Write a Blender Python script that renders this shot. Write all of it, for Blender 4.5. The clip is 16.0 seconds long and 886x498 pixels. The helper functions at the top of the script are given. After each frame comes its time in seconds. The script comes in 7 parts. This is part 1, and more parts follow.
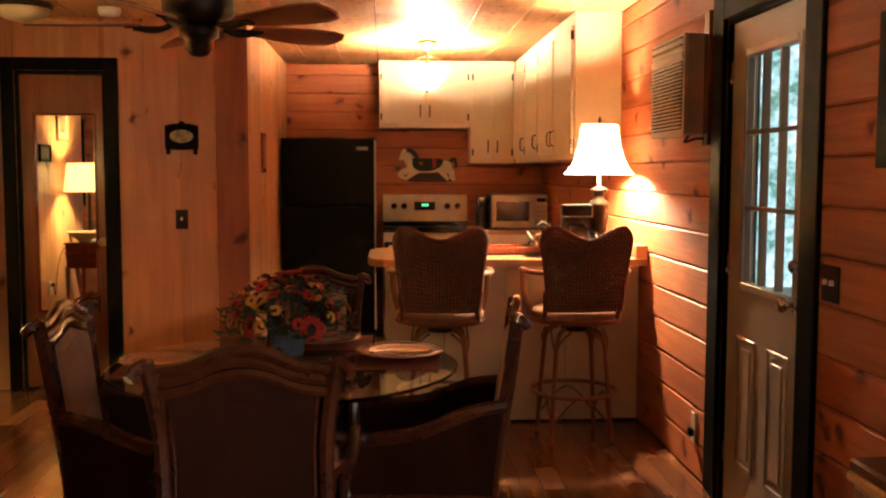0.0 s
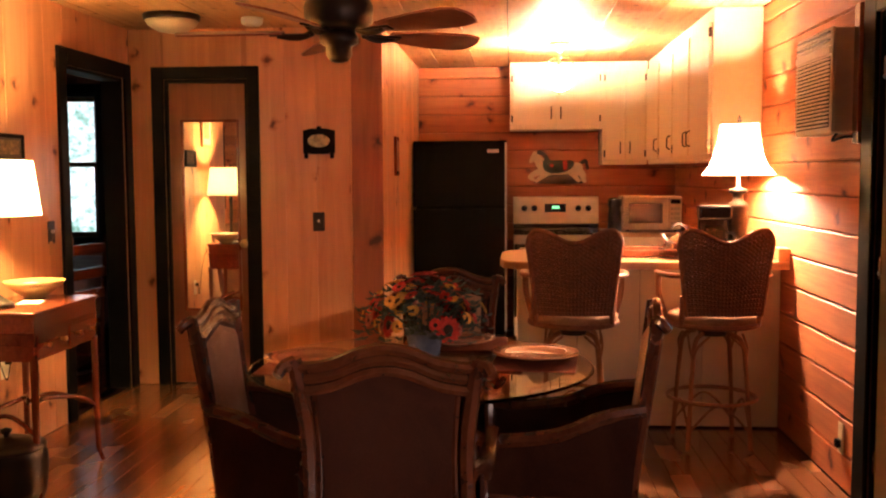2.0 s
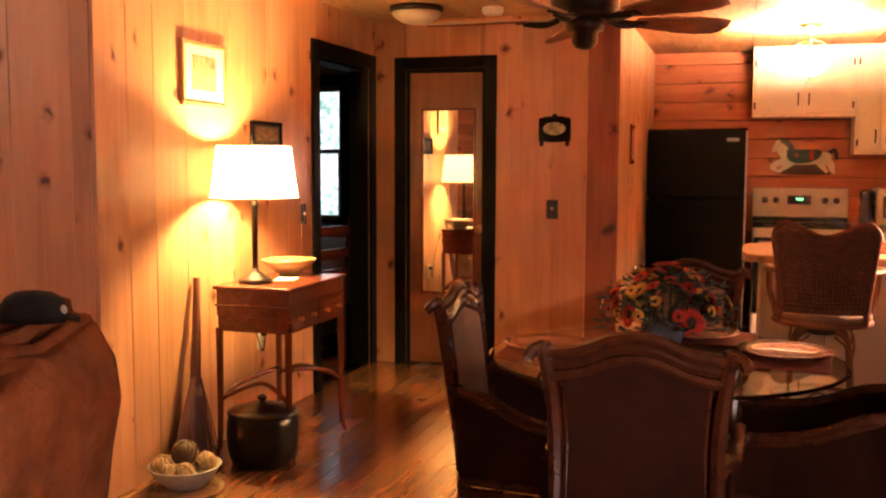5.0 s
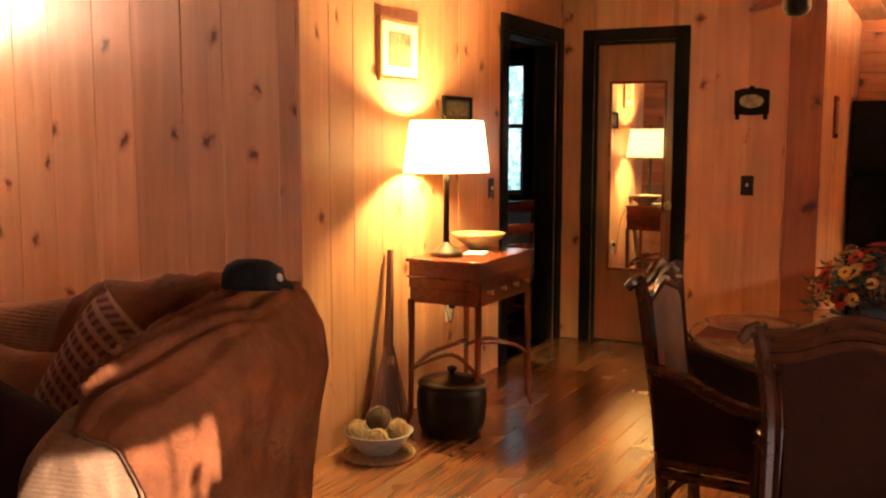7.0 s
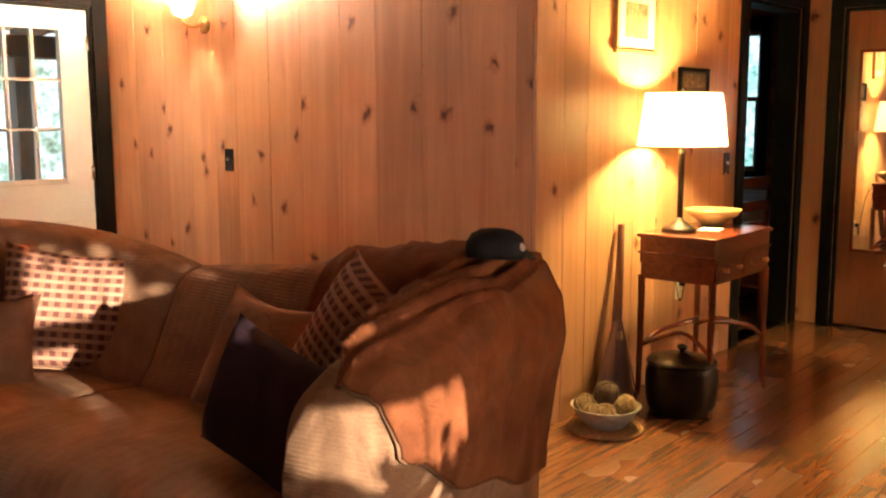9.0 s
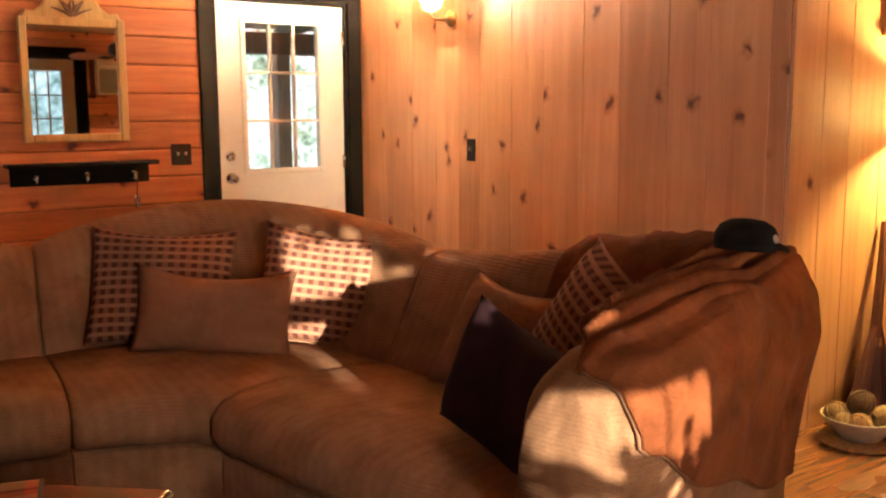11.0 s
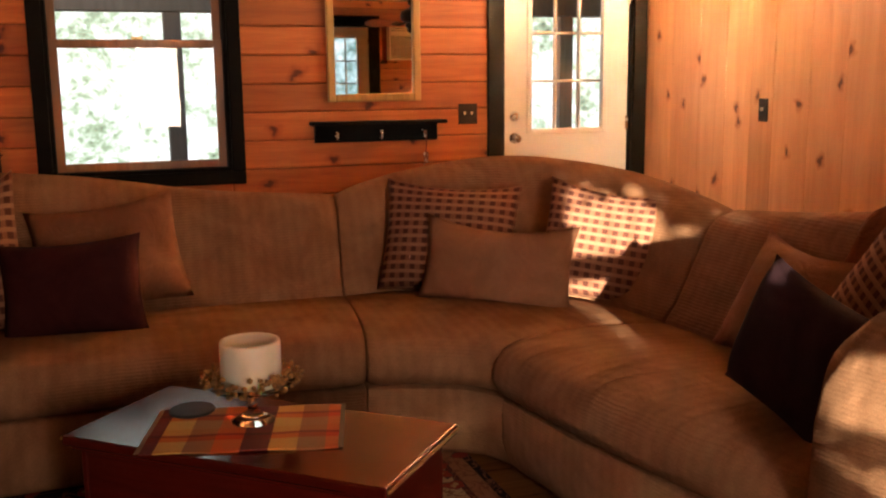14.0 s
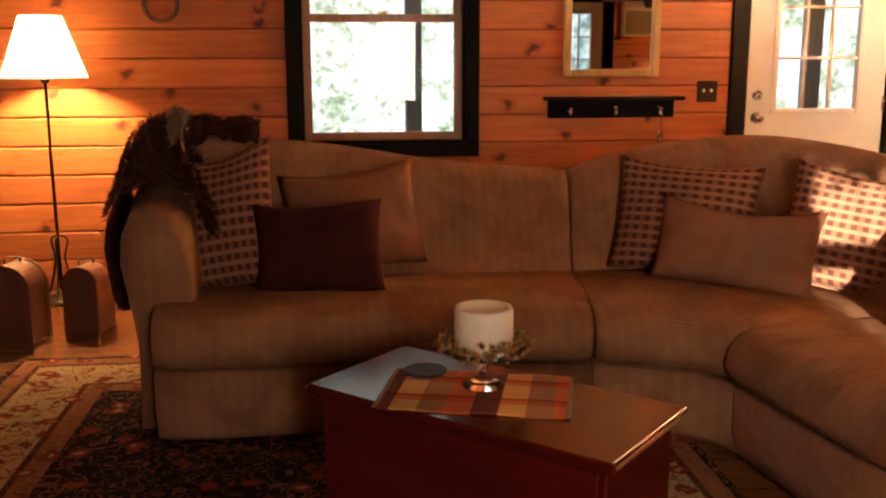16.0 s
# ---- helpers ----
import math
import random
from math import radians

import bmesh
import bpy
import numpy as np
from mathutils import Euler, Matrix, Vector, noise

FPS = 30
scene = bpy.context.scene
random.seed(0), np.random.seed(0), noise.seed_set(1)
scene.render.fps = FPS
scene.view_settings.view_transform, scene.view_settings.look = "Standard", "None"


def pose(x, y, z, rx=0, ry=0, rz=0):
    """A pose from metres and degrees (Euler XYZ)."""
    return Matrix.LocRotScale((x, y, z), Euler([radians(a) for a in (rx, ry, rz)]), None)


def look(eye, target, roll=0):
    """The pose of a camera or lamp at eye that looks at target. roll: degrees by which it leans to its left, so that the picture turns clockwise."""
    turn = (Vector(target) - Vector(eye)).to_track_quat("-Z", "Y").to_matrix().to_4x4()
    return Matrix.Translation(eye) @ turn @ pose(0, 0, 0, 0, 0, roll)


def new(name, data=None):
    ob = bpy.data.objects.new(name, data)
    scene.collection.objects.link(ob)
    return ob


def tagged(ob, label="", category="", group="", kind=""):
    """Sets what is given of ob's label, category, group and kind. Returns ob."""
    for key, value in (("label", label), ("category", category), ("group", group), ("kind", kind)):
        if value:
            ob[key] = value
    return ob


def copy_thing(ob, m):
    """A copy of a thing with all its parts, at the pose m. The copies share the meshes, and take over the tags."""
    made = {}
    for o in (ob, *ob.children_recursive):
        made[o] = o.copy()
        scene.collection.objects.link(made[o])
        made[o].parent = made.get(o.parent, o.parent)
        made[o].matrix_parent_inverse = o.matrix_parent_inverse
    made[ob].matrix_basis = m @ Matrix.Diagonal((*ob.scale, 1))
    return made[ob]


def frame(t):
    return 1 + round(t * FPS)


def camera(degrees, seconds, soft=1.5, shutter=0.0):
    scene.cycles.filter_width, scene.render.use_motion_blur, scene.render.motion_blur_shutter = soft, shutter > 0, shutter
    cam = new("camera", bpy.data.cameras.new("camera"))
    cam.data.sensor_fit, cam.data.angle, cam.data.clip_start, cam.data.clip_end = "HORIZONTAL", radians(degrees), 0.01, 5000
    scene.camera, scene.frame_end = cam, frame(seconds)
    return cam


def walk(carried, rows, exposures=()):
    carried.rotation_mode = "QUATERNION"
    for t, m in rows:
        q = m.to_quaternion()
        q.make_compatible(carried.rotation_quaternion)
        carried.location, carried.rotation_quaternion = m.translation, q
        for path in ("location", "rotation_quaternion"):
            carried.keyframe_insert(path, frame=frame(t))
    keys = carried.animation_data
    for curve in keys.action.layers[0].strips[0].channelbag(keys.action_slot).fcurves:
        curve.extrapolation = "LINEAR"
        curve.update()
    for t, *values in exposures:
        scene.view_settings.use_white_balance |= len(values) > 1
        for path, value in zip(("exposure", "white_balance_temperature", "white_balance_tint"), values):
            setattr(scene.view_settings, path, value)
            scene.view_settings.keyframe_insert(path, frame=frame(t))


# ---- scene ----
PATH = [
    (0, (-0.313, 0.584, 1.406), (-0.191, 2.574, 1.246), 0.1),
    (0.5, (-0.318, 0.588, 1.405), (-0.252, 2.581, 1.249), 0.2),
    (1, (-0.333, 0.591, 1.401), (-0.335, 2.584, 1.239), 0.1),
    (1.5, (-0.338, 0.583, 1.404), (-0.415, 2.575, 1.243), -0.1),
    (2, (-0.347, 0.578, 1.403), (-0.488, 2.567, 1.249), -0.3),
    (2.5, (-0.353, 0.572, 1.406), (-0.569, 2.554, 1.251), -0.2),
    (3, (-0.359, 0.566, 1.402), (-0.648, 2.537, 1.235), -0.1),
    (3.5, (-0.367, 0.56, 1.401), (-0.718, 2.521, 1.227), -0.2),
    (4, (-0.373, 0.558, 1.399), (-0.804, 2.503, 1.228), -0.2),
    (6.5, (-0.485, 0.547, 1.395), (-1.319, 2.352, 1.179), 0.4),
    (7, (-0.492, 0.535, 1.394), (-1.414, 2.295, 1.165), 0.1),
    (7.5, (-0.494, 0.522, 1.397), (-1.506, 2.23, 1.157), -0.1),
    (8, (-0.505, 0.501, 1.397), (-1.604, 2.152, 1.143), -0.0),
    (8.5, (-0.531, 0.492, 1.387), (-1.714, 2.084, 1.127), 0.2),
    (9, (-0.546, 0.479, 1.383), (-1.832, 1.985, 1.104), -0.1),
    (9.5, (-0.562, 0.476, 1.378), (-1.942, 1.893, 1.076), -0.2),
    (10, (-0.573, 0.472, 1.375), (-2.042, 1.794, 1.066), -0.3),
    (12.5, (-0.558, 0.434, 1.329), (-2.32, 1.337, 1.047), -0.2),
    (13, (-0.557, 0.418, 1.334), (-2.36, 1.227, 1.024), -0.5),
    (13.5, (-0.565, 0.427, 1.321), (-2.399, 1.153, 0.99), -0.6),
    (14, (-0.569, 0.415, 1.316), (-2.428, 1.065, 0.966), -0.6),
    (14.5, (-0.564, 0.405, 1.315), (-2.454, 0.949, 0.948), -0.5),
    (15, (-0.557, 0.391, 1.315), (-2.471, 0.827, 0.931), -0.1),
    (15.5, (-0.566, 0.382, 1.308), (-2.501, 0.705, 0.92), -0.1),
    (16, (-0.57, 0.37, 1.304), (-2.52, 0.575, 0.911), -0.1),
]
cam = camera(49.6, 16.0, soft=2.2)
walk(cam, [(r[0], look(r[1], r[2], r[3])) for r in PATH], [(0.0, 0.38, 6200, 14), (1.5, 0.78, 6700, 28), (3.0, 1.08, 7000, 42), (4.0, 1.08, 7000, 42), (7.0, 0.84, 6200, 18), (9.5, 0.90, 6050, 8), (12.5, 1.0, 7000, 16), (16.0, 0.95, 7000, 16)])

# ---- plan of the house, metres ----
WEST, EAST = -6.16, 1.12        # log walls
PINE = 3.80                     # pine wall facing south
LAMPW = -2.87                   # pine wall facing east
HALL = 6.83                     # wall with the mirror door
KWALL = -1.18                   # side wall of the kitchen
BACK = 9.30                     # back wall of the kitchen
SOUTH = -3.6
TOP = 2.37                      # ceiling


# ---- light ----
world = bpy.data.worlds.new("sky")
scene.world = world
world.use_nodes = True
wn = world.node_tree.nodes
sky = wn.new("ShaderNodeTexSky")
sky.sky_type, sky.sun_disc = "NISHITA", False
SUN_ELEVATION, SUN_AZIMUTH = 7.0, 102.8     # azimuth from +y clockwise
sky.sun_elevation, sky.sun_rotation = radians(SUN_ELEVATION), radians(SUN_AZIMUTH)
world.node_tree.links.new(sky.outputs[0], wn["Background"].inputs[0])
wn["Background"].inputs[1].default_value = 0.12


def lamp(name, kind, m, energy, color, size=0.1):
    data = bpy.data.lights.new(name, kind)
    data.energy, data.color = energy, color
    if kind == "SUN":
        data.angle = radians(size)
    elif kind == "AREA":
        data.size = size
    else:
        data.shadow_soft_size = size
    ob = new(name, data)
    ob.matrix_world = m
    return ob


ca, ce = radians(SUN_AZIMUTH), radians(SUN_ELEVATION)
sun_from = Vector((math.sin(ca) * math.cos(ce), math.cos(ca) * math.cos(ce), math.sin(ce)))
lamp("sun", "SUN", look(sun_from * 30, (0, 0, 0)), 13.0, (1.0, 0.93, 0.74), 0.45)
WARM = (1.0, 0.62, 0.26)
lamp("bulb_kitchen", "POINT", pose(0.01, 7.75, 2.14), 470, (1.0, 0.70, 0.40), 0.07)
lamp("bulb_bar", "POINT", pose(0.905, 5.98, 1.47), 290, (1.0, 0.70, 0.40), 0.05)
lamp("bulb_console", "POINT", pose(-2.640, 4.67, 1.37), 92, (1.0, 0.74, 0.26), 0.05)
lamp("bulb_floor", "POINT", pose(-5.86, -1.17, 1.37), 95, WARM, 0.05)
lamp("bulb_sconce", "POINT", pose(-5.14, 3.62, 2.02), 640, (1.0, 0.80, 0.52), 0.04)
# added south fill lamp; open-sky daylight in the east window; both behind the camera
south_fill = lamp("fill_south", "AREA", pose(-5.1, SOUTH + 0.03, 1.55, 90, 0, 0), 2.2, (0.92, 0.95, 1.0), 1.25)
south_fill.data.shape, south_fill.data.size_y = "RECTANGLE", 1.2
south_fill.data.spread = radians(60)
east_sky = lamp("sky_east", "AREA", pose(EAST - 0.01, 1.115, 1.26, 90, 0, 90), 24, (1.0, 0.82, 0.66), 0.50)
east_sky.data.shape, east_sky.data.size_y = "RECTANGLE", 1.04


# ---- materials ----
def nodes_of(name):
    m = bpy.data.materials.new(name)
    m.use_nodes = True
    return m, m.node_tree.nodes, m.node_tree.links, m.node_tree.nodes["Principled BSDF"]


def ramp(n, stops):
    r = n.new("ShaderNodeValToRGB")
    e = r.color_ramp.elements
    while len(e) < len(stops):
        e.new(0.5)
    for k, (p, c) in zip(e, stops):
        k.position, k.color = p, (*c, 1)
    return r


def mix(n, l, kind, fac, a, b):
    x = n.new("ShaderNodeMix")
    x.data_type, x.blend_type = "RGBA", kind
    for sock, v in ((x.inputs[0], fac), (x.inputs[6], a), (x.inputs[7], b)):
        if isinstance(v, (int, float)):
            sock.default_value = v
        elif isinstance(v, tuple):
            sock.default_value = (*v, 1)
        else:
            l.new(v, sock)
    return x.outputs[2]


def bump(n, l, b, height, strength, dist=0.01):
    k = n.new("ShaderNodeBump")
    k.inputs["Strength"].default_value, k.inputs["Distance"].default_value = strength, dist
    l.new(height, k.inputs["Height"])
    l.new(k.outputs[0], b.inputs["Normal"])


def coords(n, l, scale, shift=True):
    """Object coordinates, stretched, shifted piece by piece."""
    tc, mp = n.new("ShaderNodeTexCoord"), n.new("ShaderNodeMapping")
    mp.inputs["Scale"].default_value = scale
    l.new(tc.outputs["Object"], mp.inputs["Vector"])
    if shift:
        oi, mul = n.new("ShaderNodeObjectInfo"), n.new("ShaderNodeVectorMath")
        mul.operation = "MULTIPLY"
        cx = n.new("ShaderNodeCombineXYZ")
        for k in range(3):
            l.new(oi.outputs["Random"], cx.inputs[k])
        l.new(cx.outputs[0], mul.inputs[0])
        mul.inputs[1].default_value = (37, 53, 71)
        l.new(mul.outputs[0], mp.inputs["Location"])
    return mp.outputs[0]


def noise_tex(n, l, vec, scale, detail=4, rough=0.6, distort=0.0):
    t = n.new("ShaderNodeTexNoise")
    t.inputs["Scale"].default_value, t.inputs["Detail"].default_value = scale, detail
    t.inputs["Roughness"].default_value, t.inputs["Distortion"].default_value = rough, distort
    l.new(vec, t.inputs["Vector"])
    return t.outputs["Fac"]


def wood(name, dark, light, axis, rough=0.45, knots=0.0, knot_scale=3.0, spread=0.25, coat=0.0, grain=26.0, relief=0.12, islands=False):
    """Wood with its grain along the axis; every board has a tone of its own."""
    m, n, l, b = nodes_of(name)
    k = [grain, grain, grain]
    k["xyz".index(axis)] = grain * 0.06
    vec = coords(n, l, k)
    g = noise_tex(n, l, vec, 1.0, 6, 0.65, 0.8)
    col = ramp(n, [(0.3, dark), (0.5, tuple((a + c) / 2 for a, c in zip(dark, light))), (0.72, light)])
    l.new(g, col.inputs[0])
    out = col.outputs[0]
    big = coords(n, l, (0.9, 0.9, 0.9))
    w = noise_tex(n, l, big, 1.6, 3, 0.5)
    wr = ramp(n, [(0.3, (0.72, 0.68, 0.62)), (0.7, (1.12, 1.1, 1.08))])
    l.new(w, wr.inputs[0])
    out = mix(n, l, "MULTIPLY", 0.75, out, wr.outputs[0])
    src = n.new("ShaderNodeNewGeometry").outputs["Random Per Island"] if islands else n.new("ShaderNodeObjectInfo").outputs["Random"]
    tone = ramp(n, [(0.0, (1 - spread, 1 - spread * 1.15, 1 - spread * 1.3)), (1.0, (1 + spread * 0.5,) * 3)])
    l.new(src, tone.inputs[0])
    out = mix(n, l, "MULTIPLY", 1.0, out, tone.outputs[0])
    if knots:
        s = [knot_scale] * 3
        s["xyz".index(axis)] = knot_scale * 0.8
        v = n.new("ShaderNodeTexVoronoi")
        v.voronoi_dimensions = "2D"
        v.inputs["Scale"].default_value = 1.0
        warp = noise_tex(n, l, coords(n, l, (9, 9, 9)), 1.0, 2)
        add = n.new("ShaderNodeVectorMath")
        add.operation = "MULTIPLY_ADD"
        cb = n.new("ShaderNodeCombineXYZ")
        for q in range(3):
            l.new(warp, cb.inputs[q])
        l.new(cb.outputs[0], add.inputs[0])
        add.inputs[1].default_value = (0.22, 0.22, 0.22)
        l.new(coords(n, l, s), add.inputs[2])
        sx, cx2 = n.new("ShaderNodeSeparateXYZ"), n.new("ShaderNodeCombineXYZ")
        l.new(add.outputs[0], sx.inputs[0])
        wide = n.new("ShaderNodeMath")
        wide.operation = "ADD"
        others = [q for q in range(3) if q != "xyz".index(axis)]
        l.new(sx.outputs[others[0]], wide.inputs[0])
        l.new(sx.outputs[others[1]], wide.inputs[1])
        l.new(wide.outputs[0], cx2.inputs[0])
        l.new(sx.outputs["xyz".index(axis)], cx2.inputs[1])
        l.new(cx2.outputs[0], v.inputs["Vector"])
        kr = ramp(n, [(0.0, (0.10, 0.045, 0.02)), (knots * 0.55, (0.22, 0.11, 0.05)), (knots, (0.72, 0.6, 0.5)), (knots * 1.9, (1, 1, 1))])
        l.new(v.outputs["Distance"], kr.inputs[0])
        out = mix(n, l, "MULTIPLY", 0.95, out, kr.outputs[0])
    l.new(out, b.inputs["Base Color"])
    rr = n.new("ShaderNodeMapRange")
    rr.inputs[3].default_value, rr.inputs[4].default_value = rough - 0.08, rough + 0.14
    l.new(w, rr.inputs[0])
    l.new(rr.outputs[0], b.inputs["Roughness"])
    b.inputs["Coat Weight"].default_value, b.inputs["Coat Roughness"].default_value = coat, 0.18
    bump(n, l, b, g, relief, 0.004)
    return m


def plain(name, color, rough=0.5, metal=0.0, var=0.15, scale=6.0, relief=0.05, coat=0.0, fine=60.0, sheen=0.0, shine=0.5):
    """A painted, cast or woven surface with stains and a fine grain."""
    m, n, l, b = nodes_of(name)
    vec = coords(n, l, (1, 1, 1))
    a = noise_tex(n, l, vec, scale, 4)
    f = noise_tex(n, l, vec, fine, 3)
    r = ramp(n, [(0.3, tuple(c * (1 - var) for c in color)), (0.7, tuple(min(1, c * (1 + var * 0.6)) for c in color))])
    l.new(a, r.inputs[0])
    r2 = ramp(n, [(0.3, (1 - var * 0.5,) * 3), (0.7, (1, 1, 1))])
    l.new(f, r2.inputs[0])
    l.new(mix(n, l, "MULTIPLY", 1.0, r.outputs[0], r2.outputs[0]), b.inputs["Base Color"])
    rr = n.new("ShaderNodeMapRange")
    rr.inputs[3].default_value, rr.inputs[4].default_value = max(0.03, rough - 0.07), min(1, rough + 0.1)
    l.new(a, rr.inputs[0])
    l.new(rr.outputs[0], b.inputs["Roughness"])
    b.inputs["Metallic"].default_value = metal
    b.inputs["Specular IOR Level"].default_value = shine
    b.inputs["Coat Weight"].default_value = coat
    b.inputs["Sheen Weight"].default_value = sheen
    if relief:
        bump(n, l, b, f, relief, 0.003)
    return m


def fabric(name, a, c, stripe=0.0, axis="y", rough=0.95, weave=420.0, sheen=0.0, blotch=0.25, rumple=0.0):
    """Napped cloth: fine weave, blotches of brushed pile, soft stripes."""
    m, n, l, b = nodes_of(name)
    vec = coords(n, l, (1, 1, 1))
    big = noise_tex(n, l, vec, 5.0, 4, 0.6, 0.5)
    fine = noise_tex(n, l, vec, weave, 2)
    r = ramp(n, [(0.35, a), (0.68, c)])
    if stripe:
        w = n.new("ShaderNodeTexWave")
        w.bands_direction = axis.upper()
        w.inputs["Scale"].default_value, w.inputs["Distortion"].default_value = stripe, 1.2
        w.inputs["Detail"].default_value, w.inputs["Detail Scale"].default_value = 2, 3
        l.new(vec, w.inputs["Vector"])
        mx = n.new("ShaderNodeMath")
        mx.operation = "MULTIPLY_ADD"
        l.new(w.outputs["Fac"], mx.inputs[0])
        mx.inputs[1].default_value = 0.06
        ad = n.new("ShaderNodeMath")
        ad.operation = "MULTIPLY"
        l.new(big, ad.inputs[0])
        ad.inputs[1].default_value = 0.9
        l.new(ad.outputs[0], mx.inputs[2])
        l.new(mx.outputs[0], r.inputs[0])
    else:
        l.new(big, r.inputs[0])
    r2 = ramp(n, [(0.3, (1 - blotch,) * 3), (0.7, (1, 1, 1))])
    l.new(fine, r2.inputs[0])
    l.new(mix(n, l, "MULTIPLY", 1.0, r.outputs[0], r2.outputs[0]), b.inputs["Base Color"])
    b.inputs["Roughness"].default_value = rough
    b.inputs["Specular IOR Level"].default_value = 0.05
    if rumple:
        crush = noise_tex(n, l, vec, rumple, 3, 0.6, 1.5)
        ad2 = n.new("ShaderNodeMath")
        ad2.operation = "MULTIPLY_ADD"
        l.new(fine, ad2.inputs[0])
        ad2.inputs[1].default_value = 0.12
        l.new(crush, ad2.inputs[2])
        height = ad2.outputs[0]
        if stripe:
            rib = n.new("ShaderNodeTexWave")
            rib.bands_direction = "Z"
            rib.inputs["Scale"].default_value, rib.inputs["Distortion"].default_value = 30.0, 2.5
            rib.inputs["Detail Scale"].default_value = 0.6
            l.new(vec, rib.inputs["Vector"])
            ad3 = n.new("ShaderNodeMath")
            ad3.operation = "MULTIPLY_ADD"
            l.new(rib.outputs["Fac"], ad3.inputs[0])
            ad3.inputs[1].default_value = 0.10
            l.new(height, ad3.inputs[2])
            height = ad3.outputs[0]
        bump(n, l, b, height, 0.4, 0.025)
    else:
        bump(n, l, b, fine, 0.35, 0.003)
    return m


def checked(name, ground, spot, line, count=11.0):
    """Woven cloth with rows of dark blocks between pale lines."""
    m, n, l, b = nodes_of(name)
    tc = n.new("ShaderNodeTexCoord")
    sp = n.new("ShaderNodeSeparateXYZ")
    l.new(tc.outputs["UV"], sp.inputs[0])

    def wave(sock, k, lo, hi):
        f = n.new("ShaderNodeMath")
        f.operation = "MULTIPLY"
        f.inputs[1].default_value = k
        l.new(sock, f.inputs[0])
        g = n.new("ShaderNodeMath")
        g.operation = "PINGPONG"
        g.inputs[1].default_value = 0.5
        l.new(f.outputs[0], g.inputs[0])
        r = n.new("ShaderNodeMapRange")
        r.interpolation_type = "SMOOTHSTEP"
        r.inputs[1].default_value, r.inputs[2].default_value = lo, hi
        l.new(g.outputs[0], r.inputs[0])
        return r.outputs[0]

    u, v = wave(sp.outputs[0], count, 0.20, 0.30), wave(sp.outputs[1], count, 0.16, 0.26)
    both = n.new("ShaderNodeMath")
    both.operation = "MULTIPLY"
    l.new(u, both.inputs[0])
    l.new(v, both.inputs[1])
    out = mix(n, l, "MIX", v, line, ground)
    out = mix(n, l, "MIX", both.outputs[0], out, spot)
    fine = noise_tex(n, l, coords(n, l, (1, 1, 1)), 300, 2)
    r2 = ramp(n, [(0.3, (0.7,) * 3), (0.7, (1, 1, 1))])
    l.new(fine, r2.inputs[0])
    l.new(mix(n, l, "MULTIPLY", 1.0, out, r2.outputs[0]), b.inputs["Base Color"])
    b.inputs["Roughness"].default_value, b.inputs["Specular IOR Level"].default_value = 0.95, 0.05
    bump(n, l, b, both.outputs[0], 0.4, 0.004)
    return m


def glow(name, color, strength):
    m, n, l, b = nodes_of(name)
    b.inputs["Base Color"].default_value = (*color, 1)
    b.inputs["Emission Color"].default_value = (*color, 1)
    b.inputs["Emission Strength"].default_value = strength
    b.inputs["Roughness"].default_value = 0.6
    return m


def clear(name, tint=(1, 1, 1), rough=0.0, ior=1.45):
    m, n, l, b = nodes_of(name)
    b.inputs["Base Color"].default_value = (*tint, 1)
    b.inputs["Transmission Weight"].default_value, b.inputs["Roughness"].default_value, b.inputs["IOR"].default_value = 1.0, rough, ior
    return m


def shade_cloth(name, color, through_it):
    """Lampshade cloth: diffuse and translucent."""
    m, n, l, b = nodes_of(name)
    n.remove(b)
    d, t, x = n.new("ShaderNodeBsdfDiffuse"), n.new("ShaderNodeBsdfTranslucent"), n.new("ShaderNodeMixShader")
    d.inputs[0].default_value = t.inputs[0].default_value = (*color, 1)
    f = noise_tex(n, l, coords(n, l, (1, 1, 1)), 140, 2)
    mr = n.new("ShaderNodeMapRange")
    mr.inputs[3].default_value, mr.inputs[4].default_value = through_it - 0.06, through_it + 0.06
    l.new(f, mr.inputs[0])
    l.new(mr.outputs[0], x.inputs[0])
    l.new(d.outputs[0], x.inputs[1])
    l.new(t.outputs[0], x.inputs[2])
    l.new(x.outputs[0], n["Material Output"].inputs[0])
    return m


def outdoors(name, strength, green, pale):
    """Far woods against a bright sky, seen through a window."""
    m, n, l, b = nodes_of(name)
    vec = coords(n, l, (1, 1, 0.8), False)
    a, c = noise_tex(n, l, vec, 1.1, 7, 0.72, 0.6), noise_tex(n, l, vec, 7.0, 5, 0.7)
    r = ramp(n, [(0.36, tuple(q * 0.12 for q in green)), (0.47, green), (0.58, pale), (0.7, (1, 1, 1))])
    ad = n.new("ShaderNodeMath")
    ad.operation = "MULTIPLY_ADD"
    l.new(c, ad.inputs[0])
    ad.inputs[1].default_value = 0.45
    hf = n.new("ShaderNodeMath")
    hf.operation = "MULTIPLY"
    hf.inputs[1].default_value = 0.6
    l.new(a, hf.inputs[0])
    l.new(hf.outputs[0], ad.inputs[2])
    l.new(ad.outputs[0], r.inputs[0])
    b.inputs["Base Color"].default_value = (0, 0, 0, 1)
    l.new(r.outputs[0], b.inputs["Emission Color"])
    b.inputs["Emission Strength"].default_value = strength
    b.inputs["Roughness"].default_value = 1.0
    return m


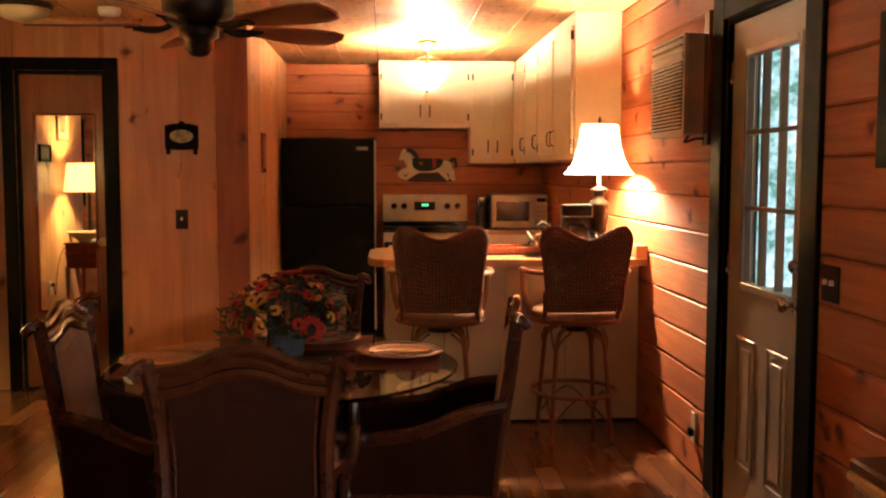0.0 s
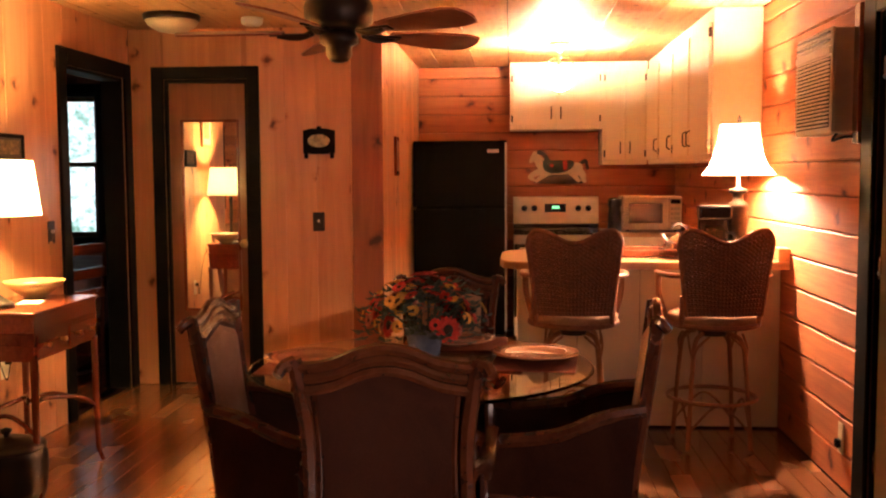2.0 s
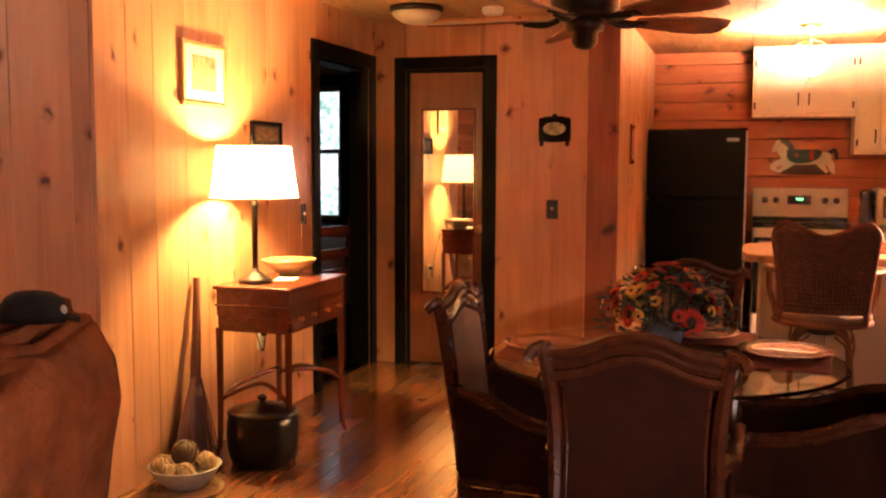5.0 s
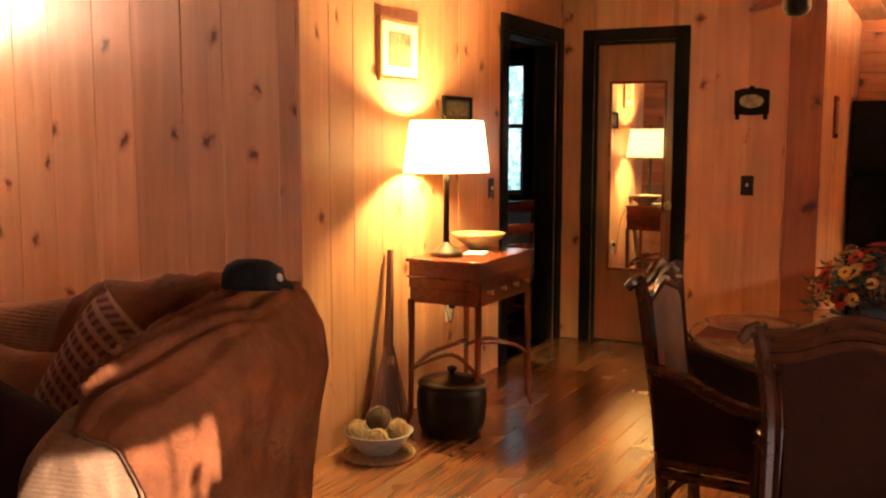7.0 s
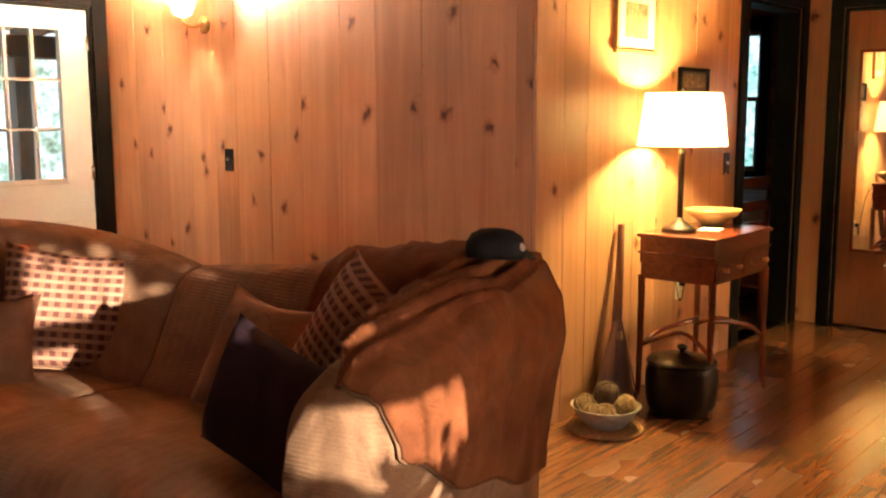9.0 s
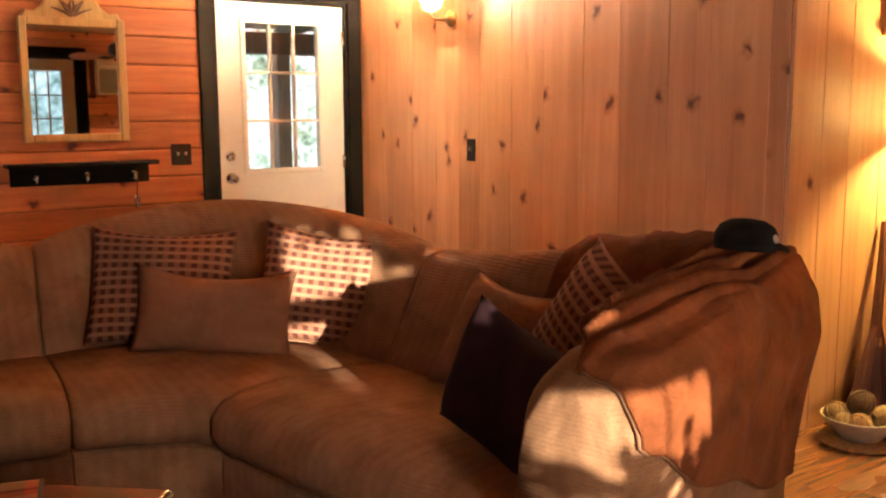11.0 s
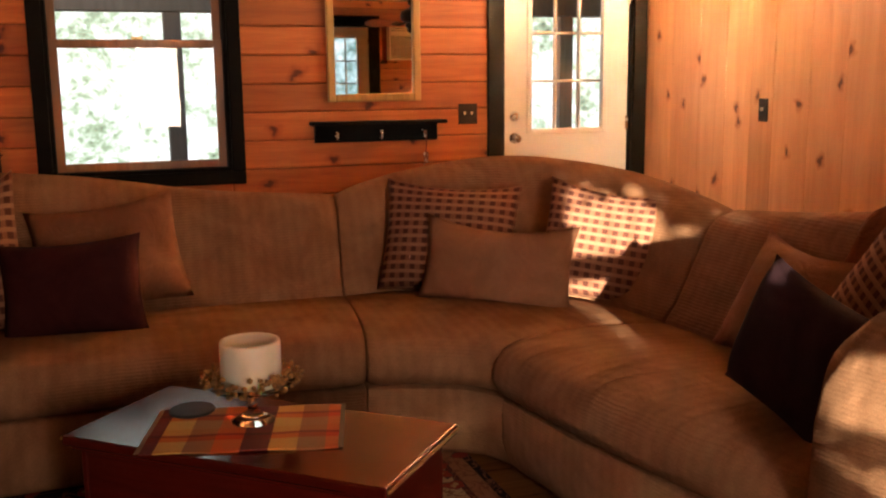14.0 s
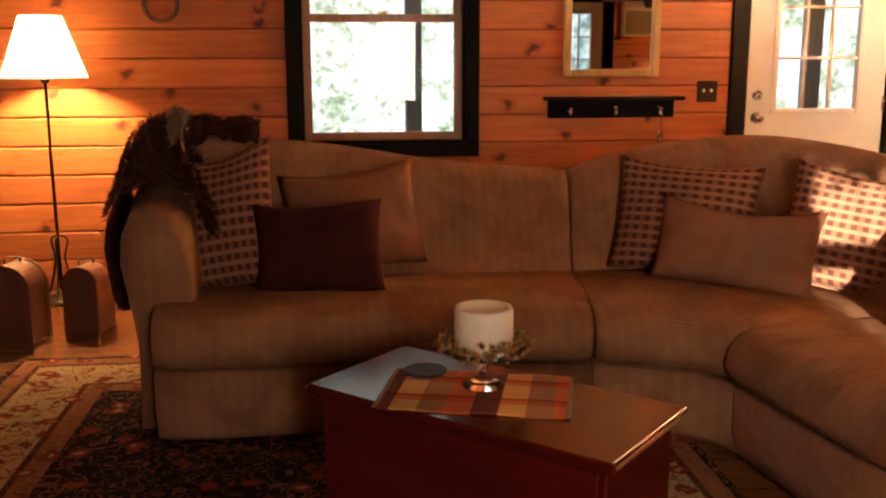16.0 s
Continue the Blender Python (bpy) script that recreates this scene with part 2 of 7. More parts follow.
PINE_D, PINE_L = (0.53, 0.243, 0.108), (0.70, 0.365, 0.18)
pine_v = wood("knotty_pine_upright", PINE_D, PINE_L, "z", 0.42, 0.062, 2.8, 0.19, 0.12, grain=15)
log_y = wood("log_wall_wood_y", (0.36, 0.098, 0.027), (0.55, 0.185, 0.056), "y", 0.62, 0.07, 2.6, 0.26, 0.0)
log_x = wood("log_wall_wood_x", (0.34, 0.095, 0.03), (0.52, 0.18, 0.062), "x", 0.62, 0.07, 2.6, 0.26, 0.0)
tile_wood = wood("ceiling_wood", (0.36, 0.17, 0.06), (0.58, 0.32, 0.14), "y", 0.5, 0.06, 5.0, 0.2, 0.0, islands=True)
floor_wood = wood("oak_floor", (0.15, 0.053, 0.017), (0.28, 0.118, 0.038), "y", 0.22, 0, 3, 0.07, 0.5, 30, 0.06)
floor_rest = wood("oak_floor_rest", (0.15, 0.053, 0.017), (0.28, 0.118, 0.038), "y", 0.22, 0, 3, 0.07, 0.5, 30, 0.06, islands=True)
gap_dark = plain("joint_dark", (0.06, 0.025, 0.011), 0.8)
black_trim = plain("black_trim", (0.004, 0.0035, 0.003), 0.55, 0, 0.3, 8, 0.1, shine=0.06)
door_white = plain("door_white_paint", (0.78, 0.74, 0.66), 0.4, 0, 0.05, 3, 0.03)
# darkened copy of the white paint; the east door's weaker light is in the colour
door_dimmed = plain("door_white_paint_dimmed", (0.34, 0.27, 0.21), 0.4, 0, 0.08, 3, 0.03)
cab_white = plain("cream_cabinet_paint", (0.88, 0.80, 0.60), 0.32, 0, 0.05, 3, 0.03)
glass = clear("window_glass")
mirror_mat, _n, _l, _b = nodes_of("mirror_silver")
_b.inputs["Metallic"].default_value, _b.inputs["Roughness"].default_value = 1.0, 0.015
_b.inputs["Base Color"].default_value = (0.9, 0.9, 0.88, 1)


# ---- mesh helpers ----
def part(name, bm, material, parent=None, label="", smooth=False, at=None):
    """Links a bmesh as one mesh object, under a thing or a part."""
    me = bpy.data.meshes.new(name)
    bmesh.ops.recalc_face_normals(bm, faces=bm.faces)
    bm.to_mesh(me)
    bm.free()
    me.materials.append(material)
    if smooth:
        me.polygons.foreach_set("use_smooth", [True] * len(me.polygons))
    ob = new(name, me)
    if parent is not None:
        ob.parent = parent
    if at is not None:
        ob.matrix_basis = at
    if label:
        tagged(ob, label)
    return ob


def thing(name, label, category, m=None, group="", kind=""):
    e = new(name)
    e.empty_display_size = 0.1
    if m is not None:
        e.matrix_basis = m
    return tagged(e, label, category, group, kind)


def box(bm, x0, x1, y0, y1, z0, z1, bev=0.0, m=None, seg=1):
    mat4 = Matrix.Translation(((x0 + x1) / 2, (y0 + y1) / 2, (z0 + z1) / 2)) @ Matrix.Diagonal((abs(x1 - x0), abs(y1 - y0), abs(z1 - z0), 1))
    r = bmesh.ops.create_cube(bm, size=1.0, matrix=mat4)
    vs = r["verts"]
    if bev:
        es = {e for v in vs for e in v.link_edges}
        q = bmesh.ops.bevel(bm, geom=list(es), offset=bev, segments=seg, affect="EDGES", profile=0.5)
        vs = list({v for f in q["faces"] for v in f.verts} | {v for v in vs if v.is_valid})
    if m is not None:
        bmesh.ops.transform(bm, matrix=m, verts=vs)
    return vs


def boxed(x0, x1, y0, y1, z0, z1, bev=0.0, seg=1):
    bm = bmesh.new()
    box(bm, x0, x1, y0, y1, z0, z1, bev, None, seg)
    return bm


def rings(bm, loops, closed=False, caps=True):
    """Skins a row of point loops."""
    vs = [[bm.verts.new(p) for p in lo] for lo in loops]
    n = len(vs[0])
    for a, b in zip(vs, vs[1:] + ([vs[0]] if closed else [])):
        for i in range(n):
            bm.faces.new((a[i], a[(i + 1) % n], b[(i + 1) % n], b[i]))
    if caps and not closed:
        bm.faces.new(vs[0][::-1])
        bm.faces.new(vs[-1])
    return vs


def lathe(bm, prof, seg=24, c=(0, 0), top=True):
    """prof: (radius, height) from the bottom up."""
    loops = [[(c[0] + r * math.cos(2 * math.pi * k / seg), c[1] + r * math.sin(2 * math.pi * k / seg), z) for k in range(seg)] for r, z in prof]
    rings(bm, loops, caps=top)


def spline(pts, per=6):
    """Points of a smooth line through pts."""
    pts = [Vector(p) for p in pts]
    out = []
    for i in range(len(pts) - 1):
        p0, p1, p2, p3 = pts[max(i - 1, 0)], pts[i], pts[i + 1], pts[min(i + 2, len(pts) - 1)]
        for k in range(per):
            t = k / per
            out.append(0.5 * (2 * p1 + (p2 - p0) * t + (2 * p0 - 5 * p1 + 4 * p2 - p3) * t * t + (3 * p1 - p0 - 3 * p2 + p3) * t ** 3))
    out.append(pts[-1])
    return out


def tube(bm, pts, r, seg=8, r1=None, flat=1.0, closed=False):
    """A round rod along pts; r may run to r1."""
    pts = [Vector(p) for p in pts]
    n = len(pts)
    loops, side = [], None
    for i, p in enumerate(pts):
        if closed:
            d = (pts[(i + 1) % n] - pts[i - 1]).normalized()
        else:
            d = (pts[min(i + 1, n - 1)] - pts[max(i - 1, 0)]).normalized()
        if side is None:
            side = d.cross(Vector((0, 0, 1)) if abs(d.z) < 0.9 else Vector((1, 0, 0))).normalized()
        side = (side - d * side.dot(d)).normalized()
        up = d.cross(side)
        rr = r + ((r1 if r1 is not None else r) - r) * i / max(1, n - 1)
        loops.append([p + side * rr * math.cos(2 * math.pi * k / seg) + up * rr * flat * math.sin(2 * math.pi * k / seg) for k in range(seg)])
    rings(bm, loops, closed=closed)


def tubed(pts, r, seg=8, r1=None, flat=1.0, closed=False):
    bm = bmesh.new()
    tube(bm, pts, r, seg, r1, flat, closed)
    return bm


def circle(c, r, n=24, z=None):
    return [(c[0] + r * math.cos(2 * math.pi * k / n), c[1] + r * math.sin(2 * math.pi * k / n), c[2] if z is None else z) for k in range(n)]


def minus(rect, hole):
    """A rectangle (u0, u1, z0, z1) less another one."""
    a, b, c, d = rect
    e, f, g, h = hole
    if f <= a or e >= b or h <= c or g >= d:
        return [rect]
    out = []
    if e > a:
        out.append((a, e, c, d))
    if f < b:
        out.append((f, b, c, d))
    lo, hi = max(a, e), min(b, f)
    if g > c:
        out.append((lo, hi, c, g))
    if h < d:
        out.append((lo, hi, h, d))
    return out


def less(rects, holes):
    for h in holes:
        rects = [q for r in rects for q in minus(r, h)]
    return [r for r in rects if r[1] - r[0] > 0.004 and r[3] - r[2] > 0.004]


def wall_frame(axis, plane, inward):
    """Matrix from (u along the wall, n into the room, z) to the world."""
    if axis == "x":      # wall in the plane x = plane, u is y
        return Matrix(((0, inward, 0, plane), (1, 0, 0, 0), (0, 0, 1, 0), (0, 0, 0, 1)))
    return Matrix(((1, 0, 0, 0), (0, inward, 0, plane), (0, 0, 1, 0), (0, 0, 0, 1)))


def bevelled_board(u0, u1, z0, z1, n0, n1, bev):
    bm = bmesh.new()
    back = [(u0, n0, z0), (u1, n0, z0), (u1, n0, z1), (u0, n0, z1)]
    mid = [(u0, n1 - bev, z0), (u1, n1 - bev, z0), (u1, n1 - bev, z1), (u0, n1 - bev, z1)]
    b = min(bev, (u1 - u0) / 3, (z1 - z0) / 3)
    front = [(u0 + b, n1, z0 + b), (u1 - b, n1, z0 + b), (u1 - b, n1, z1 - b), (u0 + b, n1, z1 - b)]
    rings(bm, [back, mid, front])
    return bm


def boarded_wall(name, axis, plane, inward, u0, u1, holes, level, width, material, label, thick=0.14, gap=0.004, bev=0.008, seed=1, z1=None):
    """A thick wall with openings through it, faced with boards: level courses or upright planks."""
    z1 = TOP if z1 is None else z1
    rnd = random.Random(seed)
    fm = wall_frame(axis, plane, inward)
    bm = bmesh.new()
    for a, b, c, d in less([(u0, u1, -0.02, z1 + 0.02)], holes):
        box(bm, a, b, -thick, -0.018, c, d)
    bm.transform(fm)
    wall = tagged(part(name, bm, gap_dark), label, "wall", kind="structure")
    rects = []
    if level:
        z = 0.0
        while z < z1 - 0.01:
            top = min(z + width, z1)
            rects += less([(u0, u1, z + gap / 2, top - gap / 2)], holes)
            z = top
    else:
        u = u0
        while u < u1 - 0.01:
            nxt = min(u + width * rnd.uniform(0.75, 1.25), u1)
            if u1 - nxt < 0.05:
                nxt = u1
            rects += less([(u + gap / 6, nxt - gap / 6, 0.002, z1 - 0.002)], holes)
            u = nxt
    for a, b, c, d in rects:
        bm = bevelled_board(a, b, c, d, -0.018, rnd.uniform(-0.001, 0.001), bev if level else 0.0025)
        bm.transform(fm)
        part("log_course" if level else "plank", bm, material, wall)
    return wall


def casing(name, axis, plane, inward, u0, u1, z0, z1, w, material, depth=0.02, jamb=0.14, sill=False, label=""):
    """Boards round an opening, and the lining of the opening itself."""
    fm = wall_frame(axis, plane, inward)
    top = tagged(new(name), label or "black-painted wooden casing round an opening", "door frame", kind="structure")
    pieces = [("upright", (u0 - w, u0, z0, z1 + w)), ("upright", (u1, u1 + w, z0, z1 + w)), ("head", (u0, u1, z1, z1 + w))]
    if sill:
        pieces += [("sill", (u0 - w, u1 + w, z0 - w, z0))]
    for nm, (a, b, c, d) in pieces:
        bm = boxed(a, b, -0.002, depth, c, d, 0.004)
        bm.transform(fm)
        part(nm, bm, material, top)
    for a, b, c, d in [(u0 - 0.004, u0 + 0.02, z0, z1), (u1 - 0.02, u1 + 0.004, z0, z1), (u0 + 0.02, u1 - 0.02, z1 - 0.02, z1 + 0.004)] + ([(u0 + 0.02, u1 - 0.02, z0 - 0.004, z0 + 0.02)] if sill else []):
        bm = boxed(a, b, -jamb, -0.003, c, d, 0.002)
        bm.transform(fm)
        part("jamb", bm, material, top)
    return top


def cushion(w, h, d, n=14, pinch=0.35, sag=0.0, seed=0):
    """A stuffed pillow standing on its edge, w wide, h high, d thick, with drawn-out corners; its cloth carries a map."""
    bm = bmesh.new()
    uv = bm.loops.layers.uv.new("map")
    rnd = random.Random(seed)
    ph = [rnd.uniform(0, 6) for _ in range(4)]
    grids = []
    for side in (1, -1):
        g = []
        for i in range(n + 1):
            row = []
            for j in range(n + 1):
                u, v = 2 * i / n - 1, 2 * j / n - 1
                full = max(0.0, (1 - abs(u) ** 2.6) * (1 - abs(v) ** 2.6)) ** 0.55
                edge = 1 - pinch * 0.16 * (1 - abs(u) ** 2) * (abs(v) ** 3), 1 - pinch * 0.16 * (1 - abs(v) ** 2) * (abs(u) ** 3)
                x = u * w / 2 * edge[1]
                z = v * h / 2 * edge[0] - sag * (1 - u * u) * max(0, v) * h
                y = side * d / 2 * full * (1 + 0.10 * math.sin(3 * u + ph[0]) * math.cos(2.5 * v + ph[1])) + 0.02 * math.sin(2 * u + ph[2])
                if side == -1 and (i in (0, n) or j in (0, n)):
                    row.append(grids[0][i][j])
                else:
                    row.append(bm.verts.new((x, y, z + h / 2)))
            g.append(row)
        grids.append(g)
        for i in range(n):
            for j in range(n):
                f = bm.faces.new((g[i][j], g[i + 1][j], g[i + 1][j + 1], g[i][j + 1]))
                for lp, (a, b) in zip(f.loops, ((i, j), (i + 1, j), (i + 1, j + 1), (i, j + 1))):
                    lp[uv].uv = (a / n, b / n)
    return bm


# ---- the shell of the house ----
EDOOR, WDOOR = (3.775, 4.56), (2.77, 3.69)
WWIN, EWIN, BWIN = (0.14, 1.095, 0.807, 2.193), (0.85, 1.50, 0.72, 1.80), (-5.15, -4.18, 0.82, 2.17)
# unseen south opening, added to go with the fill lamp
ADDED_SWIN = (-5.75, -4.45, 0.93, 2.17)
PASS, MDOOR = (5.895, 6.725), (-2.635, -2.075)
boarded_wall("wall_east", "x", EAST, -1, SOUTH - 0.14, BACK + 0.14, [(*EDOOR, 0, 2.04), EWIN], True, 0.162, log_y, "log wall of stained pine with dark joints", seed=3)
boarded_wall("wall_west", "x", WEST, 1, SOUTH - 0.14, PINE + 0.14, [(*WDOOR, 0, 2.04), WWIN], True, 0.162, log_y, "log wall of orange stained pine with dark joints", seed=4)
boarded_wall("wall_kitchen_back", "y", BACK, -1, KWALL - 0.14, EAST, [], True, 0.162, log_x, "log wall of red-brown stained pine behind the kitchen", seed=5)
boarded_wall("wall_pine", "y", PINE, -1, WEST, LAMPW - 0.019, [], False, 0.26, pine_v, "upright knotty pine planks, warm orange", seed=6)
boarded_wall("wall_lamp", "x", LAMPW, 1, PINE + 0.003, HALL, [(*PASS, 0, 2.04)], False, 0.23, pine_v, "upright knotty pine planks lit by a table lamp", seed=7)
boarded_wall("wall_hall", "y", HALL, -1, LAMPW, KWALL - 0.019, [(*MDOOR, 0, 2.04)], False, 0.26, pine_v, "upright knotty pine planks beside a mirror door", seed=8)
boarded_wall("wall_kitchen_side", "x", KWALL, 1, HALL + 0.003, BACK, [], False, 0.16, pine_v, "upright pine planks beside the refrigerator", seed=9)
boarded_wall("wall_south", "y", SOUTH, 1, WEST, EAST, [ADDED_SWIN], True, 0.162, log_x, "log wall of stained pine", seed=10)
boarded_wall("wall_bedroom_north", "y", BACK, -1, WEST, KWALL - 0.16, [BWIN], True, 0.162, log_x, "log wall of the bedroom with a window", seed=11)
boarded_wall("wall_bedroom_west", "x", WEST, 1, PINE + 0.14, BACK, [], True, 0.162, log_y, "log wall of the bedroom", seed=12)
boarded_wall("wall_closet", "y", HALL + 0.75, -1, LAMPW, KWALL - 0.15, [], False, 0.19, pine_v, "pine wall at the back of the closet", seed=13)
boarded_wall("wall_bedroom_east", "x", LAMPW - 0.15, -1, HALL, BACK, [], False, 0.19, pine_v, "pine wall of the bedroom", seed=14)

corner = bevelled_board(-1.385, KWALL - 0.001, 0.002, TOP - 0.002, -0.001, 0.006, 0.003)
corner.transform(wall_frame("y", HALL, -1))
part("corner_board", corner, wood("dark_corner_board", (0.20, 0.058, 0.022), (0.33, 0.11, 0.042), "z", 0.42, 0.06, 2.2, 0.1, 0.12, grain=15), bpy.data.objects["wall_hall"])


def ceiling():
    bm = bmesh.new()
    box(bm, WEST - 0.14, EAST + 0.14, SOUTH - 0.14, BACK + 0.14, TOP + 0.016, TOP + 0.14)
    base = tagged(part("ceiling", bm, gap_dark), "ceiling of square wood-grained tiles, orange brown", "ceiling", kind="structure")
    bm = bmesh.new()
    x, row = WEST, 0
    while x < EAST:
        x1 = min(x + 0.305, EAST)
        y = SOUTH - 0.3 * (row % 2)
        while y < BACK:
            a, b = max(y, SOUTH), min(y + 0.61, BACK)
            if b - a > 0.02 and x1 - x > 0.02:
                g, c = 0.0028, 0.0018
                rings(bm, [[(x + g, a + g, TOP + 0.016), (x1 - g, a + g, TOP + 0.016), (x1 - g, b - g, TOP + 0.016), (x + g, b - g, TOP + 0.016)],
                           [(x + g, a + g, TOP + c), (x1 - g, a + g, TOP + c), (x1 - g, b - g, TOP + c), (x + g, b - g, TOP + c)],
                           [(x + g + c, a + g + c, TOP), (x1 - g - c, a + g + c, TOP), (x1 - g - c, b - g - c, TOP), (x + g + c, b - g - c, TOP)]])
            y += 0.61
        x, row = x1, row + 1
    tagged(part("ceiling_tiles", bm, tile_wood), "square wood-grained ceiling tiles with dark joints", "ceiling", kind="structure")


def flooring():
    bm = bmesh.new()
    box(bm, WEST - 0.14, EAST + 0.14, SOUTH - 0.14, BACK + 0.14, -0.12, -0.014)
    base = tagged(part("floor", bm, gap_dark), "glossy narrow oak floorboards, honey brown", "floor", kind="structure")
    rnd = random.Random(21)
    rest = bmesh.new()
    x, near = WEST, 0
    while x < EAST - 0.005:
        x1 = min(x + 0.095, EAST)
        y = SOUTH - rnd.uniform(0, 1.5)
        while y < BACK:
            ln = rnd.uniform(1.1, 2.2)
            a, b = max(y, SOUTH), min(y + ln, BACK)
            y += ln
            if b - a < 0.03:
                continue
            g, c = 0.0008, 0.0016
            loops = [[(x + g, a + g, -0.014), (x1 - g, a + g, -0.014), (x1 - g, b - g, -0.014), (x + g, b - g, -0.014)],
                     [(x + g, a + g, -c), (x1 - g, a + g, -c), (x1 - g, b - g, -c), (x + g, b - g, -c)],
                     [(x + g + c, a + g + c, 0), (x1 - g - c, a + g + c, 0), (x1 - g - c, b - g - c, 0), (x + g + c, b - g - c, 0)]]
            if x > -4.0 and a > 2.0 and b < 7.6 and near < 280:
                near += 1
                one = bmesh.new()
                rings(one, loops)
                part("floorboard", one, floor_wood, base)
            else:
                rings(rest, loops)
        x = x1
    tagged(part("floorboards", rest, floor_rest, base), kind="stuff")


ceiling()
flooring()

# casings of the openings
casing("door_frame_east", "x", EAST, -1, *EDOOR, 0, 2.04, 0.13, black_trim, label="black wooden casing of the outside door")
casing("door_frame_west", "x", WEST, 1, *WDOOR, 0, 2.04, 0.10, black_trim, label="black wooden casing of the outside door")
casing("door_frame_bedroom", "x", LAMPW, 1, *PASS, 0, 2.04, 0.095, black_trim, label="black wooden casing of the open bedroom doorway")
casing("door_frame_mirror", "y", HALL, -1, *MDOOR, 0, 2.04, 0.08, black_trim, label="black wooden casing of the closet door")
casing("window_frame_west", "x", WEST, 1, WWIN[0], WWIN[1], WWIN[2], WWIN[3], 0.075, black_trim, sill=True, label="black wooden casing of the window")
casing("window_frame_bedroom", "y", BACK, -1, BWIN[0], BWIN[1], BWIN[2], BWIN[3], 0.09, black_trim, sill=True, label="dark wooden casing of the bedroom window")
casing("window_frame_east", "x", EAST, -1, EWIN[0], EWIN[1], EWIN[2], EWIN[3], 0.10, black_trim, sill=True, label="black wooden casing of the window")
# casing of the added south opening, out of view
casing("window_frame_south", "y", SOUTH, 1, ADDED_SWIN[0], ADDED_SWIN[1], ADDED_SWIN[2], ADDED_SWIN[3], 0.10, black_trim, sill=True, label="black wooden casing of the added, unseen south window")
sash_wood = wood("sash_wood", (0.30, 0.12, 0.045), (0.50, 0.23, 0.09), "z", 0.4, 0, 3, 0.1, 0.2)
brass = plain("aged_brass", (0.62, 0.42, 0.18), 0.28, 1.0, 0.2, 30, 0.0)
nickel = plain("satin_nickel", (0.62, 0.58, 0.52), 0.25, 1.0, 0.1, 30, 0.0)


def sash_window(name, axis, plane, inward, hole, label, meet=None, rail=0.045):
    """A double-hung window: two sashes, one behind the other, each with a pane."""
    fm = wall_frame(axis, plane, inward)
    w = tagged(new(name), label, "window", kind="structure")
    u0, u1, z0, z1 = hole
    u0, u1, z0, z1 = u0 + 0.021, u1 - 0.021, z0 + 0.021, z1 - 0.021
    mid = (z0 + z1) / 2 + 0.02 if meet is None else meet
    for k, (a, b, n) in enumerate(((z0, mid + 0.025, -0.05), (mid - 0.02, z1, -0.086))):
        s = 0.045
        for nm, r in (("sash", (u0, u0 + s, a, b)), ("stile", (u1 - s, u1, a, b)), ("rail", (u0 + s, u1 - s, a, a + s)), ("rail", (u0 + s, u1 - s, b - (s if k else rail), b))):
            bm = boxed(r[0], r[1], n - 0.03, n, r[2], r[3], 0.003)
            bm.transform(fm)
            o = part(nm, bm, sash_wood, w)
        bm = boxed(u0 + s - 0.004, u1 - s + 0.004, n - 0.018, n - 0.013, a + s - 0.004, b - (s if k else rail) + 0.004)
        bm.transform(fm)
        o = part("pane", bm, glass, w)
        o.visible_shadow = False
    bm = boxed((u0 + u1) / 2 - 0.03, (u0 + u1) / 2 + 0.03, -0.049, -0.035, mid + 0.022, mid + 0.04, 0.003)
    bm.transform(fm)
    part("latch", bm, brass, w)


sash_window("window_1", "x", WEST, 1, WWIN, "double-hung window with stained wooden sashes")
sash_window("window_2", "y", BACK, -1, BWIN, "double-hung bedroom window with stained wooden sashes")
sash_window("window_3", "x", EAST, -1, EWIN, "double-hung window with stained wooden sashes", 1.25, 0.10)


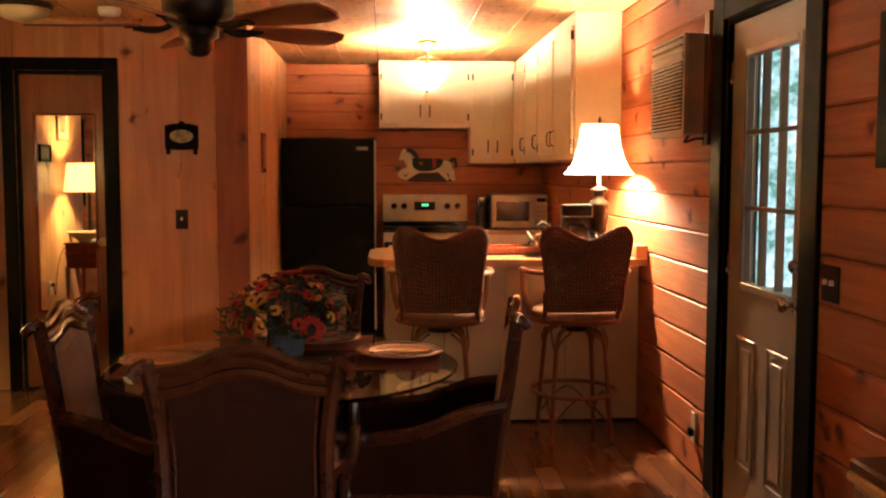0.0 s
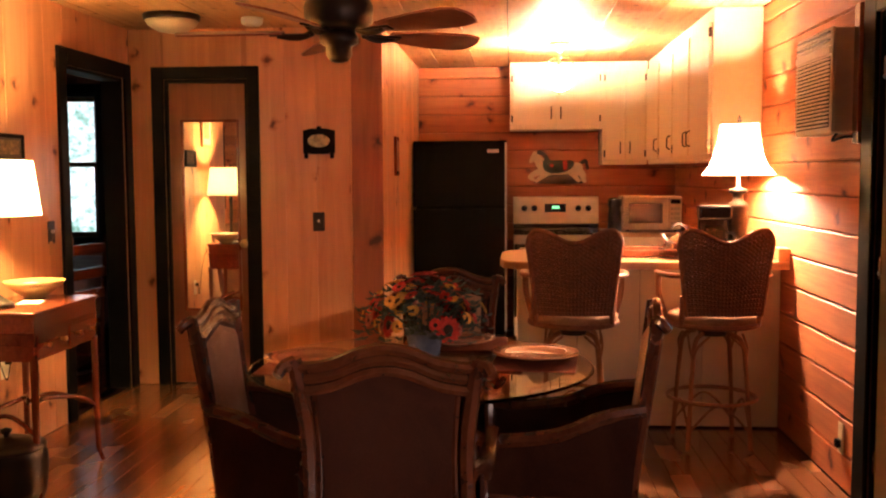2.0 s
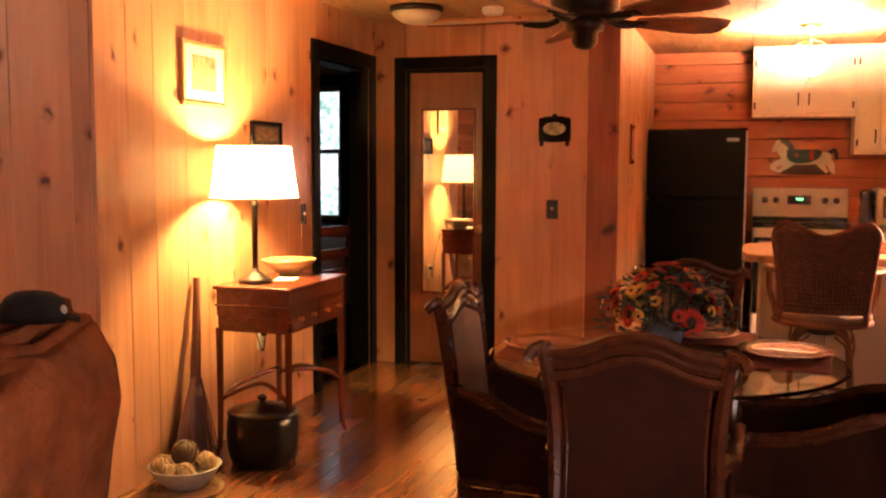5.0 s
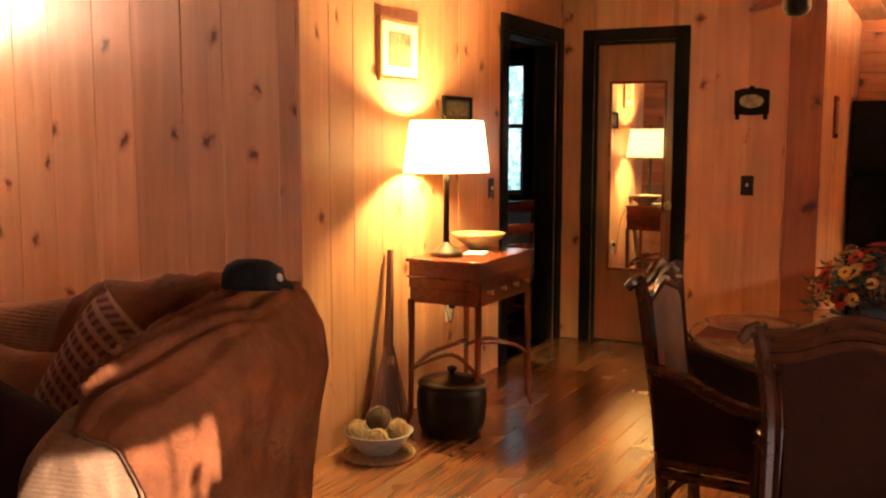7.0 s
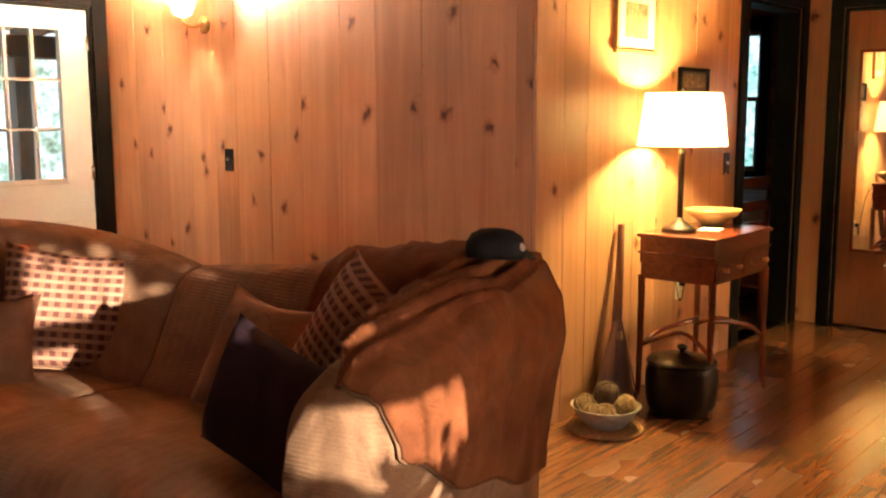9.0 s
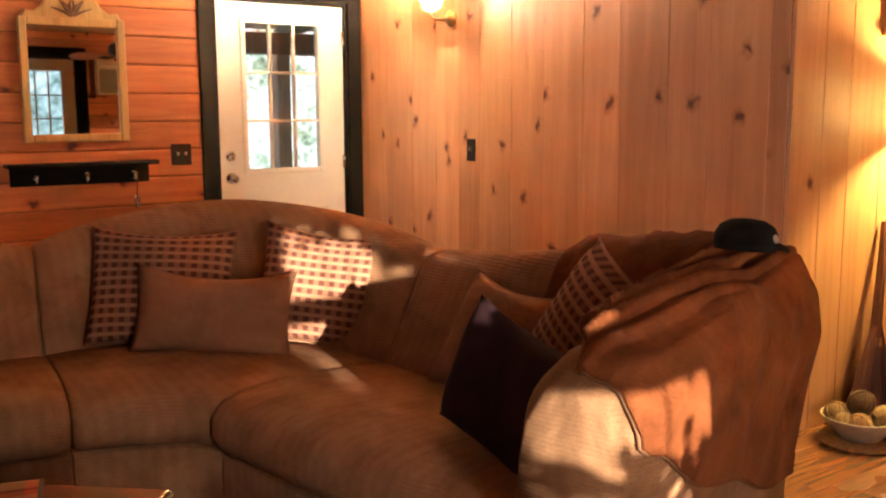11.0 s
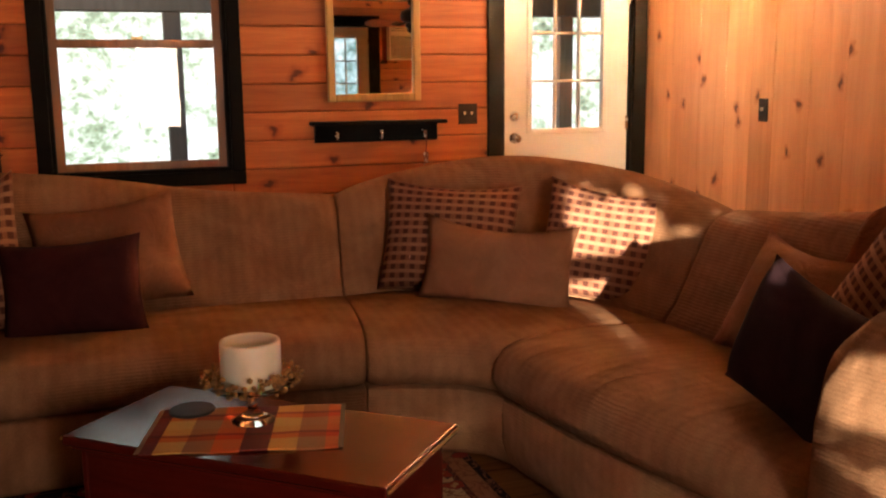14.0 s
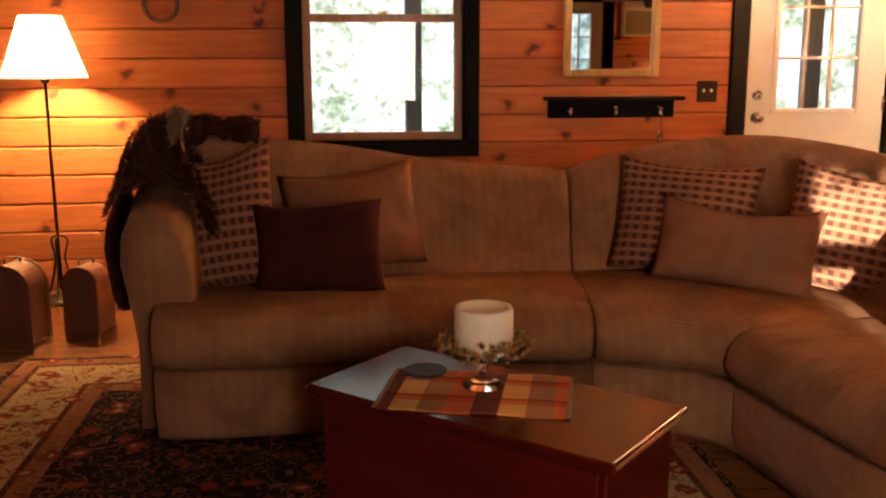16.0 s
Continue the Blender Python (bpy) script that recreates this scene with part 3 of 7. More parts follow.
def outside_door(name, axis, plane, inward, u0, u1, knob_low, lite, label, paint=door_white):
    """A white panelled door with a nine-pane light, a knob and a deadbolt."""
    fm = wall_frame(axis, plane, inward)
    d = tagged(new(name), label, "door", kind="structure")
    a, b = u0 + 0.022, u1 - 0.022
    n1 = -0.02
    l0, l1, lz0, lz1 = lite
    bm = bmesh.new()
    for r in less([(a, b, 0.012, 2.017)], [(l0 + 0.03, l1 - 0.03, lz0 + 0.03, lz1 - 0.03)]):
        box(bm, r[0], r[1], n1 - 0.044, n1, r[2], r[3])
    bm.transform(fm)
    slab = part("door_leaf", bm, paint, d)

    def add(nm, r, n0, nn, mat4, bev=0.003, par=d):
        q = boxed(r[0], r[1], n0, nn, r[2], r[3], bev)
        q.transform(fm)
        return part(nm, q, mat4, par)

    for r in ((l0, l0 + 0.035, lz0, lz1), (l1 - 0.035, l1, lz0, lz1), (l0 + 0.035, l1 - 0.035, lz0, lz0 + 0.035), (l0 + 0.035, l1 - 0.035, lz1 - 0.035, lz1)):
        add("light_frame", r, n1, n1 + 0.014, paint, 0.005)
    g0, g1, h0, h1 = l0 + 0.035, l1 - 0.035, lz0 + 0.035, lz1 - 0.035
    for k in (1, 2):
        u = g0 + (g1 - g0) * k / 3
        add("muntin", (u - 0.009, u + 0.009, h0, h1), n1 - 0.024, n1 + 0.006, paint)
        z = h0 + (h1 - h0) * k / 3
        add("muntin", (g0, g1, z - 0.009, z + 0.009), n1 - 0.023, n1 + 0.005, paint)
    for i in range(3):
        for j in range(3):
            p = add("pane", (g0 + (g1 - g0) * i / 3, g0 + (g1 - g0) * (i + 1) / 3, h0 + (h1 - h0) * j / 3, h0 + (h1 - h0) * (j + 1) / 3), n1 - 0.03, n1 - 0.026, glass, 0)
            p.visible_shadow = False
    w = (b - a - 0.36) / 2
    for k in range(2):
        p0 = a + 0.12 + k * (w + 0.12)
        for r in ((p0, p0 + w, 0.20, 0.74),):
            for s in ((r[0], r[0] + 0.02, r[2], r[3]), (r[1] - 0.02, r[1], r[2], r[3]), (r[0] + 0.02, r[1] - 0.02, r[2], r[2] + 0.02), (r[0] + 0.02, r[1] - 0.02, r[3] - 0.02, r[3])):
                add("panel_moulding", s, n1 - 0.001, n1 + 0.007, paint, 0.004)
            add("panel", (r[0] + 0.045, r[1] - 0.045, r[2] + 0.045, r[3] - 0.045), n1 - 0.001, n1 + 0.006, paint, 0.005)
    ku = a + 0.07 if knob_low else b - 0.07
    hu = b if knob_low else a
    for kz, r in ((0.94, 0.027), (1.075, 0.024)):
        q = bmesh.new()
        prof = [(0.034, 0), (0.034, 0.006), (0.013, 0.01), (0.012, 0.03), (r, 0.042), (r + 0.002, 0.055), (r * 0.7, 0.066), (0.001, 0.068)] if kz < 1 else [(0.032, 0), (0.030, 0.012), (0.024, 0.016), (0.022, 0.024), (0.001, 0.025)]
        lathe(q, prof, 16)
        q.transform(fm @ Matrix(((1, 0, 0, ku), (0, 0, 1, n1), (0, 1, 0, kz), (0, 0, 0, 1))))
        part("knob" if kz < 1 else "deadbolt", q, nickel if knob_low else brass, d, smooth=True)
    for hz in (0.22, 1.02, 1.82):
        add("hinge", (hu - 0.012, hu + 0.012, hz - 0.045, hz + 0.045), n1 - 0.004, n1 + 0.012, nickel, 0.004)


outside_door("door_1", "x", EAST, -1, *EDOOR, True, (3.845, 4.405, 0.93, 1.90), "white outside door with nine small panes", paint=door_dimmed)
outside_door("door_2", "x", WEST, 1, *WDOOR, True, (2.945, 3.515, 0.96, 1.925), "white outside door with nine small panes")


# ---- sitting area ----
sofa_cloth = fabric("olive_chenille", (0.235, 0.112, 0.058), (0.36, 0.185, 0.10), 7.0, "y", 0.9, 260, 0.0, 0.25, 5.0)
sofa_cloth_r = fabric("olive_chenille_right", (0.235, 0.112, 0.058), (0.36, 0.185, 0.10), 7.0, "x", 0.9, 260, 0.0, 0.25, 5.0)
# stations: front edge, back edge, height of the crest
SOFA_L = [((-3.70, -0.27), (-4.66, -0.30), 1.00), ((-3.68, -0.10), (-4.66, -0.14), 1.00), ((-3.69, 0.35), (-4.70, 0.30), 0.96), ((-3.67, 0.80), (-4.73, 0.82), 0.88), ((-3.62, 1.20), (-4.75, 1.34), 0.84)]
SOFA_C = [((-3.62, 1.205), (-4.75, 1.345), 0.845), ((-3.59, 1.32), (-4.76, 1.72), 0.93), ((-3.54, 1.45), (-4.60, 2.22), 0.985), ((-3.47, 1.55), (-4.15, 2.60), 0.94), ((-3.38, 1.60), (-3.46, 2.72), 0.84)]
SOFA_R = [((-3.375, 1.60), (-3.45, 2.72), 0.845), ((-2.95, 1.66), (-3.0, 2.74), 0.89), ((-2.55, 1.74), (-2.58, 2.78), 0.95), ((-2.16, 1.84), (-2.30, 2.82), 0.99)]


def sofa_section(parent, stations, cloth, per=8, pleats=0.0):
    f = spline([(*s[0], s[2]) for s in stations], per)
    b = spline([(*s[1], s[2]) for s in stations], per)

    def sweep(profile, round_off=0.0):
        bm = bmesh.new()
        loops = []
        steps = [0.0]
        for p, q in zip(f, f[1:]):
            steps.append(steps[-1] + math.hypot(q.x - p.x, q.y - p.y))
        mid_d, mid_z = sum(d for d, z in profile) / len(profile), sum(z for d, z in profile) / len(profile)
        for p, q, run_in in zip(f, b, steps):
            near = min(run_in, steps[-1] - run_in, 0.05) / 0.05
            full = 1 - round_off * (1 - math.sqrt(1 - (1 - near) ** 2))
            crest = p.z
            run = p.x - 0.4 * p.y
            loop = []
            for d, z in profile:
                d, z = mid_d + (d - mid_d) * full, mid_z + (z - mid_z) * full
                tuck = 0.0
                if pleats and 0.38 < z < 0.5 and d < 0.5:
                    fold = abs(math.sin(run * 26 + 3.0 * d + 2.4 * noise.noise((run * 5, d * 2, 3)))) ** 0.6
                    tuck = pleats * (fold - 0.7) * max(0.0, 1 - max(0.0, d) / 0.5) * (0.6 + 0.6 * noise.noise((run * 3, 7, d)))
                loop.append((p.x + (q.x - p.x) * d, p.y + (q.y - p.y) * d, z + tuck if z < 0.55 else 0.55 + (z - 0.55) * (crest - 0.55) / 0.45))
            loops.append(loop)
        rings(bm, loops)
        return bm

    part("base", sweep([(0.03, 0.03), (0.02, 0.05), (0.0, 0.12), (0.0, 0.262), (0.02, 0.275), (0.9, 0.275), (0.97, 0.25), (0.97, 0.03)]), cloth, parent, smooth=True)
    seat = sweep([(0.02, 0.28), (-0.025, 0.30), (-0.045, 0.345), (-0.04, 0.40), (-0.01, 0.445), (0.02, 0.458), (0.05, 0.468), (0.10, 0.475), (0.15, 0.48), (0.2, 0.482), (0.27, 0.482), (0.35, 0.48), (0.45, 0.475), (0.62, 0.455), (0.66, 0.40), (0.66, 0.28)], 0.09)
    part("seat_cushion", seat, cloth, parent, smooth=True)
    back = sweep([(0.58, 0.30), (0.56, 0.46), (0.60, 0.52), (0.645, 0.66), (0.69, 0.82), (0.72, 0.92), (0.755, 0.975), (0.81, 1.0), (0.87, 0.99), (0.92, 0.94), (0.96, 0.80), (0.985, 0.55), (0.99, 0.30), (0.99, 0.05), (0.9, 0.03), (0.7, 0.28)], 0.07)
    part("backrest", back, cloth, parent, smooth=True)


ARM_PROFILE = [(-0.5, 0.03), (-0.5, 0.3), (-0.46, 0.55), (-0.44, 0.75), (-0.36, 0.90), (-0.1, 0.985), (0.2, 1.0), (0.52, 0.965), (0.68, 0.87), (0.72, 0.75), (0.62, 0.6), (0.52, 0.4), (0.5, 0.03)]


class Arm:
    """A padded arm from the front foot to the back, leaning out at the top."""

    def __init__(self, foot, back, out, h0, h1, width):
        self.a, self.b, self.o = Vector((*foot, 0)), Vector((*back, 0)), Vector((*out, 0)).normalized()
        self.h0, self.h1, self.width = h0, h1, width

    def at(self, t, u, z, grow=0.0):
        top = self.h0 + (self.h1 - self.h0) * t ** 1.3
        s = min(1.0, 0.80 + 0.2 * (max(t, 0) / 0.08) ** 0.5)
        mid = Vector((0, 0, top * 0.45))
        p = self.o * (u * self.width) + Vector((0, 0, z * top))
        if z > 0.1:
            p = mid + (p - mid) * s
        away = (self.o * u + Vector((0, 0, max(0.0, z - 0.5) * 1.4)))
        if away.length > 0.001:
            p += away.normalized() * grow
        return self.a + (self.b - self.a) * t + p

    def build(self, parent, cloth):
        bm = bmesh.new()
        rings(bm, [[self.at(t, u, z) for u, z in ARM_PROFILE] for t in (0.0, 0.008, 0.025, 0.05, 0.09, 0.2, 0.35, 0.5, 0.7, 0.85, 1.0)])
        return part("arm", bm, cloth, parent, smooth=True)


def along(profile, s):
    """The point of a profile at share s of its length."""
    seg = [math.dist(p, q) for p, q in zip(profile, profile[1:])]
    goal = s * sum(seg)
    for (p, q), d in zip(zip(profile, profile[1:]), seg):
        if goal <= d:
            return p[0] + (q[0] - p[0]) * goal / d, p[1] + (q[1] - p[1]) * goal / d
        goal -= d
    return profile[-1]


sofa = thing("sectional_sofa", "curved olive-brown chenille sectional sofa with arched backs", "sofa")
sofa_section(sofa, SOFA_L, sofa_cloth, 24)
sofa_section(sofa, SOFA_C, sofa_cloth, 24)
sofa_section(sofa, SOFA_R, sofa_cloth_r, 36, 0.016)
arm_l = Arm((-3.84, -0.235), (-4.66, -0.30), (0, -1), 0.80, 0.98, 0.225)
arm_r = Arm((-2.01, 1.785), (-2.30, 2.80), (1, 0.2), 0.845, 0.97, 0.275)
arm_l.build(sofa, sofa_cloth)
arm_r.build(sofa, sofa_cloth_r)


def reach(low):
    """Share of the arm's profile at which its outer side comes down to a height."""
    for k in range(400, 1000):
        if along(ARM_PROFILE, k / 1000)[1] <= low:
            return k / 1000
    return 1.0


def between(table, t):
    """Straight lines through a table of (t, value)."""
    for (a, u), (b, v) in zip(table, table[1:]):
        if t <= b:
            return u + (v - u) * max(0.0, (t - a) / (b - a))
    return table[-1][1]


def drape(name, arm, t0, t1, inner, hang, lift, fold, material, label, seed, ridges=5.0, nt=70, ns=120, fray=0.0):
    """A throw that hangs over an arm, bunched in ridges on top; hang: how low its hem comes, along the arm."""
    bm = bmesh.new()
    rows = []
    for i in range(nt + 1):
        t = t0 + (t1 - t0) * (i / nt) ** 1.4
        s0, s1 = between(inner, t), reach(between(hang, t))
        row = []
        for j in range(ns + 1):
            fs = j / ns
            u, z = along(ARM_PROFILE, s0 + (s1 - s0) * fs)
            flat = s0 + (s1 - s0) * fs
            w = noise.noise((t * 3.0 + seed, flat * 4, 0.3)) + 0.5 * noise.noise((t * 8 + seed, flat * 9 + t * 6, 1.7))
            wave = ridges * 9.0 * (flat - 0.3) - 7.0 * t + 2.2 * noise.noise((t * 3, flat * 5, seed))
            ridge = (1 - abs(math.sin(wave))) ** 1.5 * max(0.0, 1 - abs(flat - 0.42) / 0.24) * min(1.0, 0.25 + t * 3)
            sag = Vector((0, 0, -0.012 * fs * fs * (1 + math.sin(14 * t + seed))))
            row.append(bm.verts.new(arm.at(t, u, z, lift + fold * (0.35 * w + 0.9 * ridge)) + sag + Vector((0, 0, fray * noise.noise((t * 40, fs * 40, 5))))))
        rows.append(row)
    for a, b in zip(rows, rows[1:]):
        for j in range(ns):
            bm.faces.new((a[j], a[j + 1], b[j + 1], b[j]))
    hem = [r[0].co.copy() for r in rows[::-6]] + [v.co.copy() for v in rows[0][::8]] + [r[-1].co.copy() for r in rows[::4]]
    ob = part(name, bm, material, smooth=True)
    so = ob.modifiers.new("cloth", "SOLIDIFY")
    so.thickness, so.offset = 0.014, 1.0
    return tagged(ob, label, "throw"), hem


rust_plush = fabric("rust_plush", (0.105, 0.028, 0.010), (0.225, 0.066, 0.023), 0, "y", 0.8, 500, 0.0, 0.35, 16.0)
fur = fabric("dark_fur", (0.032, 0.011, 0.009), (0.13, 0.048, 0.034), 14, "z", 0.85, 160, 0.0, 0.6, 26.0)
pale_fur = fabric("pale_fur", (0.16, 0.09, 0.055), (0.42, 0.29, 0.19), 0, "z", 0.85, 160, 0.0, 0.5, 30.0)
throw_r, hem_r = drape("plush_throw", arm_r, 0.03, 1.0, [(0.0, 0.53), (0.05, 0.48), (0.2, 0.38), (0.45, 0.30), (1.0, 0.28)], [(0.0, 0.86), (0.03, 0.84), (0.05, 0.80), (0.12, 0.74), (0.3, 0.62), (0.75, 0.40), (1.0, 0.32)], 0.010, 0.058, rust_plush, "rust-brown plush throw draped over the sofa arm", 3.1)
part("hem", tubed(spline(hem_r, 2), 0.0055, 6), fabric("hem_cord", (0.16, 0.07, 0.035), (0.24, 0.12, 0.065)), throw_r, "pale corded hem", smooth=True)
throw_l, _hem = drape("fur_throw", arm_l, 0.16, 1.04, [(0.0, 0.26), (1.1, 0.26)], [(0.0, 0.62), (0.16, 0.58), (0.24, 0.50), (0.4, 0.46), (1.1, 0.46)], 0.075, 0.05, fur, "dark brown furry throw hanging over the sofa arm", 8.4, 4.0, 50, 90, 0.004)


def furry(parent, name, count, ln, material, seed):
    """Short hairs standing out of a throw's pile."""
    rnd = random.Random(seed)
    me = parent.data
    polys = me.polygons
    bm = bmesh.new()
    for k in range(count):
        f = polys[rnd.randrange(len(polys))]
        p = f.center + Vector((rnd.gauss(0, 0.004), rnd.gauss(0, 0.004), rnd.gauss(0, 0.004)))
        nrm = f.normal if f.normal.z > -0.2 or f.normal.length == 0 else -f.normal
        d = (nrm + Vector((rnd.gauss(0, 0.35), rnd.gauss(0, 0.35), -0.5 + rnd.gauss(0, 0.2)))).normalized() * ln * rnd.uniform(0.6, 1.3)
        q = p + nrm * 0.012
        side = d.cross(Vector((rnd.gauss(0, 1), rnd.gauss(0, 1), rnd.gauss(0, 1)))).normalized() * 0.0022
        bm.faces.new([bm.verts.new(v) for v in (q - side, q + side, q + d)])
    tagged(part(name, bm, material, parent), kind="stuff")


furry(throw_l, "pile", 9000, 0.017, fur, 41)


def crest_drape(name, stations, t0, t1, material, label, depth0, depth1, seed, lift=0.02, fold=0.03):
    """The part of a throw that lies over the top of a backrest."""
    f = spline([(*s[0], s[2]) for s in stations], 12)
    b = spline([(*s[1], s[2]) for s in stations], 12)
    prof = [(0.62, 0.58), (0.645, 0.66), (0.69, 0.82), (0.72, 0.92), (0.755, 0.975), (0.81, 1.0), (0.87, 0.99), (0.92, 0.94), (0.96, 0.80), (0.985, 0.55)]
    bm = bmesh.new()
    rows = []
    n, k = 40, 26
    for i in range(n + 1):
        t = (t0 + (t1 - t0) * i / n) * (len(f) - 1)
        q = min(int(t), len(f) - 2)
        p, r = f[q].lerp(f[q + 1], t - q), b[q].lerp(b[q + 1], t - q)
        row = []
        for j in range(k + 1):
            edge = depth0 + 0.05 * math.sin(5 * i / n + seed)
            d, z = along(prof, edge + (depth1 - edge) * j / k)
            w = noise.noise((i * 0.11 + seed, j * 0.16, 2.0)) + 0.5 * noise.noise((i * 0.3, j * 0.4 + seed, 1))
            g = lift + fold * (0.5 * w + 0.6 * abs(math.sin(j * 0.35 + i * 0.16 + 2 * w)) ** 3)
            top = 0.55 + (z - 0.55) * (p.z - 0.55) / 0.45
            away = Vector((p.x - r.x, p.y - r.y, 0)).normalized() * (0.81 - d) * 4 + Vector((0, 0, 1.0))
            row.append(bm.verts.new(Vector((p.x + (r.x - p.x) * d, p.y + (r.y - p.y) * d, top)) + away.normalized() * g))
        rows.append(row)
    for a, c in zip(rows, rows[1:]):
        for j in range(k):
            bm.faces.new((a[j], a[j + 1], c[j + 1], c[j]))
    ob = part(name, bm, material, smooth=True)
    so = ob.modifiers.new("cloth", "SOLIDIFY")
    so.thickness, so.offset = 0.012, 1.0
    return tagged(ob, label, "throw")


crest_drape("plush_blanket", SOFA_R, 0.52, 1.0, rust_plush, "rust-brown plush blanket folded over the sofa back", 0.12, 0.9, 1.3, 0.014, 0.026)
fur_back = crest_drape("fur_blanket", SOFA_L, 0.0, 0.36, fur, "dark brown furry blanket over the sofa back", 0.33, 0.9, 4.2, 0.045, 0.05)
furry(fur_back, "pile", 3500, 0.017, fur, 43)
fur_lining = crest_drape("fur_throw_lining", SOFA_L, 0.02, 0.13, pale_fur, "pale turned-up lining of the furry throw", 0.14, 0.62, 2.2, 0.075, 0.05)
furry(fur_lining, "pile", 900, 0.022, pale_fur, 44)
cord_edge = plain("cord", (0.25, 0.16, 0.09), 0.9)
check_rust = checked("checked_cloth", (0.245, 0.100, 0.058), (0.11, 0.038, 0.027), (0.35, 0.165, 0.10), 13)
tan_velvet = fabric("tan_velvet", (0.22, 0.092, 0.048), (0.33, 0.15, 0.082), 0, "y", 0.85, 420, 0.0, 0.25, 9.0)
maroon = fabric("maroon_cloth", (0.035, 0.008, 0.009), (0.065, 0.016, 0.016), 0, "y", 0.95, 300, 0.03)
purple = fabric("dark_plum_cloth", (0.030, 0.013, 0.016), (0.055, 0.025, 0.030), 0, "y", 0.95, 300, 0.03)


def pillow(label, x, y, face, w, h, d, lean, tilt, material, seed, sag=0.05, raised=0.0):
    """face: degrees the front looks to, from -y turning to +x; lean: backwards; tilt: in its own plane."""
    bm = cushion(w, h, d, 18, 0.45, sag, seed)
    ob = part("throw_pillow", bm, material, smooth=True, at=pose(x, y, 0.462 + raised, 0, 0, face) @ pose(0, 0, 0, -lean, tilt, 0))
    return tagged(ob, label, "pillow", "pillows on the sofa")


pillow("checked rust-brown throw pillow leaning in the sofa corner", -4.12, 1.66, 62, 0.56, 0.47, 0.17, 20, 3, check_rust, 1)
pillow("checked rust-brown throw pillow in a patch of sunlight", -3.76, 2.15, 48, 0.52, 0.47, 0.17, 20, 5, check_rust, 2)
pillow("plain tan velvet lumbar pillow", -3.87, 1.765, 52, 0.61, 0.33, 0.15, 16, 3, tan_velvet, 3, 0.1)
pillow("checked rust-brown throw pillow against the sofa arm", -4.06, -0.055, 80, 0.43, 0.56, 0.17, 20, -9, check_rust, 4, 0.08)
pillow("tan velvet throw pillow", -4.20, 0.43, 92, 0.53, 0.42, 0.16, 20, -7, tan_velvet, 5, 0.06, 0.03)
pillow("dark maroon throw pillow", -3.95, 0.283, 88, 0.47, 0.34, 0.15, 14, -2, maroon, 6, 0.02)
pillow("crumpled tan velvet throw pillow", -2.82, 2.22, 16, 0.46, 0.41, 0.20, 32, 7, tan_velvet, 7, 0.1, 0.01)
pillow("checked rust-brown throw pillow leaning on the sofa arm", -2.49, 2.22, -20, 0.46, 0.45, 0.22, 22, 22, check_rust, 8, 0.02, 0.06)
pillow("dark plum throw pillow", -2.45, 1.935, -6, 0.41, 0.36, 0.17, 14, 13, purple, 9, 0.02, 0.015)

# cap on the sofa back
black_cloth = fabric("black_cloth", (0.008, 0.007, 0.007), (0.02, 0.018, 0.018))


def cap():
    c = thing("black_cap", "black cloth cap lying on the sofa back", "cap", pose(-2.15, 2.58, 0.985, 0, 6, 100) @ Matrix.Diagonal((0.86, 0.9, 0.66, 1)))
    bm = bmesh.new()
    lathe(bm, [(0.088, 0.0), (0.094, 0.03), (0.092, 0.065), (0.078, 0.10), (0.05, 0.122), (0.012, 0.128)], 24)
    part("crown", bm, black_cloth, c, smooth=True)
    bm = bmesh.new()
    top = [[(0.088 * math.cos(a), 0.088 * math.sin(a), 0.02), (0.15 * math.cos(a) + 0.01, 0.115 * math.sin(a), 0.012 + 0.02 * math.cos(a * 1.6)), (0.15 * math.cos(a) + 0.01, 0.115 * math.sin(a), 0.006 + 0.02 * math.cos(a * 1.6)), (0.088 * math.cos(a), 0.088 * math.sin(a), 0.012)] for a in [-1.2 + 2.4 * k / 14 for k in range(15)]]
    rings(bm, top)
    part("brim", bm, black_cloth, c, smooth=True)
    bm = bmesh.new()
    lathe(bm, [(0.018, 0), (0.017, 0.003), (0.001, 0.004)], 10)
    bm.transform(pose(0.0, -0.091, 0.055, 80, 0, 0))
    part("emblem", bm, plain("pale_emblem", (0.5, 0.42, 0.35), 0.8), c, "pale stitched emblem")


cap()

# chest used as a coffee table
mahogany = wood("red_mahogany", (0.065, 0.005, 0.0035), (0.125, 0.010, 0.006), "x", 0.18, 0, 3, 0.08, 0.2, 22, 0.03)
# gold tone puts the highlight of the chest's moulded ends into the colour
edge_highlight = plain("edge_highlight_gold", (0.55, 0.34, 0.13), 0.3, 0.6, 0.4, 40, 0.1)


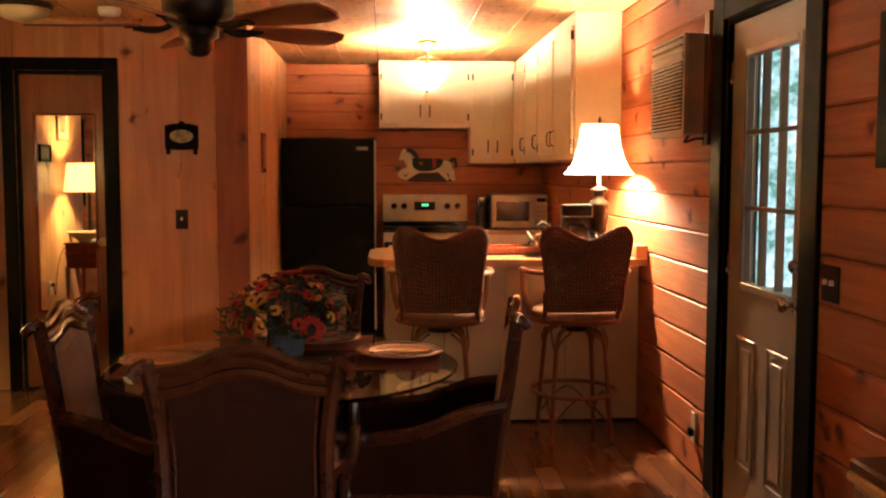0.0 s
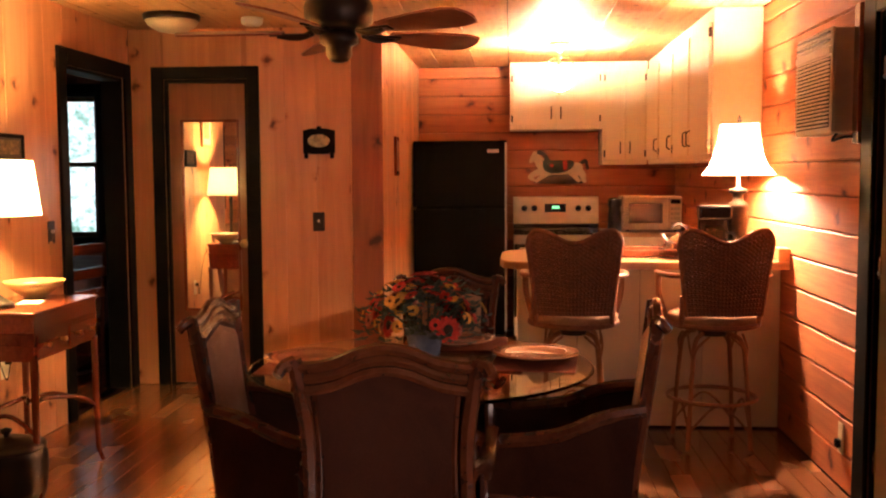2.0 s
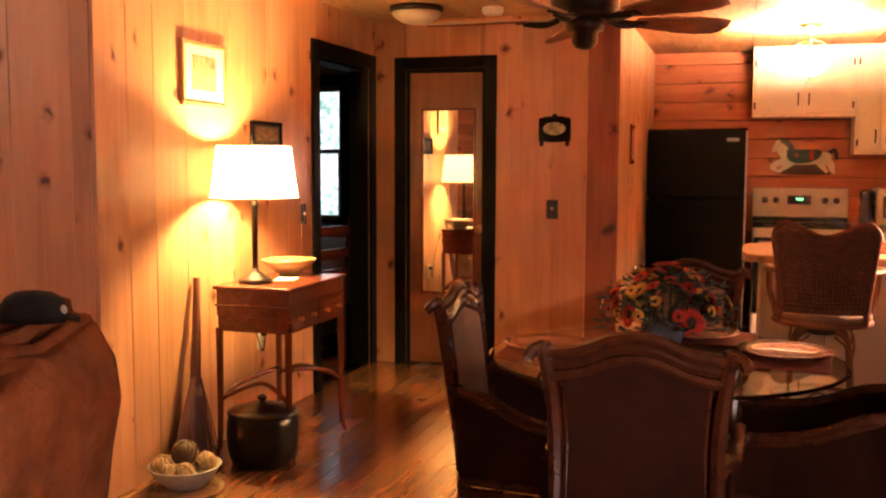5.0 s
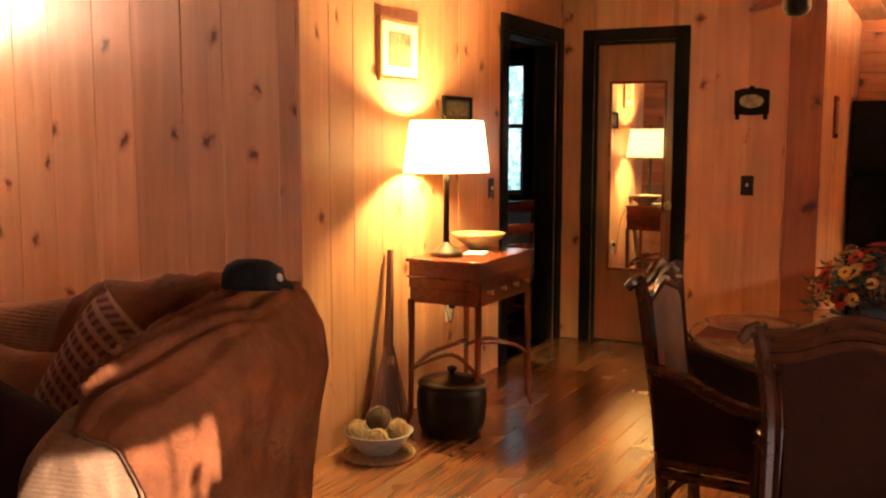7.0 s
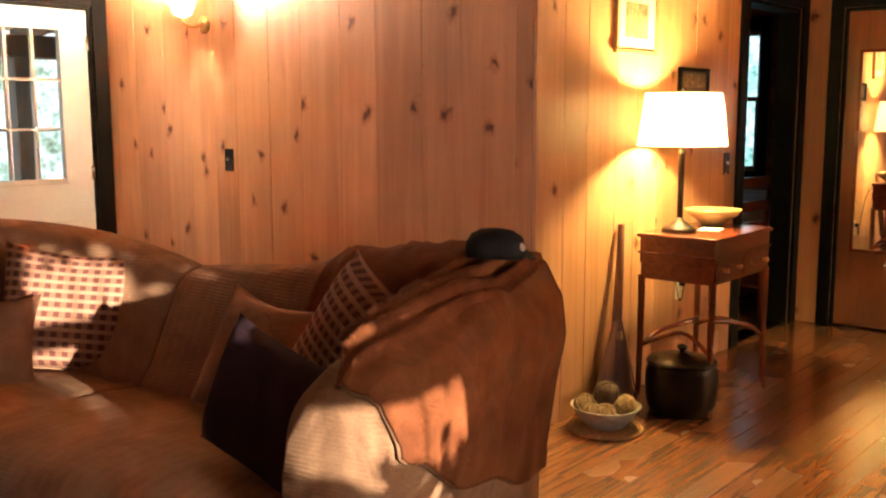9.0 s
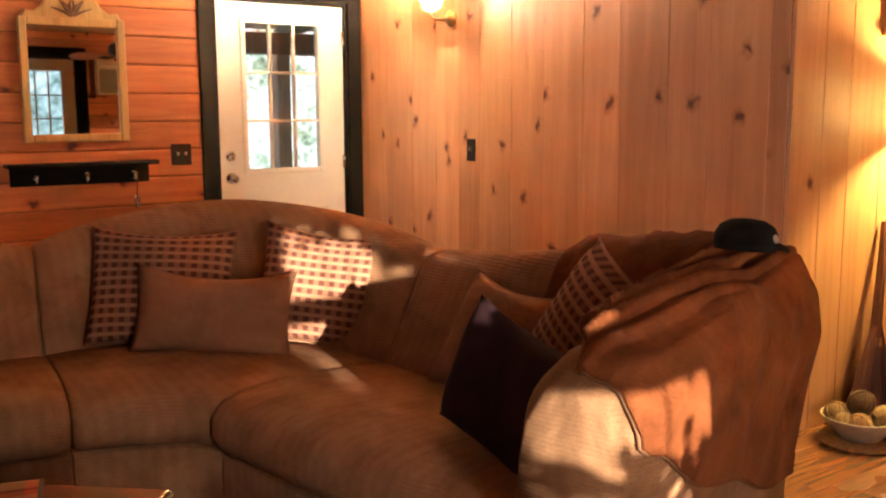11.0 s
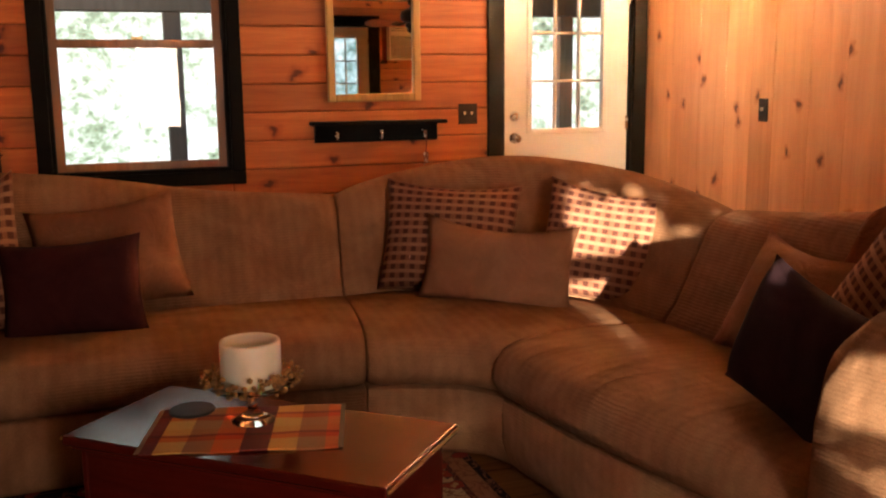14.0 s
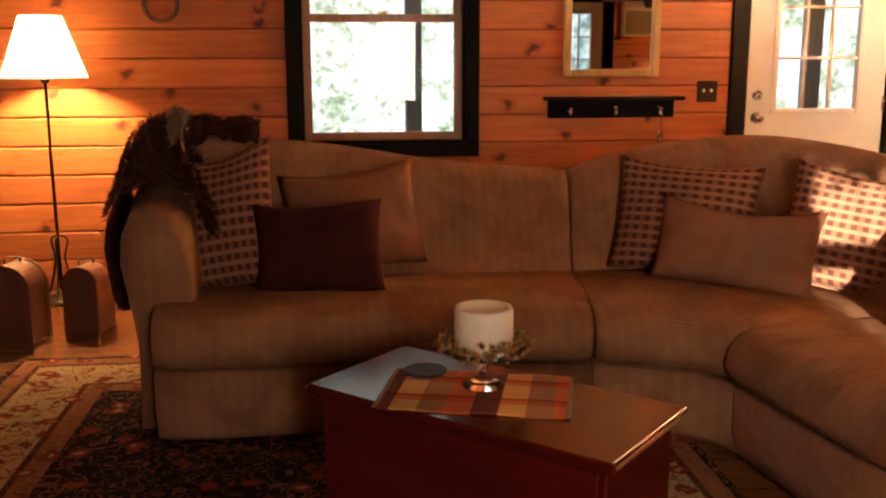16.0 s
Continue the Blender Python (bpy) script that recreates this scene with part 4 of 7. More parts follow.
def chest():
    c = thing("wooden_chest", "polished red mahogany chest used as a coffee table", "chest", pose(-2.905, 0.74, 0, 0, 0, 48.5))
    part("top", boxed(-0.45, 0.45, -0.215, 0.215, 0.418, 0.446, 0.006, 2), mahogany, c)
    part("front_panel", boxed(-0.40, 0.40, -0.185, -0.165, 0.06, 0.405, 0.004), mahogany, c)
    part("back_panel", boxed(-0.40, 0.40, 0.165, 0.185, 0.06, 0.405, 0.004), mahogany, c)
    for s in (-1, 1):
        part("end_panel", boxed(s * 0.40, s * 0.42, -0.185, 0.185, 0.06, 0.405, 0.004), mahogany, c)
        part("edge_moulding", boxed(s * 0.452, s * 0.4575, -0.21, 0.21, 0.432, 0.440, 0.001), edge_highlight, c, "gold-toned line for the highlight on the moulded edge")
    part("moulding", boxed(-0.435, 0.435, -0.20, 0.20, 0.405, 0.418, 0.004), mahogany, c)
    part("plinth", boxed(-0.435, 0.435, -0.20, 0.20, 0.016, 0.06, 0.006), mahogany, c)


chest()


def plaid(name):
    m, n, l, b = nodes_of(name)
    tc = n.new("ShaderNodeTexCoord")
    sp = n.new("ShaderNodeSeparateXYZ")
    l.new(tc.outputs["Object"], sp.inputs[0])
    bands = []
    columns = [(0.0, (0.13, 0.02, 0.022)), (0.25, (0.72, 0.46, 0.14)), (0.5, (0.40, 0.20, 0.09)), (0.75, (0.66, 0.17, 0.05))]
    rows = [(0.0, (1, 1, 1)), (0.42, (0.95, 0.42, 0.24)), (0.62, (0.5, 0.16, 0.14)), (0.72, (1, 0.85, 0.7))]
    for sock, freq, stops in ((sp.outputs[0], 3.7, columns), (sp.outputs[1], 7.0, rows)):
        f = n.new("ShaderNodeMath")
        f.operation = "MULTIPLY"
        f.inputs[1].default_value = freq
        l.new(sock, f.inputs[0])
        g = n.new("ShaderNodeMath")
        g.operation = "FRACT"
        l.new(f.outputs[0], g.inputs[0])
        r = ramp(n, stops)
        r.color_ramp.interpolation = "CONSTANT"
        l.new(g.outputs[0], r.inputs[0])
        bands.append(r.outputs[0])
    out = mix(n, l, "MULTIPLY", 1.0, bands[0], bands[1])
    fine = noise_tex(n, l, coords(n, l, (1, 1, 1)), 380, 2)
    r2 = ramp(n, [(0.3, (0.7,) * 3), (0.7, (1, 1, 1))])
    l.new(fine, r2.inputs[0])
    l.new(mix(n, l, "MULTIPLY", 1, out, r2.outputs[0]), b.inputs["Base Color"])
    b.inputs["Roughness"].default_value = 0.95
    bump(n, l, b, fine, 0.5, 0.002)
    return m


mat_bm = bmesh.new()
bmesh.ops.create_grid(mat_bm, x_segments=24, y_segments=16, size=0.5)
for v in mat_bm.verts:
    v.co = Vector((v.co.x * 0.47, v.co.y * 0.31, 0.0015 * math.sin(v.co.x * 14) * math.sin(v.co.y * 9)))
place = part("cloth_placemat", mat_bm, plaid("autumn_plaid"), at=pose(-2.917, 0.705, 0.452, 0, 0, 75))
place.modifiers.new("cloth", "SOLIDIFY").thickness = 0.004
for side in (-1, 1):
    fringe = bmesh.new()
    for k in range(60):
        y = -0.152 + 0.304 * k / 59
        tube(fringe, [(side * 0.234, y, 0.001), (side * 0.240, y, 0.0), (side * 0.246, y + 0.001 * math.sin(k * 2.3), -0.001)], 0.0012, 4)
    part("fringe", fringe, cord_edge, place)
tagged(place, "autumn plaid cloth placemat lying on the chest", "placemat")
bm = bmesh.new()
lathe(bm, [(0.056, 0), (0.06, 0.003), (0.06, 0.007), (0.057, 0.009), (0.03, 0.0085), (0.001, 0.0085)], 28)
tagged(part("coaster", bm, plain("black_rubber", (0.012, 0.011, 0.012), 0.55), at=pose(-3.08, 0.585, 0.4545)), "round black coaster on the placemat", "coaster")


def candle():
    c = thing("candle_stand", "thick cream candle with a berry ring on a glass stand", "candle", pose(-2.955, 0.727, 0.4545))
    bm = bmesh.new()
    lathe(bm, [(0.055, 0), (0.056, 0.004), (0.04, 0.012), (0.014, 0.028), (0.011, 0.045), (0.016, 0.06), (0.011, 0.072), (0.03, 0.084), (0.10, 0.092), (0.112, 0.10), (0.108, 0.102), (0.02, 0.094), (0.001, 0.094)], 28)
    part("glass_stand", bm, glass, c, smooth=True)
    bm = bmesh.new()
    lathe(bm, [(0.074, 0.096), (0.077, 0.10), (0.077, 0.208), (0.074, 0.214), (0.066, 0.214), (0.062, 0.205), (0.05, 0.19), (0.001, 0.186)], 32)
    wax = plain("cream_wax", (0.86, 0.78, 0.62), 0.45, 0, 0.06, 5, 0.03)
    wax.node_tree.nodes["Principled BSDF"].inputs["Subsurface Weight"].default_value = 0.2
    part("candle", bm, wax, c, smooth=True)
    rnd = random.Random(5)
    bm = bmesh.new()
    for k in range(230):
        a, rr = rnd.uniform(0, 2 * math.pi), rnd.uniform(0.082, 0.132)
        bmesh.ops.create_icosphere(bm, subdivisions=1, radius=rnd.uniform(0.004, 0.009), matrix=Matrix.Translation((rr * math.cos(a), rr * math.sin(a), 0.104 + rnd.uniform(-0.008, 0.03) * (1.3 - abs(rr - 0.105) * 20))))
    part("berry_ring", bm, plain("dried_berries", (0.36, 0.18, 0.05), 0.5, 0, 0.6, 60, 0.2), c, "ring of small dried amber berries", smooth=True)


candle()


def rug_mat():
    """Oriental pattern: a cream border of red blooms round a dark field."""
    m, n, l, b = nodes_of("oriental_rug")
    tc = n.new("ShaderNodeTexCoord")
    sp = n.new("ShaderNodeSeparateXYZ")
    l.new(tc.outputs["Object"], sp.inputs[0])

    def edge(sock, half):
        a = n.new("ShaderNodeMath")
        a.operation = "ABSOLUTE"
        l.new(sock, a.inputs[0])
        s = n.new("ShaderNodeMath")
        s.operation = "SUBTRACT"
        s.inputs[0].default_value = half
        l.new(a.outputs[0], s.inputs[1])
        return s.outputs[0]

    mn = n.new("ShaderNodeMath")
    mn.operation = "MINIMUM"
    l.new(edge(sp.outputs[0], 1.65), mn.inputs[0])
    l.new(edge(sp.outputs[1], 1.30), mn.inputs[1])
    base = ramp(n, [(0.0, (0.02, 0.013, 0.012)), (0.035, (0.34, 0.16, 0.08)), (0.10, (0.10, 0.03, 0.025)), (0.125, (0.50, 0.36, 0.20)), (0.36, (0.10, 0.03, 0.025)), (0.385, (0.32, 0.15, 0.08)), (0.46, (0.018, 0.014, 0.018))])
    base.color_ramp.interpolation = "CONSTANT"
    l.new(mn.outputs[0], base.inputs[0])
    vec = coords(n, l, (1, 1, 1), False)
    v = n.new("ShaderNodeTexVoronoi")
    v.inputs["Scale"].default_value = 8.5
    wob = n.new("ShaderNodeVectorMath")
    wob.operation = "MULTIPLY_ADD"
    wn3 = n.new("ShaderNodeTexNoise")
    wn3.inputs["Scale"].default_value = 22.0
    l.new(vec, wn3.inputs["Vector"])
    l.new(wn3.outputs["Color"], wob.inputs[0])
    wob.inputs[1].default_value = (0.07, 0.07, 0.07)
    l.new(vec, wob.inputs[2])
    l.new(wob.outputs[0], v.inputs["Vector"])
    bloom = ramp(n, [(0.0, (0.45, 0.30, 0.14)), (0.13, (0.28, 0.045, 0.03)), (0.28, (0.08, 0.05, 0.05)), (0.33, (1, 1, 1))])
    bloom.color_ramp.interpolation = "CONSTANT"
    l.new(v.outputs["Distance"], bloom.inputs[0])
    mask = ramp(n, [(0.30, (1, 1, 1)), (0.33, (0, 0, 0))])
    l.new(v.outputs["Distance"], mask.inputs[0])
    vine = ramp(n, [(0.44, (0, 0, 0)), (0.47, (1, 1, 1)), (0.50, (1, 1, 1)), (0.53, (0, 0, 0))])
    l.new(noise_tex(n, l, vec, 14.0, 1, 0.4, 1.6), vine.inputs[0])
    out = mix(n, l, "MIX", vine.outputs[0], base.outputs[0], (0.22, 0.09, 0.05))
    out = mix(n, l, "MIX", mask.outputs[0], out, bloom.outputs[0])
    dist = noise_tex(n, l, vec, 320, 2)
    r2 = ramp(n, [(0.3, (0.6,) * 3), (0.7, (1, 1, 1))])
    l.new(dist, r2.inputs[0])
    l.new(mix(n, l, "MULTIPLY", 1, out, r2.outputs[0]), b.inputs["Base Color"])
    b.inputs["Roughness"].default_value, b.inputs["Specular IOR Level"].default_value = 0.95, 0.05
    bump(n, l, b, dist, 0.6, 0.004)
    return m


rug_ob = tagged(part("oriental_rug", boxed(-1.65, 1.65, -1.30, 1.30, 0, 0.013, 0.004), rug_mat(), at=pose(-3.10, 0.25, 0.001)), "oriental rug with a cream floral border and dark field", "rug")

# floor lamp beside the sofa
iron = plain("dark_bronze", (0.03, 0.02, 0.014), 0.4, 0.7, 0.3, 30, 0.1)
linen = shade_cloth("linen_shade", (0.86, 0.74, 0.55), 0.5)


def floor_lamp():
    c = thing("floor_lamp", "bronze floor lamp with a pale pleated shade, lit", "lamp", pose(-5.86, -1.17, 0))
    bm = bmesh.new()
    lathe(bm, [(0.13, 0.0), (0.13, 0.012), (0.11, 0.02), (0.03, 0.03), (0.02, 0.06)], 28)
    part("foot", bm, iron, c, smooth=True)
    part("pole", tubed([(0, 0, 0.05), (0, 0, 0.6), (0, 0, 1.24)], 0.009, 10), iron, c)
    for k in range(3):
        a = k * 2.09
        part("scroll", tubed(spline([(0.01 * math.cos(a), 0.01 * math.sin(a), 0.36), (0.05 * math.cos(a), 0.05 * math.sin(a), 0.33), (0.03 * math.cos(a), 0.03 * math.sin(a), 0.22), (0.08 * math.cos(a), 0.08 * math.sin(a), 0.06), (0.12 * math.cos(a), 0.12 * math.sin(a), 0.012)], 5), 0.006, 6), iron, c)
    bm = bmesh.new()
    lathe(bm, [(0.02, 1.17), (0.026, 1.19), (0.012, 1.21), (0.016, 1.25), (0.010, 1.27)], 16)
    part("socket", bm, iron, c, smooth=True)
    bm = bmesh.new()
    for k in range(3):
        a = k * 2.09
        tube(bm, [(0, 0, 1.495), (0.102 * math.cos(a), 0.102 * math.sin(a), 1.505)], 0.002, 5)
    tube(bm, [(0, 0, 1.26), (0.05, 0, 1.32), (0.05, 0, 1.44), (0, 0, 1.50)], 0.002, 5)
    part("harp", bm, iron, c)
    bm = bmesh.new()
    seg = 40
    loops = [[((r + (0.003 if k % 2 else 0)) * math.cos(2 * math.pi * k / seg), (r + (0.003 if k % 2 else 0)) * math.sin(2 * math.pi * k / seg), z) for k in range(seg)] for r, z in ((0.215, 1.20), (0.158, 1.36), (0.104, 1.515))]
    rings(bm, loops, caps=False)
    part("shade", bm, linen, c)
    part("bulb", tubed([(0, 0, 1.27), (0, 0, 1.30)], 0.014, 10), brass, c)


floor_lamp()

# arched wooden boxes on the floor
box_wood = wood("dark_box_wood", (0.09, 0.03, 0.018), (0.17, 0.06, 0.03), "z", 0.5)
birch = wood("box_lid_wood", (0.15, 0.052, 0.026), (0.25, 0.095, 0.048), "x", 0.5)


def arched_box(x, y, w, h, turn, d=0.17):
    c = thing("arched_wooden_box", "arched dark wooden box with a brown curved lid", "box", pose(x, y, 0, 0, 0, turn), "boxes by the floor lamp")
    arch = [(-w / 2, 0)] + [(-w / 2 * math.cos(a), h - w / 2 + w / 2 * math.sin(a)) for a in [math.pi * k / 14 for k in range(15)]] + [(w / 2, 0)]
    for s, nm in ((-1, "front"), (1, "back")):
        bm = bmesh.new()
        rings(bm, [[(u, s * d / 2 - 0.009, z) for u, z in arch], [(u, s * d / 2 + 0.009, z) for u, z in arch]])
        part(nm, bm, box_wood, c)
    bm = bmesh.new()
    inner = [(u * 0.96, z * 0.985) for u, z in arch]
    rings(bm, [[(u, -d / 2 + 0.01, z) for u, z in inner], [(u, d / 2 - 0.01, z) for u, z in inner]])
    part("lid", bm, birch, c, "brown curved wooden lid")
    part("handle", tubed(spline([(-0.02, -0.03, h - 0.005), (-0.025, -0.015, h + 0.02), (0.025, 0.015, h + 0.02), (0.02, 0.03, h - 0.005)], 4), 0.004, 6), iron, c)


arched_box(-5.13, -1.17, 0.235, 0.37, 80)
arched_box(-5.25, -0.87, 0.17, 0.33, 80)

# west wall: mirror, peg shelf, switch, wreath
gilt = wood("gilded_oak", (0.34, 0.19, 0.06), (0.56, 0.35, 0.13), "z", 0.4, 0, 3, 0.1)


def hung(name, label, category, axis, plane, inward, kind=""):
    e = thing(name, label, category, kind=kind)
    e.matrix_basis = wall_frame(axis, plane + inward * 0.001, inward)
    return e


def wall_mirror():
    c = hung("wall_mirror", "wooden mirror with a carved arched crest", "mirror", "x", WEST, 1)
    y0, y1, z0, z1, w = 1.662, 2.232, 1.187, 1.865, 0.046
    for r in ((y0, y0 + w, z0, z1), (y1 - w, y1, z0, z1), (y0 + w, y1 - w, z0, z0 + w), (y0 + w, y1 - w, z1 - w, z1)):
        part("frame_rail", boxed(r[0], r[1], 0, 0.032, r[2], r[3], 0.008, 2), gilt, c)
    bm = boxed((y0 - y1) / 2 + w - 0.004, (y1 - y0) / 2 - w + 0.004, -0.002, 0.002, z0 + w - 0.004, z1 - w + 0.004)
    bm.transform(pose((y0 + y1) / 2, 0.018, 0, 0, 0, -2.4))
    part("mirror_glass", bm, mirror_mat, c)
    mid = (y0 + y1) / 2
    pts = [(-0.27, 0.0), (-0.25, 0.035), (-0.2, 0.03), (-0.16, 0.06), (-0.13, 0.11), (-0.06, 0.135), (0, 0.14), (0.06, 0.135), (0.13, 0.11), (0.16, 0.06), (0.2, 0.03), (0.25, 0.035), (0.27, 0.0)]
    bm = bmesh.new()
    rings(bm, [[(mid + u, 0.002, z1 + z - 0.002) for u, z in pts], [(mid + u, 0.022, z1 + z - 0.002) for u, z in pts], [(mid + u * 0.95, 0.028, z1 + z * 0.93) for u, z in pts]])
    part("crest", bm, gilt, c)
    carve = plain("carved_shadow_wood", (0.14, 0.06, 0.025), 0.5)
    for s in (-1, 1):
        for k in range(4):
            a = radians(25 + 32 * k)
            part("carved_leaf", tubed(spline([(mid + s * 0.005, 0.03, z1 + 0.012), (mid + s * (0.05 * math.cos(a) + 0.01), 0.037, z1 + 0.012 + 0.05 * math.sin(a)), (mid + s * (0.12 * math.cos(a)), 0.029, z1 + 0.012 + 0.095 * math.sin(a))], 5), 0.013, 6, 0.003), carve, c)


wall_mirror()


def peg_shelf():
    c = hung("peg_shelf", "black wooden peg shelf with metal hooks", "shelf", "x", WEST, 1)
    part("back_board", boxed(1.575, 2.335, 0, 0.022, 0.95, 1.052, 0.004), black_trim, c)
    part("shelf_board", boxed(1.547, 2.37, 0, 0.115, 1.053, 1.075, 0.005), black_trim, c)
    for y in (1.70, 1.97, 2.24):
        part("hook", tubed(spline([(y, 0.022, 1.012), (y, 0.06, 1.005), (y, 0.07, 0.985), (y, 0.052, 0.972), (y, 0.022, 0.985)], 4), 0.007, 8), nickel, c)
        bm = bmesh.new()
        bmesh.ops.create_uvsphere(bm, u_segments=12, v_segments=8, radius=0.014, matrix=Matrix.Translation((y, 0.066, 1.006)))
        part("knob", bm, nickel, c, smooth=True)


peg_shelf()
keys = hung("key_ring", "keys hanging from a hook on a short strap", "keys", "x", WEST, 1)
part("strap", tubed(spline([(2.25, 0.062, 0.985), (2.252, 0.056, 0.93), (2.248, 0.05, 0.88)], 4), 0.006, 6, None, 0.4), plain("red_strap", (0.25, 0.05, 0.04), 0.8), keys)
for k in range(3):
    part("key", boxed(2.236 + k * 0.009, 2.244 + k * 0.009, 0.044 + k * 0.004, 0.047 + k * 0.004, 0.80 + 0.008 * k, 0.878, 0.001), nickel, keys)


def switch_plate(axis, plane, inward, u, z, w, h, toggles, label, tag=False):
    c = hung("light_switch", label, "light switch", axis, plane, inward)
    part("plate", boxed(u - w / 2, u + w / 2, 0, 0.006, z - h / 2, z + h / 2, 0.003), iron, c)
    for k in range(toggles):
        uu = u + (k - (toggles - 1) / 2) * 0.046
        part("toggle", boxed(uu - 0.005, uu + 0.005, 0.004, 0.02, z - 0.004, z + 0.014, 0.002), plain("ivory_toggle", (0.75, 0.66, 0.5), 0.4), c)
    return c


switch_plate("x", WEST, 1, 2.54, 1.10, 0.125, 0.125, 2, "dark bronze double switch plate beside the door")
switch_plate("y", PINE, -1, -4.95, 1.13, 0.078, 0.125, 1, "dark bronze switch plate on the pine wall")
switch_plate("y", HALL, -1, -1.61, 1.10, 0.078, 0.125, 1, "dark bronze switch plate beside the closet door")
switch_plate("x", LAMPW, 1, 5.675, 1.10, 0.078, 0.125, 1, "dark bronze switch plate beside the bedroom doorway")
switch_plate("x", EAST, -1, 3.56, 1.05, 0.12, 0.12, 2, "dark bronze double switch plate beside the outside door")
rnd = random.Random(3)
bm = bmesh.new()
for k in range(4):
    ph = k * 1.6
    tube(bm, [(-0.605 + (0.088 + 0.008 * math.sin(7 * a + ph)) * math.cos(a), 0.014 + 0.008 * math.cos(6 * a + ph), 1.588 + (0.088 + 0.008 * math.sin(7 * a + ph)) * math.sin(a)) for a in [2 * math.pi * q / 40 for q in range(40)]], 0.007, 6, closed=True)
wreath = hung("twig_wreath", "small round wreath of twisted dark twigs", "wreath", "x", WEST, 1)
part("twigs", bm, box_wood, wreath, smooth=True)

# wall lamp on the pine wall
def sconce():
    c = hung("wall_lamp", "small brass wall lamp with a glass shade, lit", "lamp", "y", PINE, -1)
    bm = bmesh.new()
    lathe(bm, [(0.05, 0), (0.05, 0.008), (0.03, 0.02), (0.012, 0.025)], 20)
    bm.transform(pose(-5.14, 0, 1.88, -90, 0, 0))
    part("rose", bm, brass, c, smooth=True)
    part("arm", tubed(spline([(-5.14, 0.02, 1.88), (-5.14, 0.08, 1.865), (-5.14, 0.14, 1.88), (-5.14, 0.14, 1.915)], 5), 0.008, 8), brass, c)
    bm = bmesh.new()
    lathe(bm, [(0.012, 1.915), (0.045, 1.93), (0.062, 1.975), (0.075, 2.04)], 24, top=False)
    bm.transform(Matrix.Translation((-5.14, 0.14, 0)))
    part("shade", bm, shade_cloth("opal_glass", (0.95, 0.9, 0.8), 0.65), c, smooth=True)


sconce()


# ---- console table and the lamp wall ----
cherry_x = wood("cherry_wood", (0.10, 0.02, 0.008), (0.20, 0.046, 0.018), "y", 0.2, 0, 3, 0.1, 0.6, 24, 0.04)
cherry_z = wood("cherry_wood_upright", (0.10, 0.02, 0.008), (0.20, 0.046, 0.018), "z", 0.22, 0, 3, 0.1, 0.6, 24, 0.04)


def console_table():
    c = thing("console_table", "cherry wood console table with drawers and curved stretchers", "table", pose(-2.562, 4.80, 0) @ Matrix.Diagonal((1, 1, 1.047, 1)))
    hx, hy = 0.20, 0.322
    part("top", boxed(-hx, hx, -hy, hy, 0.772, 0.79, 0.005, 2), cherry_x, c)
    part("frieze", boxed(-hx + 0.012, hx - 0.012, -hy + 0.012, hy - 0.012, 0.655, 0.772, 0.002), cherry_x, c)
    part("bead", boxed(-hx + 0.004, hx - 0.004, -hy + 0.004, hy - 0.004, 0.70, 0.709, 0.003), cherry_x, c)
    part("apron", boxed(-hx + 0.016, hx - 0.016, -hy + 0.016, hy - 0.016, 0.585, 0.655, 0.003), cherry_x, c)
    for s in (-1, 1):
        d = part("drawer", boxed(hx - 0.014, hx - 0.006, s * 0.15 - 0.14, s * 0.15 + 0.14, 0.60, 0.692, 0.003), cherry_x, c)
        for u in (-0.075, 0.075):
            bm = bmesh.new()
            lathe(bm, [(0.008, 0), (0.006, 0.01), (0.012, 0.02), (0.01, 0.026), (0.001, 0.028)], 12)
            bm.transform(pose(hx - 0.006, s * 0.15 + u, 0.647, 0, 90, 0))
            part("knob", bm, brass, d, smooth=True)
    for sx in (-1, 1):
        for sy in (-1, 1):
            x, y = sx * (hx - 0.022), sy * (hy - 0.022)
            part("leg", tubed([(x, y, 0.60), (x, y, 0.3), (x + sx * 0.003, y + sy * 0.003, 0.06), (x + sx * 0.018, y + sy * 0.018, 0.004)], 0.0185, 8, 0.010), cherry_z, c)
    for s in (-1, 1):
        part("stretcher", tubed(spline([(s * (hx - 0.03), -hy + 0.03, 0.275), (s * (hx - 0.07), -0.2, 0.33), (s * 0.05, 0, 0.36), (s * (hx - 0.07), 0.2, 0.33), (s * (hx - 0.03), hy - 0.03, 0.275)], 6), 0.011, 8), cherry_x, c)
        part("end_stretcher", tubed(spline([(-hx + 0.03, s * (hy - 0.025), 0.28), (0, s * (hy - 0.10), 0.34), (hx - 0.03, s * (hy - 0.025), 0.28)], 6), 0.010, 8), cherry_x, c)


console_table()
shade_white = shade_cloth("white_drum_shade", (0.92, 0.86, 0.72), 0.5)


